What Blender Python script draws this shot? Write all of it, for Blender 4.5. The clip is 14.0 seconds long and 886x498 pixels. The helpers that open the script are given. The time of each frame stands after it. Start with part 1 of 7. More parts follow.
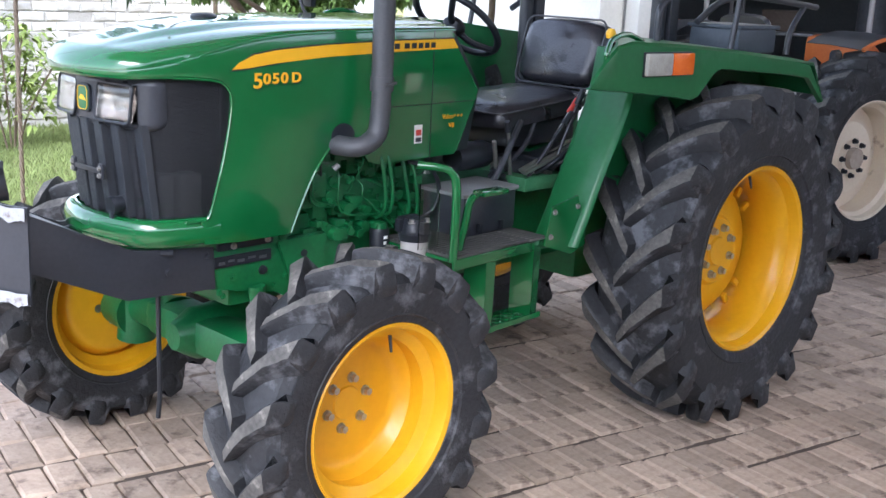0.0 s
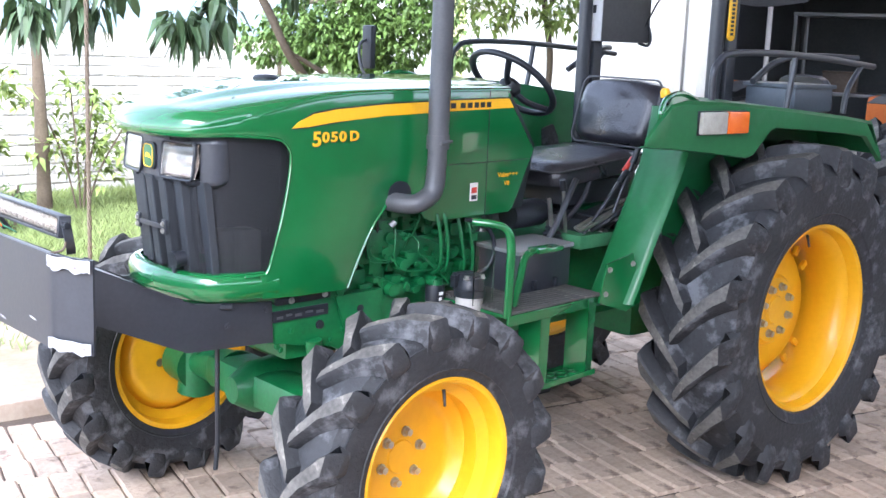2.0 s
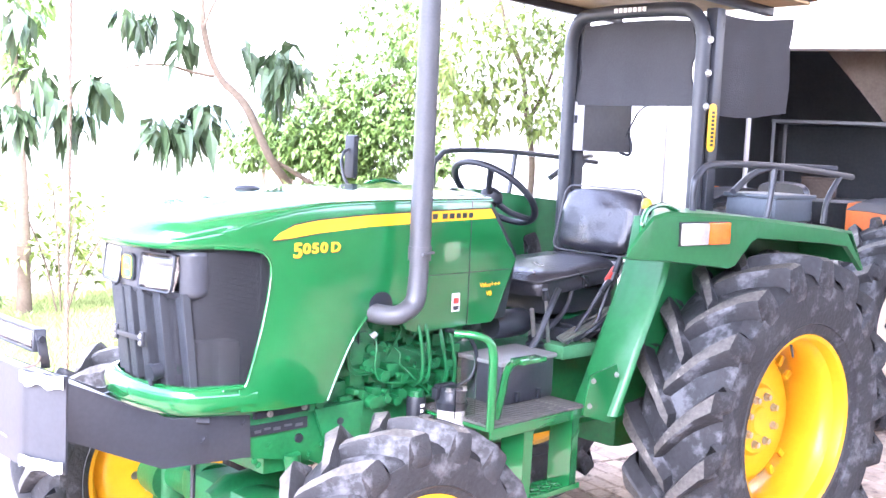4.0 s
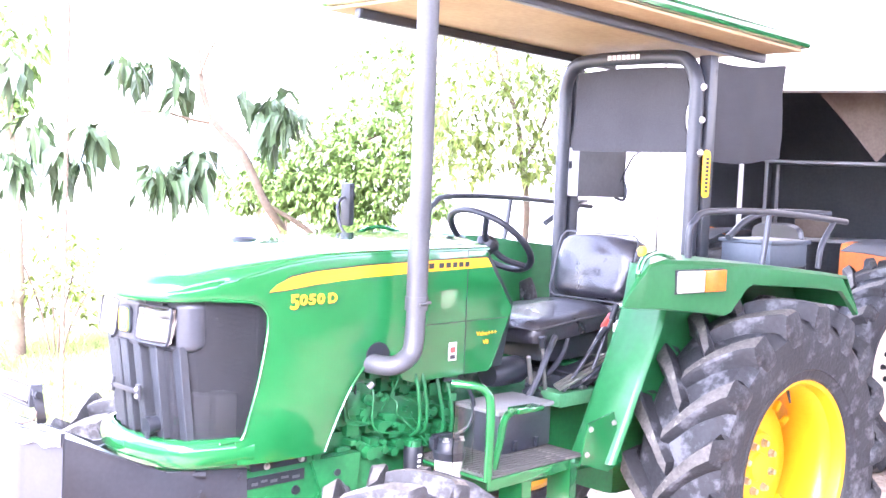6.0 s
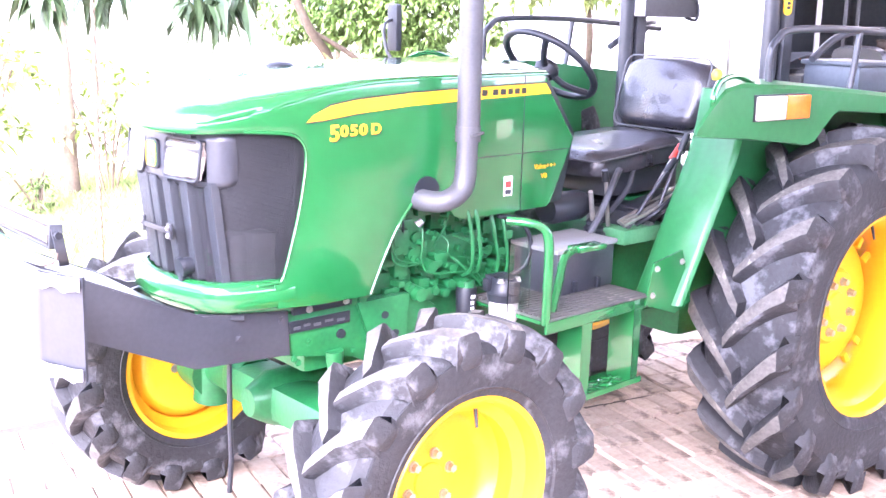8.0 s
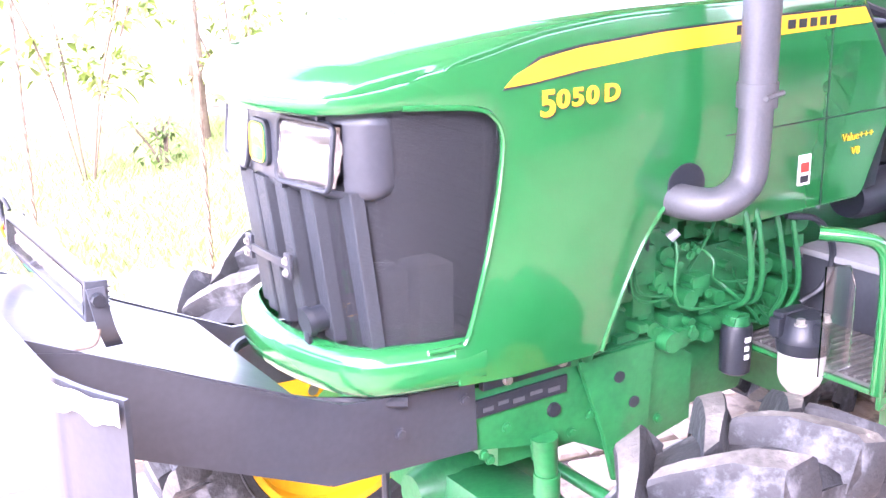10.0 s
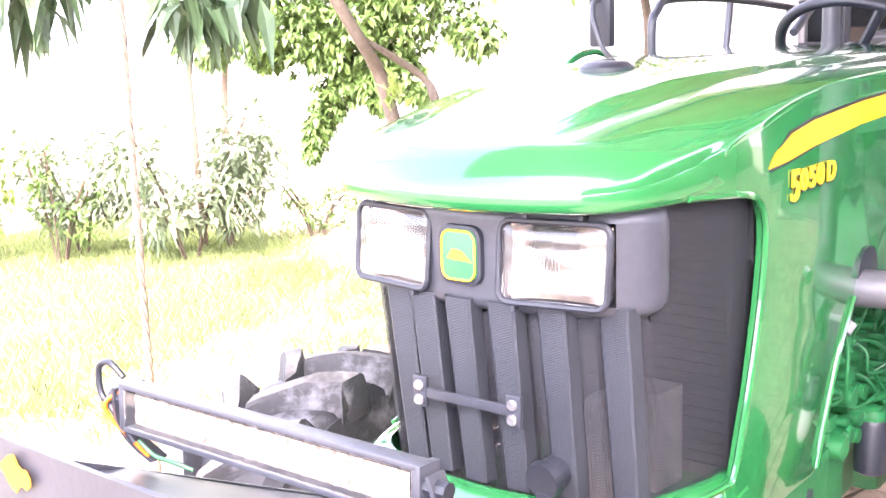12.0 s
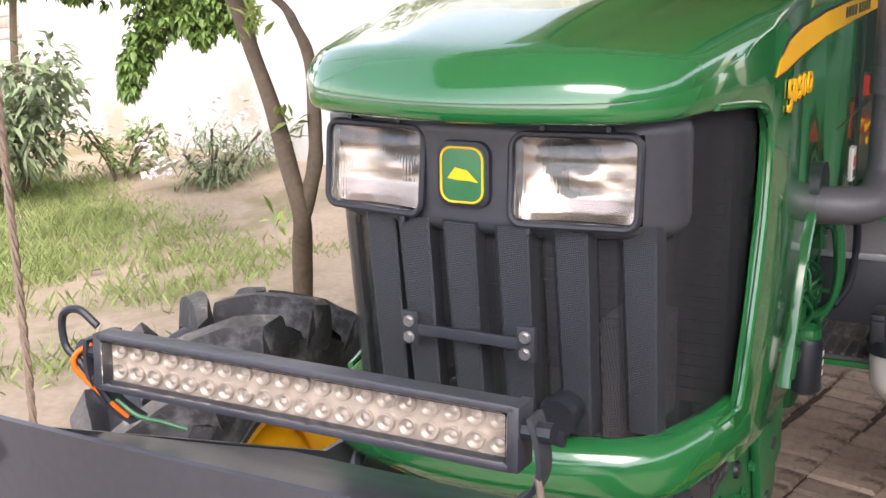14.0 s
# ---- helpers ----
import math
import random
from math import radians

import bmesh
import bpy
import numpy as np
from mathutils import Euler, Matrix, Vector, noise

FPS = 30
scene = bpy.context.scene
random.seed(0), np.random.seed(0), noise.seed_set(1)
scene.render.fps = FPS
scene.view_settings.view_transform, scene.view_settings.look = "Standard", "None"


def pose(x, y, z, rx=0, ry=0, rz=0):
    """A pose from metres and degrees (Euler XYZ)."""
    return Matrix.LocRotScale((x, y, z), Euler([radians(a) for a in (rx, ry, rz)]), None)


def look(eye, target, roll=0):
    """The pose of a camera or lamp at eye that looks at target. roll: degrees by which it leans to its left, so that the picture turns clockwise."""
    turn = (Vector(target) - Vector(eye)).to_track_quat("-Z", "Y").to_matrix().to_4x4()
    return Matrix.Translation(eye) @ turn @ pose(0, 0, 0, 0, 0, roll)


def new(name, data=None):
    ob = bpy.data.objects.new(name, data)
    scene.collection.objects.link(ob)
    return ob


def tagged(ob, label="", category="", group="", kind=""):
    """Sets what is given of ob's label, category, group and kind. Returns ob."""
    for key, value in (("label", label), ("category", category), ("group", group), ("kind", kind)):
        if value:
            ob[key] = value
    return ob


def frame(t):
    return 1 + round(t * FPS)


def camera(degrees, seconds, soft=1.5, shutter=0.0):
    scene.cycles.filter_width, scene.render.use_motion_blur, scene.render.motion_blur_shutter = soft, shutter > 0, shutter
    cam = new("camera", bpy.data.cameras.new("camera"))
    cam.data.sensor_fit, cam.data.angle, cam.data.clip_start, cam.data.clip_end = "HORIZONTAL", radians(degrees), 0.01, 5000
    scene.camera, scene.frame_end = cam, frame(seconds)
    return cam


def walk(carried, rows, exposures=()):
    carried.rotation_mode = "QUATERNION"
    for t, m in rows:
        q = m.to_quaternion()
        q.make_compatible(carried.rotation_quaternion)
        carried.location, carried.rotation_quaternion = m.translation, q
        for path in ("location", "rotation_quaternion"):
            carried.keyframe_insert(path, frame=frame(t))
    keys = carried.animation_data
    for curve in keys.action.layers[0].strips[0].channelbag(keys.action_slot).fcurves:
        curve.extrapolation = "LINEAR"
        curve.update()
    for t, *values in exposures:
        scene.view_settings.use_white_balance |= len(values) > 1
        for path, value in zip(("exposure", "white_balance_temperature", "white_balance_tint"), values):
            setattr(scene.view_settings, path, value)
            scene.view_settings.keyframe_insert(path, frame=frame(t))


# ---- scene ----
cam = camera(42.32, 14.0)

PATH = [
    (0, (-2.0865, -3.1573, 1.7260), (-0.5756, -1.6426, 1.2132), 2.78),
    (0.5, (-2.1100, -3.1741, 1.7363), (-0.6237, -1.6061, 1.3214), 2.40),
    (1, (-2.1039, -3.1931, 1.7338), (-0.6257, -1.6139, 1.3325), 2.29),
    (1.5, (-2.1070, -3.1985, 1.7191), (-0.6636, -1.5829, 1.3370), 2.29),
    (2, (-2.1021, -3.2028, 1.7142), (-0.6634, -1.5872, 1.3139), 2.37),
    (2.5, (-2.1025, -3.2143, 1.7164), (-0.6707, -1.5964, 1.3008), 2.43),
    (3, (-2.0987, -3.2176, 1.7157), (-0.6711, -1.5993, 1.2881), 2.49),
    (3.5, (-2.0932, -3.2083, 1.7100), (-0.6688, -1.5886, 1.2769), 2.49),
    (4, (-2.0773, -3.1812, 1.7482), (-0.6033, -1.5615, 1.5384), 2.56),
    (4.2, (-2.0839, -3.1718, 1.7521), (-0.5899, -1.5609, 1.6372), 1.92),
    (6.3, (-2.0871, -3.1766, 1.7951), (-0.6057, -1.5576, 1.6385), 2.43),
    (6.5, (-2.0880, -3.1812, 1.7875), (-0.6160, -1.5599, 1.5770), 2.68),
    (7, (-2.0705, -3.1823, 1.7773), (-0.6260, -1.5658, 1.4026), 2.91),
    (7.2, (-2.0500, -3.1784, 1.7684), (-0.6077, -1.5622, 1.3843), 2.92),
    (9.3, (-1.4404, -2.2974, 1.7055), (-0.2320, -0.5575, 1.1117), -1.50),
    (9.5, (-1.3808, -2.1921, 1.6814), (-0.1849, -0.4390, 1.1017), -1.59),
    (10, (-1.2679, -1.8581, 1.6931), (-0.1309, -0.0748, 1.0872), -0.90),
    (10.5, (-1.3682, -1.6011, 1.6498), (-0.1821, 0.1603, 1.0747), -0.39),
    (11, (-1.5566, -1.3072, 1.6438), (-0.1522, 0.2945, 1.0938), -0.08),
    (11.5, (-1.6501, -1.0233, 1.5813), (-0.1035, 0.4730, 1.1239), -2.25),
    (12, (-1.6805, -0.9550, 1.6287), (-0.0017, 0.4054, 1.2150), -1.66),
    (12.5, (-1.7908, -0.8231, 1.6425), (0.0689, 0.2687, 1.2072), -0.21),
    (13, (-1.7898, -0.7065, 1.5879), (0.0996, 0.3120, 1.1055), 0.75),
    (13.5, (-1.7611, -0.6590, 1.5714), (0.1227, 0.3603, 1.0689), 0.98),
    (14, (-1.7141, -0.6313, 1.5755), (0.1731, 0.3683, 1.0470), -0.96),
]
EXPOSURES = [(0, 2.15, 5850, 14), (1, 2.13, 5850, 9), (2, 2.8, 5800, 14), (3, 3.63, 5750, 21), (4, 4.2, 5800, 27), (7, 4.7, 5950, 33), (9.5, 4.4, 6000, 39), (11, 4.42, 6300, 39), (12, 4.2, 6600, 32), (12.5, 3.85, 6750, 28), (13, 3.25, 6850, 25), (13.5, 2.56, 6900, 23), (14, 2.17, 6900, 22)]
walk(cam, [(t, look(e, a, r)) for t, e, a, r in PATH], EXPOSURES)

# ---- world, sun ----
world = bpy.data.worlds.new("sky")
scene.world = world
world.use_nodes = True
wn = world.node_tree.nodes
sky = wn.new("ShaderNodeTexSky")
sky.sky_type = 'NISHITA'
sky.sun_disc = False
sky.sun_elevation = radians(46)
sky.sun_rotation = radians(230)
sky.air_density = 1.0
sky.dust_density = 1.0
wn["Background"].inputs[1].default_value = 0.15
haze = wn.new("ShaderNodeHueSaturation")
haze.inputs["Saturation"].default_value = 0.5
world.node_tree.links.new(sky.outputs[0], haze.inputs["Color"])
world.node_tree.links.new(haze.outputs[0], wn["Background"].inputs[0])
sun_data = bpy.data.lights.new("sun", 'SUN')
sun_data.energy = 1.0
sun_data.angle = radians(40)
sun_data.color = (1.0, 0.96, 0.9)
sun = new("sun", sun_data)
sun.matrix_world = look((20 * math.sin(radians(230)), 20 * math.cos(radians(230)), 20.7), (0, 0, 0))


# ---- materials ----
def material(name, low, high, rough=0.6, metal=0.0, scale=6.0, bump=0.15, grain=60.0, coat=0.0, rand=0.0, spec=0.5, spots=None, spot_scale=3.0, spot_at=0.55):
    """Two-scale mottled surface: low and high are the colours it varies between; spots: a third colour in patches of their own."""
    m = bpy.data.materials.new(name)
    m.use_nodes = True
    nt = m.node_tree
    n, l = nt.nodes, nt.links
    b = n["Principled BSDF"]
    tc = n.new("ShaderNodeTexCoord")
    big = n.new("ShaderNodeTexNoise")
    big.inputs["Scale"].default_value = scale
    big.inputs["Detail"].default_value = 5
    l.new(tc.outputs["Object"], big.inputs["Vector"])
    fine = n.new("ShaderNodeTexNoise")
    fine.inputs["Scale"].default_value = grain
    fine.inputs["Detail"].default_value = 3
    l.new(tc.outputs["Object"], fine.inputs["Vector"])
    ramp = n.new("ShaderNodeValToRGB")
    ramp.color_ramp.elements[0].position, ramp.color_ramp.elements[1].position = 0.3, 0.7
    ramp.color_ramp.elements[0].color = (*low, 1)
    ramp.color_ramp.elements[1].color = (*high, 1)
    mixv = n.new("ShaderNodeMath")
    mixv.operation = 'MULTIPLY_ADD'
    l.new(fine.outputs["Fac"], mixv.inputs[0])
    mixv.inputs[1].default_value = 0.4
    half = n.new("ShaderNodeMath")
    half.operation = 'MULTIPLY'
    half.inputs[1].default_value = 0.6
    l.new(big.outputs["Fac"], half.inputs[0])
    l.new(half.outputs[0], mixv.inputs[2])
    l.new(mixv.outputs[0], ramp.inputs[0])
    colour = ramp.outputs[0]
    if spots:
        sn = n.new("ShaderNodeTexNoise")
        sn.inputs["Scale"].default_value = spot_scale
        sn.inputs["Detail"].default_value = 8
        sn.inputs["Roughness"].default_value = 0.65
        l.new(tc.outputs["Object"], sn.inputs["Vector"])
        sr = n.new("ShaderNodeValToRGB")
        sr.color_ramp.elements[0].position, sr.color_ramp.elements[1].position = spot_at, spot_at + 0.12
        l.new(sn.outputs["Fac"], sr.inputs[0])
        mx = n.new("ShaderNodeMix")
        mx.data_type = 'RGBA'
        l.new(sr.outputs[0], mx.inputs[0])
        l.new(colour, mx.inputs[6])
        mx.inputs[7].default_value = (*spots, 1)
        colour = mx.outputs[2]
    if rand:
        oi = n.new("ShaderNodeObjectInfo")
        geo = n.new("ShaderNodeNewGeometry")
        add = n.new("ShaderNodeMath")
        add.operation = 'ADD'
        l.new(oi.outputs["Random"], add.inputs[0])
        l.new(geo.outputs["Random Per Island"], add.inputs[1])
        fr = n.new("ShaderNodeMath")
        fr.operation = 'FRACT'
        l.new(add.outputs[0], fr.inputs[0])
        mr = n.new("ShaderNodeMapRange")
        mr.inputs[3].default_value, mr.inputs[4].default_value = 1 - rand, 1 + rand
        l.new(fr.outputs[0], mr.inputs[0])
        hs = n.new("ShaderNodeHueSaturation")
        l.new(mr.outputs[0], hs.inputs["Value"])
        l.new(colour, hs.inputs["Color"])
        colour = hs.outputs[0]
    l.new(colour, b.inputs["Base Color"])
    rr = n.new("ShaderNodeMapRange")
    rr.inputs[3].default_value, rr.inputs[4].default_value = max(rough - 0.08, 0.02), min(rough + 0.12, 1)
    l.new(big.outputs["Fac"], rr.inputs[0])
    l.new(rr.outputs[0], b.inputs["Roughness"])
    b.inputs["Metallic"].default_value = metal
    b.inputs["Coat Weight"].default_value = coat
    b.inputs["Coat Roughness"].default_value = 0.03
    b.inputs["Specular IOR Level"].default_value = spec
    if bump:
        bp = n.new("ShaderNodeBump")
        bp.inputs["Strength"].default_value = bump
        bp.inputs["Distance"].default_value = 0.01
        l.new(mixv.outputs[0], bp.inputs["Height"])
        l.new(bp.outputs[0], b.inputs["Normal"])
    return m


GREEN = material("green_paint", (0.006, 0.108, 0.029), (0.010, 0.136, 0.038), 0.14, 0, 2, 0.006, 12, coat=1.0, spec=0.5)
CAST = material("cast_green_paint", (0.003, 0.085, 0.026), (0.008, 0.145, 0.042), 0.42, 0, 9, 0.25, 70, coat=0.1, spots=(0.05, 0.09, 0.05), spot_scale=7, spot_at=0.6)
RIM = material("rim_yellow_paint", (0.74, 0.372, 0.003), (0.84, 0.44, 0.006), 0.38, 0, 3, 0.03, 40, coat=0.2)
DECAL = material("yellow_decal", (0.78, 0.405, 0.006), (0.86, 0.47, 0.012), 0.35, 0, 5, 0, 40)
RUBBER = material("dusty_rubber", (0.013, 0.0138, 0.0165), (0.034, 0.036, 0.041), 0.62, 0, 6, 0.9, 55, spots=(0.115, 0.12, 0.132), spot_scale=9, spot_at=0.53)
BLACK = material("black_satin_paint", (0.027, 0.030, 0.038), (0.043, 0.047, 0.057), 0.34, 0, 6, 0.06, 80)
CHIPPED = material("chipped_white_paint", (0.29, 0.30, 0.32), (0.42, 0.43, 0.45), 0.6, 0, 9, 0.3, 60, spots=(0.10, 0.055, 0.04), spot_scale=22, spot_at=0.57)
PLASTIC = material("black_plastic", (0.011, 0.0130, 0.0180), (0.020, 0.0235, 0.031), 0.40, 0, 8, 0.12, 220, spec=0.4)
LEATHER = material("black_vinyl", (0.020, 0.020, 0.026), (0.040, 0.040, 0.050), 0.28, 0, 5, 0.5, 120, coat=0.35)
STEEL = material("worn_steel", (0.38, 0.37, 0.36), (0.58, 0.57, 0.55), 0.35, 0.9, 14, 0.1, 90)
PIPE = material("grey_heat_paint", (0.055, 0.058, 0.066), (0.082, 0.084, 0.092), 0.45, 0.1, 7, 0.15, 150)
GREYSTEEL = material("grey_painted_steel", (0.20, 0.205, 0.215), (0.27, 0.275, 0.285), 0.45, 0.3, 4, 0.08, 60)
GLASSWHITE = material("milky_bowl", (0.42, 0.40, 0.38), (0.54, 0.52, 0.50), 0.25, 0, 6, 0.05, 40)
REFLECTOR = material("lamp_reflector", (0.34, 0.285, 0.25), (0.52, 0.45, 0.40), 0.18, 0.85, 25, 0.15, 60)
LEDFACE = material("led_face", (0.33, 0.285, 0.245), (0.42, 0.365, 0.315), 0.4, 0.1, 8, 0.1, 60)
AMBER = material("amber_lens", (0.75, 0.13, 0.015), (0.85, 0.19, 0.02), 0.2, 0, 20, 0.2, 150)
CLEARLENS = material("clear_lens", (0.34, 0.33, 0.29), (0.46, 0.45, 0.40), 0.18, 0, 30, 0.3, 150)
REDLENS = material("red_paint", (0.42, 0.03, 0.02), (0.55, 0.05, 0.03), 0.35, 0, 6, 0.05, 60)
EMBLEM = material("emblem_green", (0.02, 0.12, 0.05), (0.03, 0.15, 0.06), 0.35, 0, 6, 0.02, 50)
WHITEPAINT = material("white_print", (0.72, 0.72, 0.7), (0.8, 0.8, 0.78), 0.5, 0, 6, 0, 50)
CREAM = material("cream_rim_paint", (0.74, 0.63, 0.49), (0.84, 0.74, 0.60), 0.45, 0, 4, 0.1, 60, spots=(0.35, 0.24, 0.16), spot_scale=5, spot_at=0.62)
ORANGE = material("orange_paint", (0.50, 0.12, 0.03), (0.62, 0.18, 0.04), 0.4, 0, 5, 0.05, 50)
CANVAS = material("black_canvas", (0.022, 0.022, 0.026), (0.04, 0.04, 0.045), 0.75, 0, 5, 0.6, 160)
TINT = material("tan_ply", (0.36, 0.24, 0.12), (0.5, 0.36, 0.2), 0.65, 0, 4, 0.2, 40)
PAVER = material("brick_paver", (0.33, 0.248, 0.188), (0.52, 0.412, 0.325), 0.85, 0, 9, 0.9, 45, rand=0.22, spots=(0.17, 0.125, 0.10), spot_scale=7, spot_at=0.54)
JOINT = material("sand_joint", (0.065, 0.05, 0.04), (0.13, 0.10, 0.08), 0.95, 0, 9, 0.6, 80)
SOIL = material("sandy_soil", (0.30, 0.236, 0.165), (0.45, 0.365, 0.265), 0.95, 0, 2.2, 0.6, 30, spots=(0.25, 0.215, 0.125), spot_scale=1.3, spot_at=0.52)
KERB = material("weathered_kerb", (0.32, 0.25, 0.2), (0.46, 0.39, 0.32), 0.9, 0, 6, 0.6, 40)
LIMEBRICK = material("lime_washed_brick", (0.46, 0.44, 0.40), (0.70, 0.69, 0.65), 0.9, 0, 4, 0.7, 40, rand=0.24, spots=(0.36, 0.29, 0.21), spot_scale=1.4, spot_at=0.53)
MORTAR = material("old_mortar", (0.36, 0.34, 0.31), (0.52, 0.50, 0.46), 0.95, 0, 5, 0.6, 50)
PLASTER = material("white_plaster", (0.62, 0.61, 0.57), (0.76, 0.745, 0.70), 0.85, 0, 1.2, 0.1, 40, spots=(0.52, 0.46, 0.36), spot_scale=0.9, spot_at=0.56)
YELLOWPLASTER = material("yellow_plaster", (0.60, 0.57, 0.24), (0.70, 0.67, 0.36), 0.85, 0, 2, 0.1, 40)
ROOFTIN = material("pale_roof_sheet", (0.5, 0.5, 0.49), (0.6, 0.6, 0.58), 0.6, 0.2, 2, 0.1, 40)
# shop wall plaster: the shop's lack of light is painted into its dark colour
SHADEWALL = material("shade_painted_plaster", (0.066, 0.074, 0.084), (0.108, 0.118, 0.13), 0.9, 0, 2, 0.1, 30)
CONCRETE = material("shop_floor_concrete", (0.16, 0.155, 0.145), (0.22, 0.215, 0.20), 0.85, 0, 2, 0.2, 40)
BARK = material("smooth_bark", (0.085, 0.062, 0.042), (0.17, 0.13, 0.088), 0.9, 0, 7, 0.7, 60)
LEAF = material("leaf_green", (0.09, 0.17, 0.035), (0.17, 0.27, 0.065), 0.5, 0, 3, 0, 20, rand=0.35)
BIGLEAF = material("dark_leaf", (0.045, 0.085, 0.038), (0.09, 0.145, 0.06), 0.42, 0, 3, 0, 20, rand=0.35)
LIMELEAF = material("lime_leaf", (0.18, 0.26, 0.055), (0.30, 0.38, 0.10), 0.5, 0, 3, 0, 20, rand=0.35)
GRASS = material("grass_blades", (0.19, 0.25, 0.075), (0.32, 0.39, 0.15), 0.6, 0, 2, 0, 20, rand=0.3)
PETAL = material("pale_petals", (0.75, 0.68, 0.68), (0.85, 0.8, 0.78), 0.7, 0, 3, 0, 20, rand=0.1)
ROPE = material("jute_rope", (0.17, 0.13, 0.095), (0.28, 0.225, 0.17), 0.95, 0, 40, 0.6, 150)
# pale blue-grey imitates distance haze on the far trees
HAZEWOOD = material("haze_painted_woods", (0.17, 0.225, 0.25), (0.22, 0.28, 0.305), 1.0, 0, 0.1, 0, 1)
BLUE = material("blue_plastic", (0.03, 0.09, 0.22), (0.05, 0.13, 0.3), 0.4, 0, 5, 0.05, 50)
BOXBLUE = material("slate_blue_paint", (0.05, 0.062, 0.08), (0.075, 0.09, 0.11), 0.45, 0.2, 5, 0.08, 60)

LUG = material("worn_lug_rubber", (0.040, 0.039, 0.038), (0.15, 0.142, 0.130), 0.8, 0, 11, 0.9, 70, spots=(0.27, 0.25, 0.225), spot_scale=15, spot_at=0.57)
# plaster of the added wall behind the camera, kept dark to cut bounce light
BACKWALL = material("unseen_wall_plaster", (0.16, 0.12, 0.09), (0.25, 0.19, 0.145), 0.9, 0, 1.5, 0.3, 40, spots=(0.28, 0.17, 0.12), spot_scale=1.2, spot_at=0.58)
PALEGREEN = material("dusty_green_paint", (0.03, 0.16, 0.065), (0.08, 0.25, 0.12), 0.5, 0, 9, 0.3, 70)
AMBERPAINT = material("orange_sticker", (0.80, 0.22, 0.005), (0.88, 0.27, 0.01), 0.5, 0, 9, 0.1, 70)
MATRUBBER = material("dusty_mat_rubber", (0.035, 0.035, 0.036), (0.085, 0.082, 0.078), 0.75, 0, 8, 0.3, 60, spots=(0.24, 0.22, 0.20), spot_scale=9, spot_at=0.55)
TARP = material("dull_brown_tarp", (0.10, 0.075, 0.06), (0.16, 0.125, 0.10), 0.85, 0, 5, 0.5, 40)
# shelf goods: dark grey with the shop's shade painted in
SHADEBOX = material("shade_painted_carton", (0.05, 0.055, 0.065), (0.09, 0.095, 0.11), 0.7, 0, 5, 0.2, 40)
PALESHEET = material("pale_grey_sheet", (0.36, 0.36, 0.37), (0.45, 0.45, 0.46), 0.5, 0.1, 5, 0.1, 40)
GREYLEAF = material("grey_green_leaf", (0.14, 0.20, 0.10), (0.25, 0.31, 0.17), 0.5, 0, 3, 0, 20, rand=0.35)
FENDERPAINT = material("dusty_fender_green", (0.007, 0.105, 0.030), (0.014, 0.140, 0.044), 0.42, 0, 3, 0.03, 40, coat=0.15, spec=0.4, spots=(0.03, 0.14, 0.06), spot_scale=4, spot_at=0.58)
LEDCUP = material("led_cup", (0.30, 0.26, 0.225), (0.42, 0.37, 0.325), 0.36, 0.3, 20, 0.1, 60)
DARKSTEEL = material("dark_grey_sheet", (0.06, 0.062, 0.07), (0.09, 0.092, 0.1), 0.45, 0.2, 4, 0.08, 60)

# black grille mesh: fine rows of holes as relief and colour
MESH = material("perforated_grille", (0.018, 0.019, 0.022), (0.026, 0.027, 0.031), 0.5, 0.2, 5, 0.0, 60)
nt = MESH.node_tree
vor = nt.nodes.new("ShaderNodeTexVoronoi")
vor.voronoi_dimensions = '2D'
vor.inputs["Scale"].default_value = 420
vor.inputs["Randomness"].default_value = 0.0
tcn = nt.nodes.new("ShaderNodeTexCoord")
sep = nt.nodes.new("ShaderNodeSeparateXYZ")
nt.links.new(tcn.outputs["Object"], sep.inputs[0])
wide = nt.nodes.new("ShaderNodeMath")
wide.operation = 'ABSOLUTE'
nt.links.new(sep.outputs[1], wide.inputs[0])
along = nt.nodes.new("ShaderNodeMath")
along.operation = 'ADD'
nt.links.new(sep.outputs[0], along.inputs[0])
nt.links.new(wide.outputs[0], along.inputs[1])
flat = nt.nodes.new("ShaderNodeCombineXYZ")
nt.links.new(along.outputs[0], flat.inputs[0])
nt.links.new(sep.outputs[2], flat.inputs[1])
nt.links.new(flat.outputs[0], vor.inputs["Vector"])
rampn = nt.nodes.new("ShaderNodeValToRGB")
rampn.color_ramp.elements[0].position, rampn.color_ramp.elements[1].position = 0.25, 0.5
rampn.color_ramp.elements[0].color = (0.008, 0.009, 0.011, 1)
rampn.color_ramp.elements[1].color = (0.020, 0.022, 0.028, 1)
nt.links.new(vor.outputs["Distance"], rampn.inputs[0])
nt.links.new(rampn.outputs[0], nt.nodes["Principled BSDF"].inputs["Base Color"])
bpn = nt.nodes.new("ShaderNodeBump")
bpn.inputs["Strength"].default_value = 0.5
bpn.inputs["Distance"].default_value = 0.004
nt.links.new(vor.outputs["Distance"], bpn.inputs["Height"])
nt.links.new(bpn.outputs[0], nt.nodes["Principled BSDF"].inputs["Normal"])
holes = nt.nodes.new("ShaderNodeMapRange")
holes.inputs[1].default_value, holes.inputs[2].default_value = 0.44, 0.38
holes.inputs[3].default_value, holes.inputs[4].default_value = 1.0, 0.05
nt.links.new(vor.outputs["Distance"], holes.inputs[0])
nt.links.new(holes.outputs[0], nt.nodes["Principled BSDF"].inputs["Alpha"])

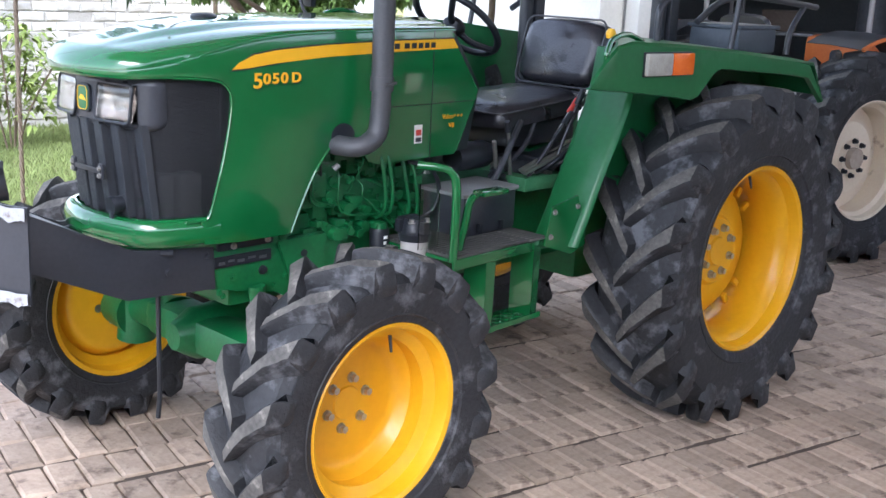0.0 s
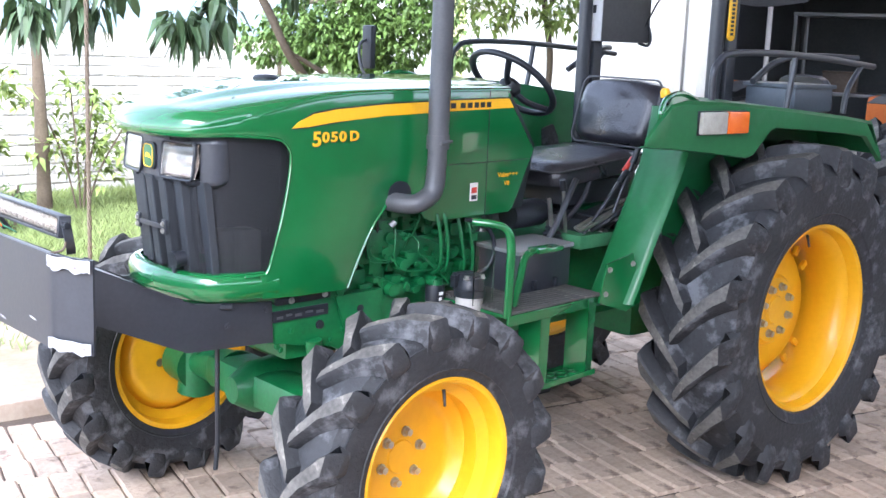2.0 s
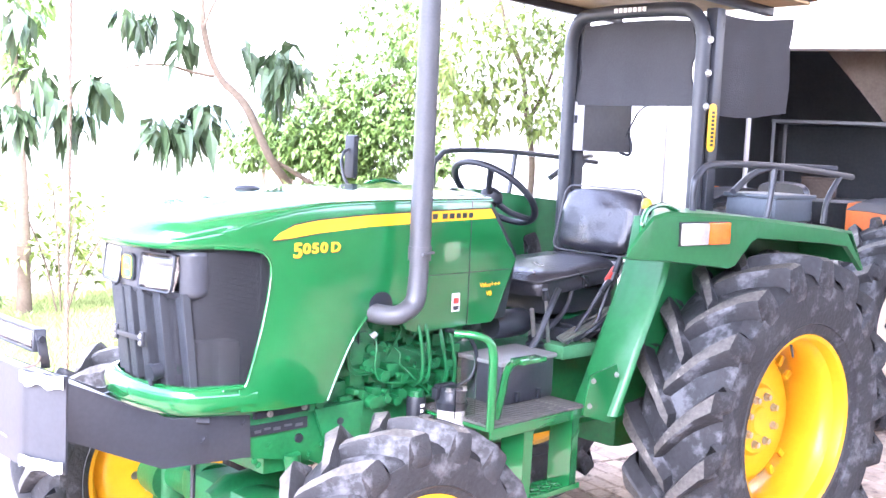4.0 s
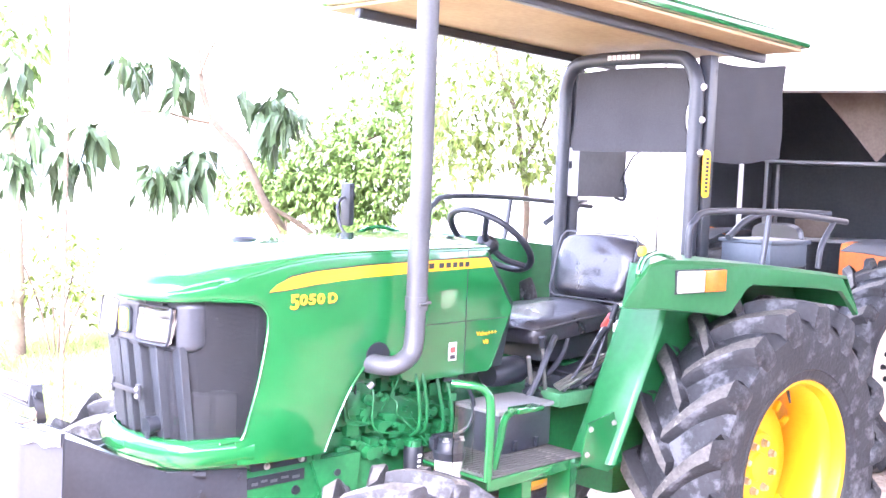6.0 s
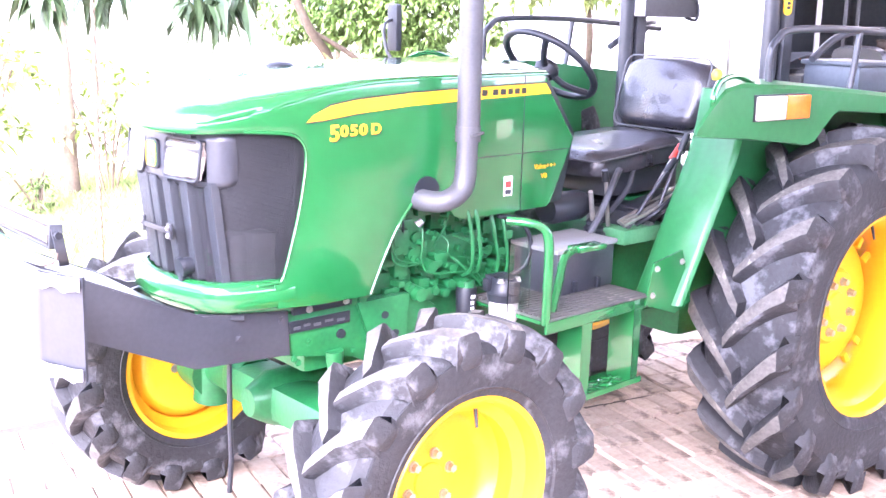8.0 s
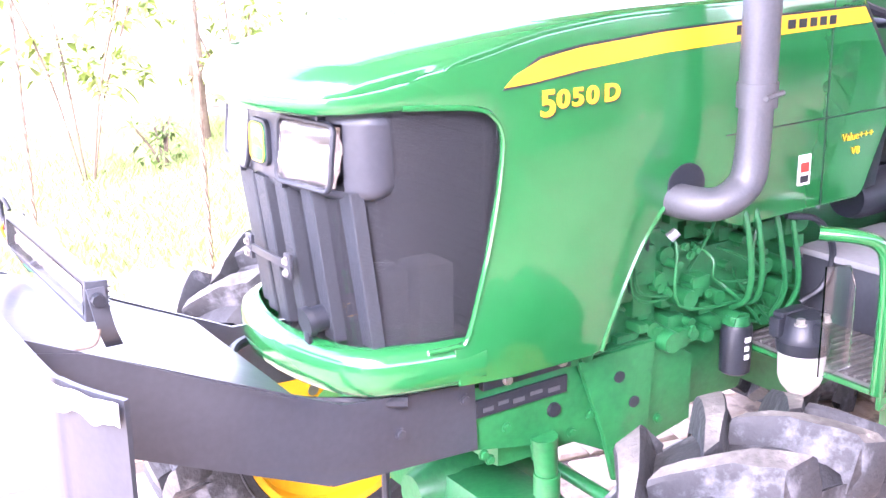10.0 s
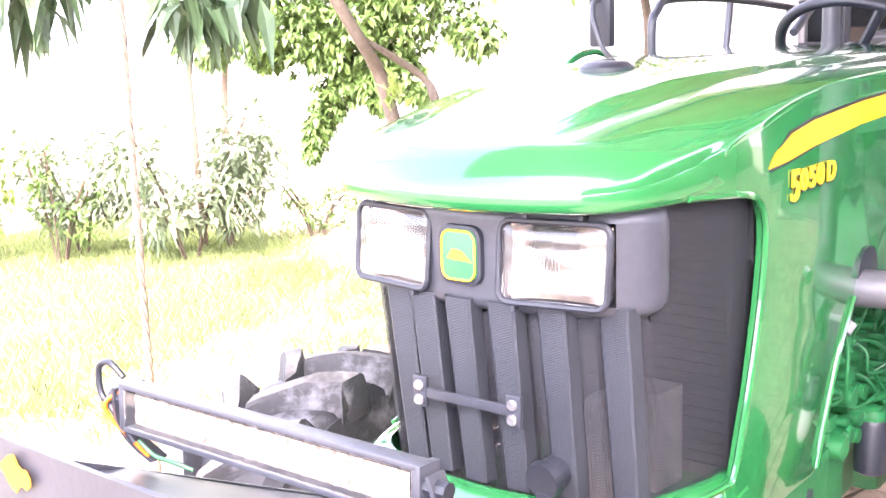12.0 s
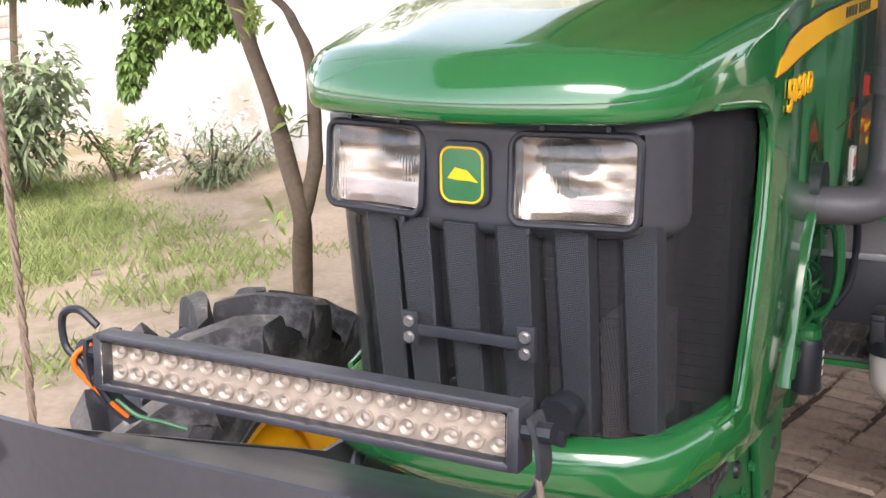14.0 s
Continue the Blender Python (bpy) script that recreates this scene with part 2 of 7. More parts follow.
# raised pleats: the same holes over dark plastic
RIBMESH = MESH.copy()
RIBMESH.name = "perforated_pleat"
for link in list(RIBMESH.node_tree.nodes["Principled BSDF"].inputs["Alpha"].links):
    RIBMESH.node_tree.links.remove(link)
ramp_ = next(nd for nd in RIBMESH.node_tree.nodes if nd.type == 'VALTORGB' and nd.inputs[0].links and nd.inputs[0].links[0].from_node.type == 'TEX_VORONOI')
ramp_.color_ramp.elements[0].color = (0.007, 0.009, 0.012, 1)
ramp_.color_ramp.elements[1].color = (0.040, 0.046, 0.058, 1)

GLASS = bpy.data.materials.new("clear_glass")
GLASS.use_nodes = True
gb = GLASS.node_tree.nodes["Principled BSDF"]
gb.inputs["Transmission Weight"].default_value = 1.0
gb.inputs["Roughness"].default_value = 0.03
gb.inputs["IOR"].default_value = 1.45
gb.inputs["Base Color"].default_value = (0.96, 0.97, 0.97, 1)


# ---- mesh tools ----
def part(name, bm, mat, parent=None, label="", smooth=40):
    me = bpy.data.meshes.new(name)
    bm.normal_update()
    bm.to_mesh(me)
    bm.free()
    for p in me.polygons:
        p.use_smooth = smooth > 0
    me.materials.append(mat)
    ob = new(name, me)
    if smooth:
        me.set_sharp_from_angle(angle=radians(smooth))
    if parent:
        ob.parent = parent
    if label:
        ob["label"] = label
    return ob


def thing(name, label, category, at=(0, 0, 0), group="", kind=""):
    e = new(name)
    e.empty_display_size = 0.2
    e.location = at
    return tagged(e, label, category, group, kind)


def box(bm, lo, hi, bevel=0.0, turn=None, seg=2):
    c = [(a + b) / 2 for a, b in zip(lo, hi)]
    s = [abs(b - a) for a, b in zip(lo, hi)]
    m = Matrix.Translation(c) @ (turn.to_4x4() if turn else Matrix()) @ Matrix.Diagonal((*s, 1))
    vs = bmesh.ops.create_cube(bm, size=1, matrix=m)["verts"]
    if bevel:
        es = list({e for v in vs for e in v.link_edges})
        bmesh.ops.bevel(bm, geom=es, offset=bevel, segments=seg, affect='EDGES', profile=0.6)
    return bm


def boxed(lo, hi, bevel=0.0, turn=None):
    return box(bmesh.new(), lo, hi, bevel, turn)


def rod(bm, a, b, r0, r1=None, seg=16, caps=True):
    a, b = Vector(a), Vector(b)
    d = b - a
    m = Matrix.Translation((a + b) / 2) @ d.to_track_quat('Z', 'Y').to_matrix().to_4x4()
    bmesh.ops.create_cone(bm, cap_ends=caps, segments=seg, radius1=r0, radius2=r0 if r1 is None else r1, depth=d.length, matrix=m)
    return bm


def smooth_path(pts, steps=6):
    """Catmull-Rom through the points."""
    p = [Vector(q) for q in pts]
    p = [2 * p[0] - p[1], *p, 2 * p[-1] - p[-2]]
    out = []
    for i in range(1, len(p) - 2):
        for k in range(steps):
            t = k / steps
            out.append(0.5 * ((2 * p[i]) + (p[i + 1] - p[i - 1]) * t + (2 * p[i - 1] - 5 * p[i] + 4 * p[i + 1] - p[i + 2]) * t * t + (3 * p[i] - p[i - 1] - 3 * p[i + 1] + p[i + 2]) * t ** 3))
    out.append(p[-2])
    return out


def tube(bm, pts, r, seg=10, ends=True, close=False):
    """A round tube along points; r may be a function of 0..1."""
    pts = [Vector(p) for p in pts]
    n = len(pts)
    rings = []
    side = None
    for i, p in enumerate(pts):
        a = pts[i - 1] if (i or close) else pts[i]
        b = pts[(i + 1) % n] if (i < n - 1 or close) else pts[i]
        d = (b - a).normalized()
        if side is None:
            side = d.cross(Vector((0.13, 0.31, 0.94))).normalized()
        side = (side - d * side.dot(d)).normalized()
        up = d.cross(side)
        rr = r(i / max(n - 1, 1)) if callable(r) else r
        rings.append([bm.verts.new(p + rr * (math.cos(2 * math.pi * k / seg) * side + math.sin(2 * math.pi * k / seg) * up)) for k in range(seg)])
    for i in range(n if close else n - 1):
        q, s = rings[i], rings[(i + 1) % n]
        for k in range(seg):
            bm.faces.new((q[k], q[(k + 1) % seg], s[(k + 1) % seg], s[k]))
    if ends and not close:
        bm.faces.new(rings[0][::-1])
        bm.faces.new(rings[-1])
    return bm


def lathe(bm, prof, seg=64, axis='Y', a0=0.0, a1=2 * math.pi):
    """Turns (along, radius) points round the axis."""
    full = abs(a1 - a0 - 2 * math.pi) < 1e-6
    n = seg if full else seg + 1
    rows = []
    for i in range(n):
        a = a0 + (a1 - a0) * i / seg
        c, s = math.cos(a), math.sin(a)
        row = []
        for y, r in prof:
            row.append(bm.verts.new({'Y': (r * c, y, r * s), 'Z': (r * c, r * s, y), 'X': (y, r * c, r * s)}[axis]))
        rows.append(row)
    for i in range(seg):
        p, q = rows[i], rows[(i + 1) % n]
        for k in range(len(prof) - 1):
            bm.faces.new((p[k], p[k + 1], q[k + 1], q[k]))
    return bm


def prism(bm, poly, d0, d1, plane='XZ', bevel=0.0, seg=2):
    """A flat outline given in a plane, with its thickness from d0 to d1 along the third axis."""
    def put(u, v, d):
        return {'XZ': (u, d, v), 'XY': (u, v, d), 'YZ': (d, u, v)}[plane]
    a = [bm.verts.new(put(u, v, d0)) for u, v in poly]
    b = [bm.verts.new(put(u, v, d1)) for u, v in poly]
    fs = [bm.faces.new(a), bm.faces.new(b[::-1])]
    for i in range(len(poly)):
        j = (i + 1) % len(poly)
        fs.append(bm.faces.new((a[j], a[i], b[i], b[j])))
    bmesh.ops.recalc_face_normals(bm, faces=fs)
    if bevel:
        es = [e for f in fs[:2] for e in f.edges]
        bmesh.ops.bevel(bm, geom=es, offset=bevel, segments=seg, affect='EDGES', profile=0.6)
    return bm


def curve2(pts, steps=6):
    return [(p.x, p.y) for p in smooth_path([(a, b, 0) for a, b in pts], steps)]


def loft(bm, rows, close=False):
    """A skin over rows of points of one length."""
    g = [[bm.verts.new(p) for p in r] for r in rows]
    for i in range(len(g) - 1):
        for k in range(len(g[i]) - (0 if close else 1)):
            j = (k + 1) % len(g[i])
            bm.faces.new((g[i][k], g[i][j], g[i + 1][j], g[i + 1][k]))
    return g


def thicken(bm, t):
    bmesh.ops.recalc_face_normals(bm, faces=bm.faces)
    bmesh.ops.solidify(bm, geom=bm.faces[:], thickness=t)
    return bm


def bolt_mesh(r=0.012, h=0.014, axis='Y', sign=-1):
    bm = bmesh.new()
    v = {'Y': Vector((0, sign, 0)), 'X': Vector((sign, 0, 0)), 'Z': Vector((0, 0, sign))}[axis]
    rod(bm, (0, 0, 0), v * h * 0.3, r * 1.35, seg=12)
    rod(bm, v * h * 0.3, v * h, r, seg=6)
    return bm


def many(name, bm, mat, parent, places, label=""):
    """One mesh shared by parts at the places."""
    first = part(name, bm, mat, parent, label, 30)
    first.location = places[0]
    for p in places[1:]:
        o = new(name, first.data)
        o.parent = parent
        o.location = p
        if label:
            o["label"] = label
    return first


# ---- ground and setting ----
KX, KY, KS = -0.3, 1.66, 0.04           # a point of the kerb line and its slope


def kerb_y(x):
    return KY + KS * (x - KX)


def ground_sheet():
    bm = bmesh.new()
    xs = [-400, -120, -40, -15] + [-8 + 0.5 * i for i in range(60)] + [30, 60, 140, 400]
    ys = [-400, -100, -30, -8, -2, 0, 1, 2] + [2.5 + 0.4 * i for i in range(36)] + [20, 30, 60, 150, 400]
    rows = []
    for x in xs:
        rows.append([(x, y, -0.075 + (0.05 * noise.noise((x * 0.7, y * 0.7, 0)) + 0.03 if y > kerb_y(x) + 0.4 and y < 30 else -0.02)) for y in ys])
    loft(bm, rows)
    for v in bm.verts:
        near = 1 - min(max((4.75 + 0.258 * (v.co.y - 2.1) - v.co.x) / 2.4, 0), 1)
        if 2.2 < v.co.y < 9 and v.co.x < 8:
            v.co.z += 0.26 * near * near * (3 - 2 * near) * min(1, (v.co.y - 2.2) / 1.2)
    bmesh.ops.recalc_face_normals(bm, faces=bm.faces)
    return bm


ground = part("ground", ground_sheet(), SOIL, None, "", 60)
tagged(ground, "pale sandy garden soil with weedy green patches", "ground", "", "structure")

bed = bmesh.new()
prism(bed, [(-9, kerb_y(-9)), (-9, -9), (9, -9), (9, kerb_y(9))], -0.09, -0.018, 'XY')
pavement = part("pavement", bed, JOINT, None, "", 0)
tagged(pavement, "worn brown brick paving with sandy joints under the shed", "pavement", "", "structure")

kerb = thing("kerb", "weathered concrete edging between paving and garden", "kerb", kind="structure")
for i in range(16):
    x0 = -8.5 + i * 1.05
    bm = bmesh.new()
    box(bm, (0.01, -0.07, -0.12), (1.03, 0.07, 0.055 + 0.012 * math.sin(i * 2.1)), 0.015)
    ob = part("kerb_stone", bm, KERB, kerb)
    ob.matrix_local = pose(x0, kerb_y(x0) + 0.06, 0, 0, 0, math.degrees(math.atan(KS)))


# ---- walls and sheds ----
def wall_between(name, p, q, z1, thick, mat, label, category="wall", z0=-0.15):
    p, q = Vector((*p, 0)), Vector((*q, 0))
    d = q - p
    bm = boxed((0, -thick / 2, z0), (d.length, thick / 2, z1), 0.01)
    ob = part(name, bm, mat, None, "", 0)
    ob.matrix_world = Matrix.Translation(p) @ Matrix.Rotation(math.atan2(d.y, d.x), 4, 'Z')
    return tagged(ob, label, category, "", "structure")


WP, WQ = (-14.0, 8.65), (6.45, 8.12)     # lime-washed brick wall
wall_north = wall_between("wall_north", WP, WQ, 1.50, 0.20, MORTAR, "lime-washed rough brick boundary wall, patchy and stained")
wall_east = wall_between("wall_east", (6.33, 8.25), (4.78, 2.1), 4.2, 0.22, PLASTER, "plain white plastered compound wall")
yellow_panel = wall_between("wall_panel", (5.665, 5.60), (5.515, 5.00), 4.25, 0.26, YELLOWPLASTER, "faded yellow painted panel of the compound wall", z0=1.2)

# never in view: added to block sky from the tractor's near side and reflections
wall_south = wall_between("wall_south", (-9, -7.2), (9, -7.2), 3.2, 0.24, BACKWALL, "unseen brown wall added to dim the tractor's reflections")

# shop building, open at the front
shop_pier = wall_between("shop_pier", (5.25, 2.95), (5.45, 3.35), 3.1, 0.5, PLASTER, "white plastered shop pier")
FP, FD = Vector((5.40, 3.15, 0)), Vector((0.42, -0.907, 0))


def shop_pt(u, v, z=0):
    """A point u along the front and v behind it."""
    p = FP + FD * u + Vector((0.907, 0.42, 0)) * v
    return (p.x, p.y, z)


wall_between("shop_wall_back", shop_pt(-2, 5)[:2], shop_pt(12, 5)[:2], 4.6, 0.2, SHADEWALL, "back wall of the shop, its shade painted in dark")
wall_between("shop_wall_side", shop_pt(-0.2, 0.3)[:2], shop_pt(-0.2, 5)[:2], 4.6, 0.2, SHADEWALL, "side wall of the shop, its shade painted in dark")
wall_between("shop_wall_end", shop_pt(11, 0)[:2], shop_pt(11, 5)[:2], 4.6, 0.2, SHADEWALL, "end wall of the shop, its shade painted in dark")
wall_between("shop_fascia", shop_pt(-0.25, -0.05)[:2], shop_pt(11.5, -0.05)[:2], 4.6, 0.22, PLASTER, "white plastered band over the shop opening", z0=2.62)
bm = bmesh.new()
prism(bm, [shop_pt(-0.3, -0.1)[:2], shop_pt(11.5, -0.1)[:2], shop_pt(11.5, 5.2)[:2], shop_pt(-0.3, 5.2)[:2]], 4.6, 4.75, 'XY')
tagged(part("ceiling", bm, ROOFTIN, None, "", 0), "grey concrete slab over the shop", "ceiling", "", "structure")
bm = bmesh.new()
prism(bm, [shop_pt(-0.3, 0)[:2], shop_pt(11.5, 0)[:2], shop_pt(11.5, 5.2)[:2], shop_pt(-0.3, 5.2)[:2]], -0.1, 0.02, 'XY')
tagged(part("floor", bm, CONCRETE, None, "", 0), "grey cement floor of the shop", "floor", "", "structure")

# shed roof over the parked tractor
bm = bmesh.new()
rows = []
for i in range(151):
    x = -2.2 + 9.0 * i / 150
    dz = 0.012 * math.cos(i * math.pi)
    rows.append([(x, -7.3, 4.50 + dz), (x, 1.25 + 0.02 * (x + 0.2), 3.7 + dz)])
loft(bm, rows)
thicken(bm, 0.006)
tagged(part("shed_roof", bm, ROOFTIN, None, "", 0), "grey corrugated sheet roof of the parking shed", "roof", "", "structure")


# ---- the green tractor: nose towards -x, front axle over x = 0 ----
tractor = thing("tractor", "green four-wheel-drive farm tractor with yellow rims parked on brick paving", "tractor")


def tyre(R, W, rr, h, floor, seg=72):
    """The carcass of a farm tyre: outer radius, half width, rim radius, height of its lugs and of the axle."""
    bm = bmesh.new()
    Rc = R - h
    H = Rc - rr
    half = [(0.80 * W, rr - 0.004), (0.90 * W, rr + 0.03 * H), (0.98 * W, rr + 0.25 * H), (1.02 * W, rr + 0.5 * H), (1.0 * W, rr + 0.75 * H), (0.92 * W, Rc - 0.045), (0.76 * W, Rc - 0.018), (0.4 * W, Rc - 0.003), (0, Rc)]
    lathe(bm, [(-y, r) for y, r in half] + [(y, r) for y, r in half[-2::-1]], seg)
    r = rr + 0.18 * H
    y = 0.955 * W + 0.004
    for sg in (-1, 1):
        lathe(bm, [(sg * (y - 0.006), r - 0.006), (sg * y, r), (sg * (y - 0.006), r + 0.006)], seg)
    bmesh.ops.recalc_face_normals(bm, faces=bm.faces)
    for v in bm.verts:
        v.co.z = max(v.co.z, -floor + 0.003)
    return bm


def lug_mesh(R, W, rr, h, side, seed):
    """One slanted bar of the tread, from the middle of the tyre over its shoulder, with worn edges."""
    rng = random.Random(seed)
    bm = bmesh.new()
    Rc = R - h
    H = Rc - rr
    sweep = 1.02 * W + 0.005
    k = 0.78 + 1.15 * R / 0.702 * 0.5
    rows = []
    for s, lift, wd in ((-0.12, 0.93, 0.020), (0.06, 1, 0.025), (0.3, 1, 0.027), (0.55, 1, 0.029), (0.78, 1, 0.032), (0.93, 0.98, 0.035), (1.02, 0.88, 0.036)):
        a = -(sweep / R) * (abs(s) ** 0.85 if s > 0 else s) * 1.05
        rb = Rc - 0.018 - (0.0 if s < 0.9 else (s - 0.9) * 0.33)
        rt = Rc + (h + rng.uniform(-0.004, 0.001)) * lift - 0.012 * s * s
        da, db = wd * k * 0.84 / R, wd * k * 1.30 / R
        j = [rng.uniform(-0.0025, 0.0025) for _ in range(6)]
        rows.append([(r * math.cos(a + q), side * s * W, r * math.sin(a + q)) for r, q in ((rb, -db), (rt - 0.009 + j[0], -da * 1.08), (rt + j[1] * 0.6, -da * 0.82 + j[4] * 2), (rt + j[2] * 0.6, da * 0.82 + j[5] * 2), (rt - 0.009 + j[3], da * 1.08), (rb, db))])
    for dr, lo_lat, hi_lat, wd in ((0.026, 0.93, 1.10, 0.038), (0.22 * H, 0.96, 1.095, 0.037), (0.36 * H, 0.98, 1.06, 0.035), (0.44 * H, 0.97, 0.99, 0.032)):
        r = Rc - dr
        a = -(sweep / R) * (1.05 + dr * 1.2) * 1.05
        da, db = wd * k * 0.78 / R, wd * k * 1.25 / R
        rows.append([(r * math.cos(a + q), side * lt * W, r * math.sin(a + q)) for q, lt in ((-db, lo_lat), (-da * 1.10, hi_lat * 0.8 + lo_lat * 0.2), (-da * 0.80, hi_lat), (da * 0.80, hi_lat), (da * 1.10, hi_lat * 0.8 + lo_lat * 0.2), (db, lo_lat))])
    g = loft(bm, rows)
    bm.faces.new(g[0])
    bm.faces.new(g[-1][::-1])
    bmesh.ops.recalc_face_normals(bm, faces=bm.faces)
    tops = {v for r in g[:7] for v in r[2:4]}
    for f in {f for v in tops for f in v.link_faces if all(q in tops for q in f.verts)}:
        f.material_index = 1
    return bm


def fit_lugs(w, R, W, rr, lugs, h, floor):
    """The tread of a wheel: lugs that share a few meshes, pressed flat where they meet the ground."""
    rng = random.Random(int(R * 1000))
    for side in (-1, 1):
        meshes = []
        for v in range(4):
            first = part("lug", lug_mesh(R, W, rr, h, side, 17 * v + side), RUBBER, None, "", 28)
            first.data.materials.append(LUG)
            meshes.append(first.data)
            bpy.data.objects.remove(first)
        for i in range(lugs):
            a0 = 2 * math.pi * (i + (0.5 if side > 0 else 0)) / lugs + rng.uniform(-0.006, 0.006)
            turn = Matrix.Rotation(-a0, 4, 'Y')
            me = rng.choice(meshes)
            if min((turn @ v.co).z for v in me.vertices) < -floor + 0.003:
                me = me.copy()
                back = turn.inverted()
                for v in me.vertices:
                    p = turn @ v.co
                    p.z = max(p.z, -floor + 0.002)
                    v.co = back @ p
            o = new("lug", me)
            o.parent = w
            o.matrix_local = turn


def wheel(at, R, W, rr, hw, disc, floor, lugs, h, out, bolts, bolt_r, rear):
    """A painted steel wheel with tyre, bolts and valve; out: -1 if its outer face looks to -y."""
    o = out
    bm = bmesh.new()
    prof = [(hw, rr), (hw + 0.006, rr - 0.006), (hw, rr - 0.016), (hw - 0.02, rr - 0.022), (hw - 0.045, rr - 0.026), (hw - 0.06, rr - 0.045), (hw * 0.35, rr - 0.058), (-hw * 0.35, rr - 0.058), (-hw + 0.045, rr - 0.026), (-hw, rr - 0.016), (-hw - 0.004, rr)]
    lathe(bm, [(o * y, r) for y, r in prof], 72)
    lathe(bm, [(o * y, r + 0.006) for y, r in prof[::-1]], 72)
    if rear:
        dp = [(disc + 0.022, 0.0), (disc + 0.022, 0.055), (disc + 0.012, 0.062), (disc + 0.012, 0.135), (disc - 0.004, 0.15), (disc - 0.01, 0.235), (disc - 0.03, 0.262), (disc - 0.07, 0.266), (disc - 0.085, rr - 0.0575)]
    else:
        dp = [(disc + 0.008, 0.0), (disc + 0.008, 0.05), (disc + 0.002, 0.054), (disc + 0.0, 0.1), (disc + 0.002, 0.17), (disc + 0.002, 0.19), (disc + 0.012, 0.205), (disc + 0.03, 0.215), (disc + 0.05, rr - 0.0575)]
    lathe(bm, [(o * y, r) for y, r in dp], 72)
    bmesh.ops.recalc_face_normals(bm, faces=bm.faces)
    name = "rear_wheel" if rear else "front_wheel"
    w = part(name, bm, RIM, tractor, "yellow painted steel wheel", 35)
    w.location = at
    part("tyre", tyre(R, W, rr, h, floor), RUBBER, w, "dusty black lugged farm tyre", 28)
    fit_lugs(w, R, W, rr, lugs, h, floor)
    bmn = bmesh.new()
    bmn = bolt_mesh(0.013 if rear else 0.012, 0.024, 'Y', o)
    places = []
    for k in range(bolts):
        a = 2 * math.pi * (k + (0.585 if rear else 0.267)) / bolts
        places.append((bolt_r * math.cos(a), o * (disc + (0.012 if rear else 0.0)), bolt_r * math.sin(a)))
    many("wheel_bolt", bmn, STEEL, w, places, "bare steel wheel bolt")
    v = bmesh.new()
    va = radians(90 if rear else 75)
    p = Vector(((rr - 0.05) * math.cos(va), o * (hw - 0.055), (rr - 0.05) * math.sin(va)))
    rod(v, p, p + Vector((-0.012, o * 0.02, -0.045)), 0.006, 0.004, 10)
    part("valve", v, PLASTIC, w, "black rubber tyre valve")
    if rear:
        for k in range(8):
            br = bmesh.new()
            a = 2 * math.pi * (k // 2) / 4 + (0.16 if k % 2 else -0.16) + 0.75
            m = Matrix.Rotation(-a, 3, 'Y')
            c = m @ Vector((0.285, o * (disc - 0.02), 0))
            box(br, c - Vector((0.022, 0.010, 0.012)), c + Vector((0.022, 0.010, 0.012)), 0.004, m)
            part("rim_bracket", br, RIM, w, "yellow welded rim bracket")
    return w


FZ, RZ = 0.463, 0.664
for o in (-1, 1):
    turned = wheel((-0.01 * o, o * 0.742, FZ), 0.494, 0.125, 0.286, 0.105, -0.066, FZ, 16, 0.046, o, 6, 0.079, False)
    turned.rotation_euler = (0, 0, radians(2.9))       # the front wheels stand slightly turned
    wheel((1.99, o * 0.698, RZ), 0.702, 0.183, 0.3815, 0.15, -0.033, RZ, 18, 0.057, o, 8, 0.10, True)


# hood
def lerp_table(tab, x):
    """A smooth curve through the table's points."""
    pts = curve2(tab, 8)
    return float(np.interp(x, [p[0] for p in pts], [p[1] for p in pts]))


NOSE = curve2([(0, 0), (0.004, 0.06), (0.014, 0.12), (0.030, 0.18), (0.052, 0.232), (0.095, 0.272), (0.16, 0.289), (0.24, 0.294), (0.34, 0.296)], 10)
PLAN = [(d, -y) for d, y in NOSE[::-1]] + NOSE[1:]


def plan_normal(i):
    a, b = PLAN[max(i - 1, 0)], PLAN[min(i + 1, len(PLAN) - 1)]
    d = Vector((b[0] - a[0], b[1] - a[1]))
    return Vector((-d.y, d.x)).normalized()


def swept(bm, x0, sect, reach=9.0, close=False, tilt=0.0):
    """Sweeps (outward, z) points round the nose plan whose tip is at x0; reach: how far back along x it runs."""
    rows = []
    for i, (d, y) in enumerate(PLAN):
        if d > reach:
            continue
        n = plan_normal(i)
        rows.append([(x0 + d + n.x * o + tilt * (z - 1.3), y + n.y * o, z) for o, z in sect])
    g = loft(bm, rows, close)
    if close:
        bm.faces.new(g[0])
        bm.faces.new(g[-1][::-1])
    bmesh.ops.recalc_face_normals(bm, faces=bm.faces)
    return bm


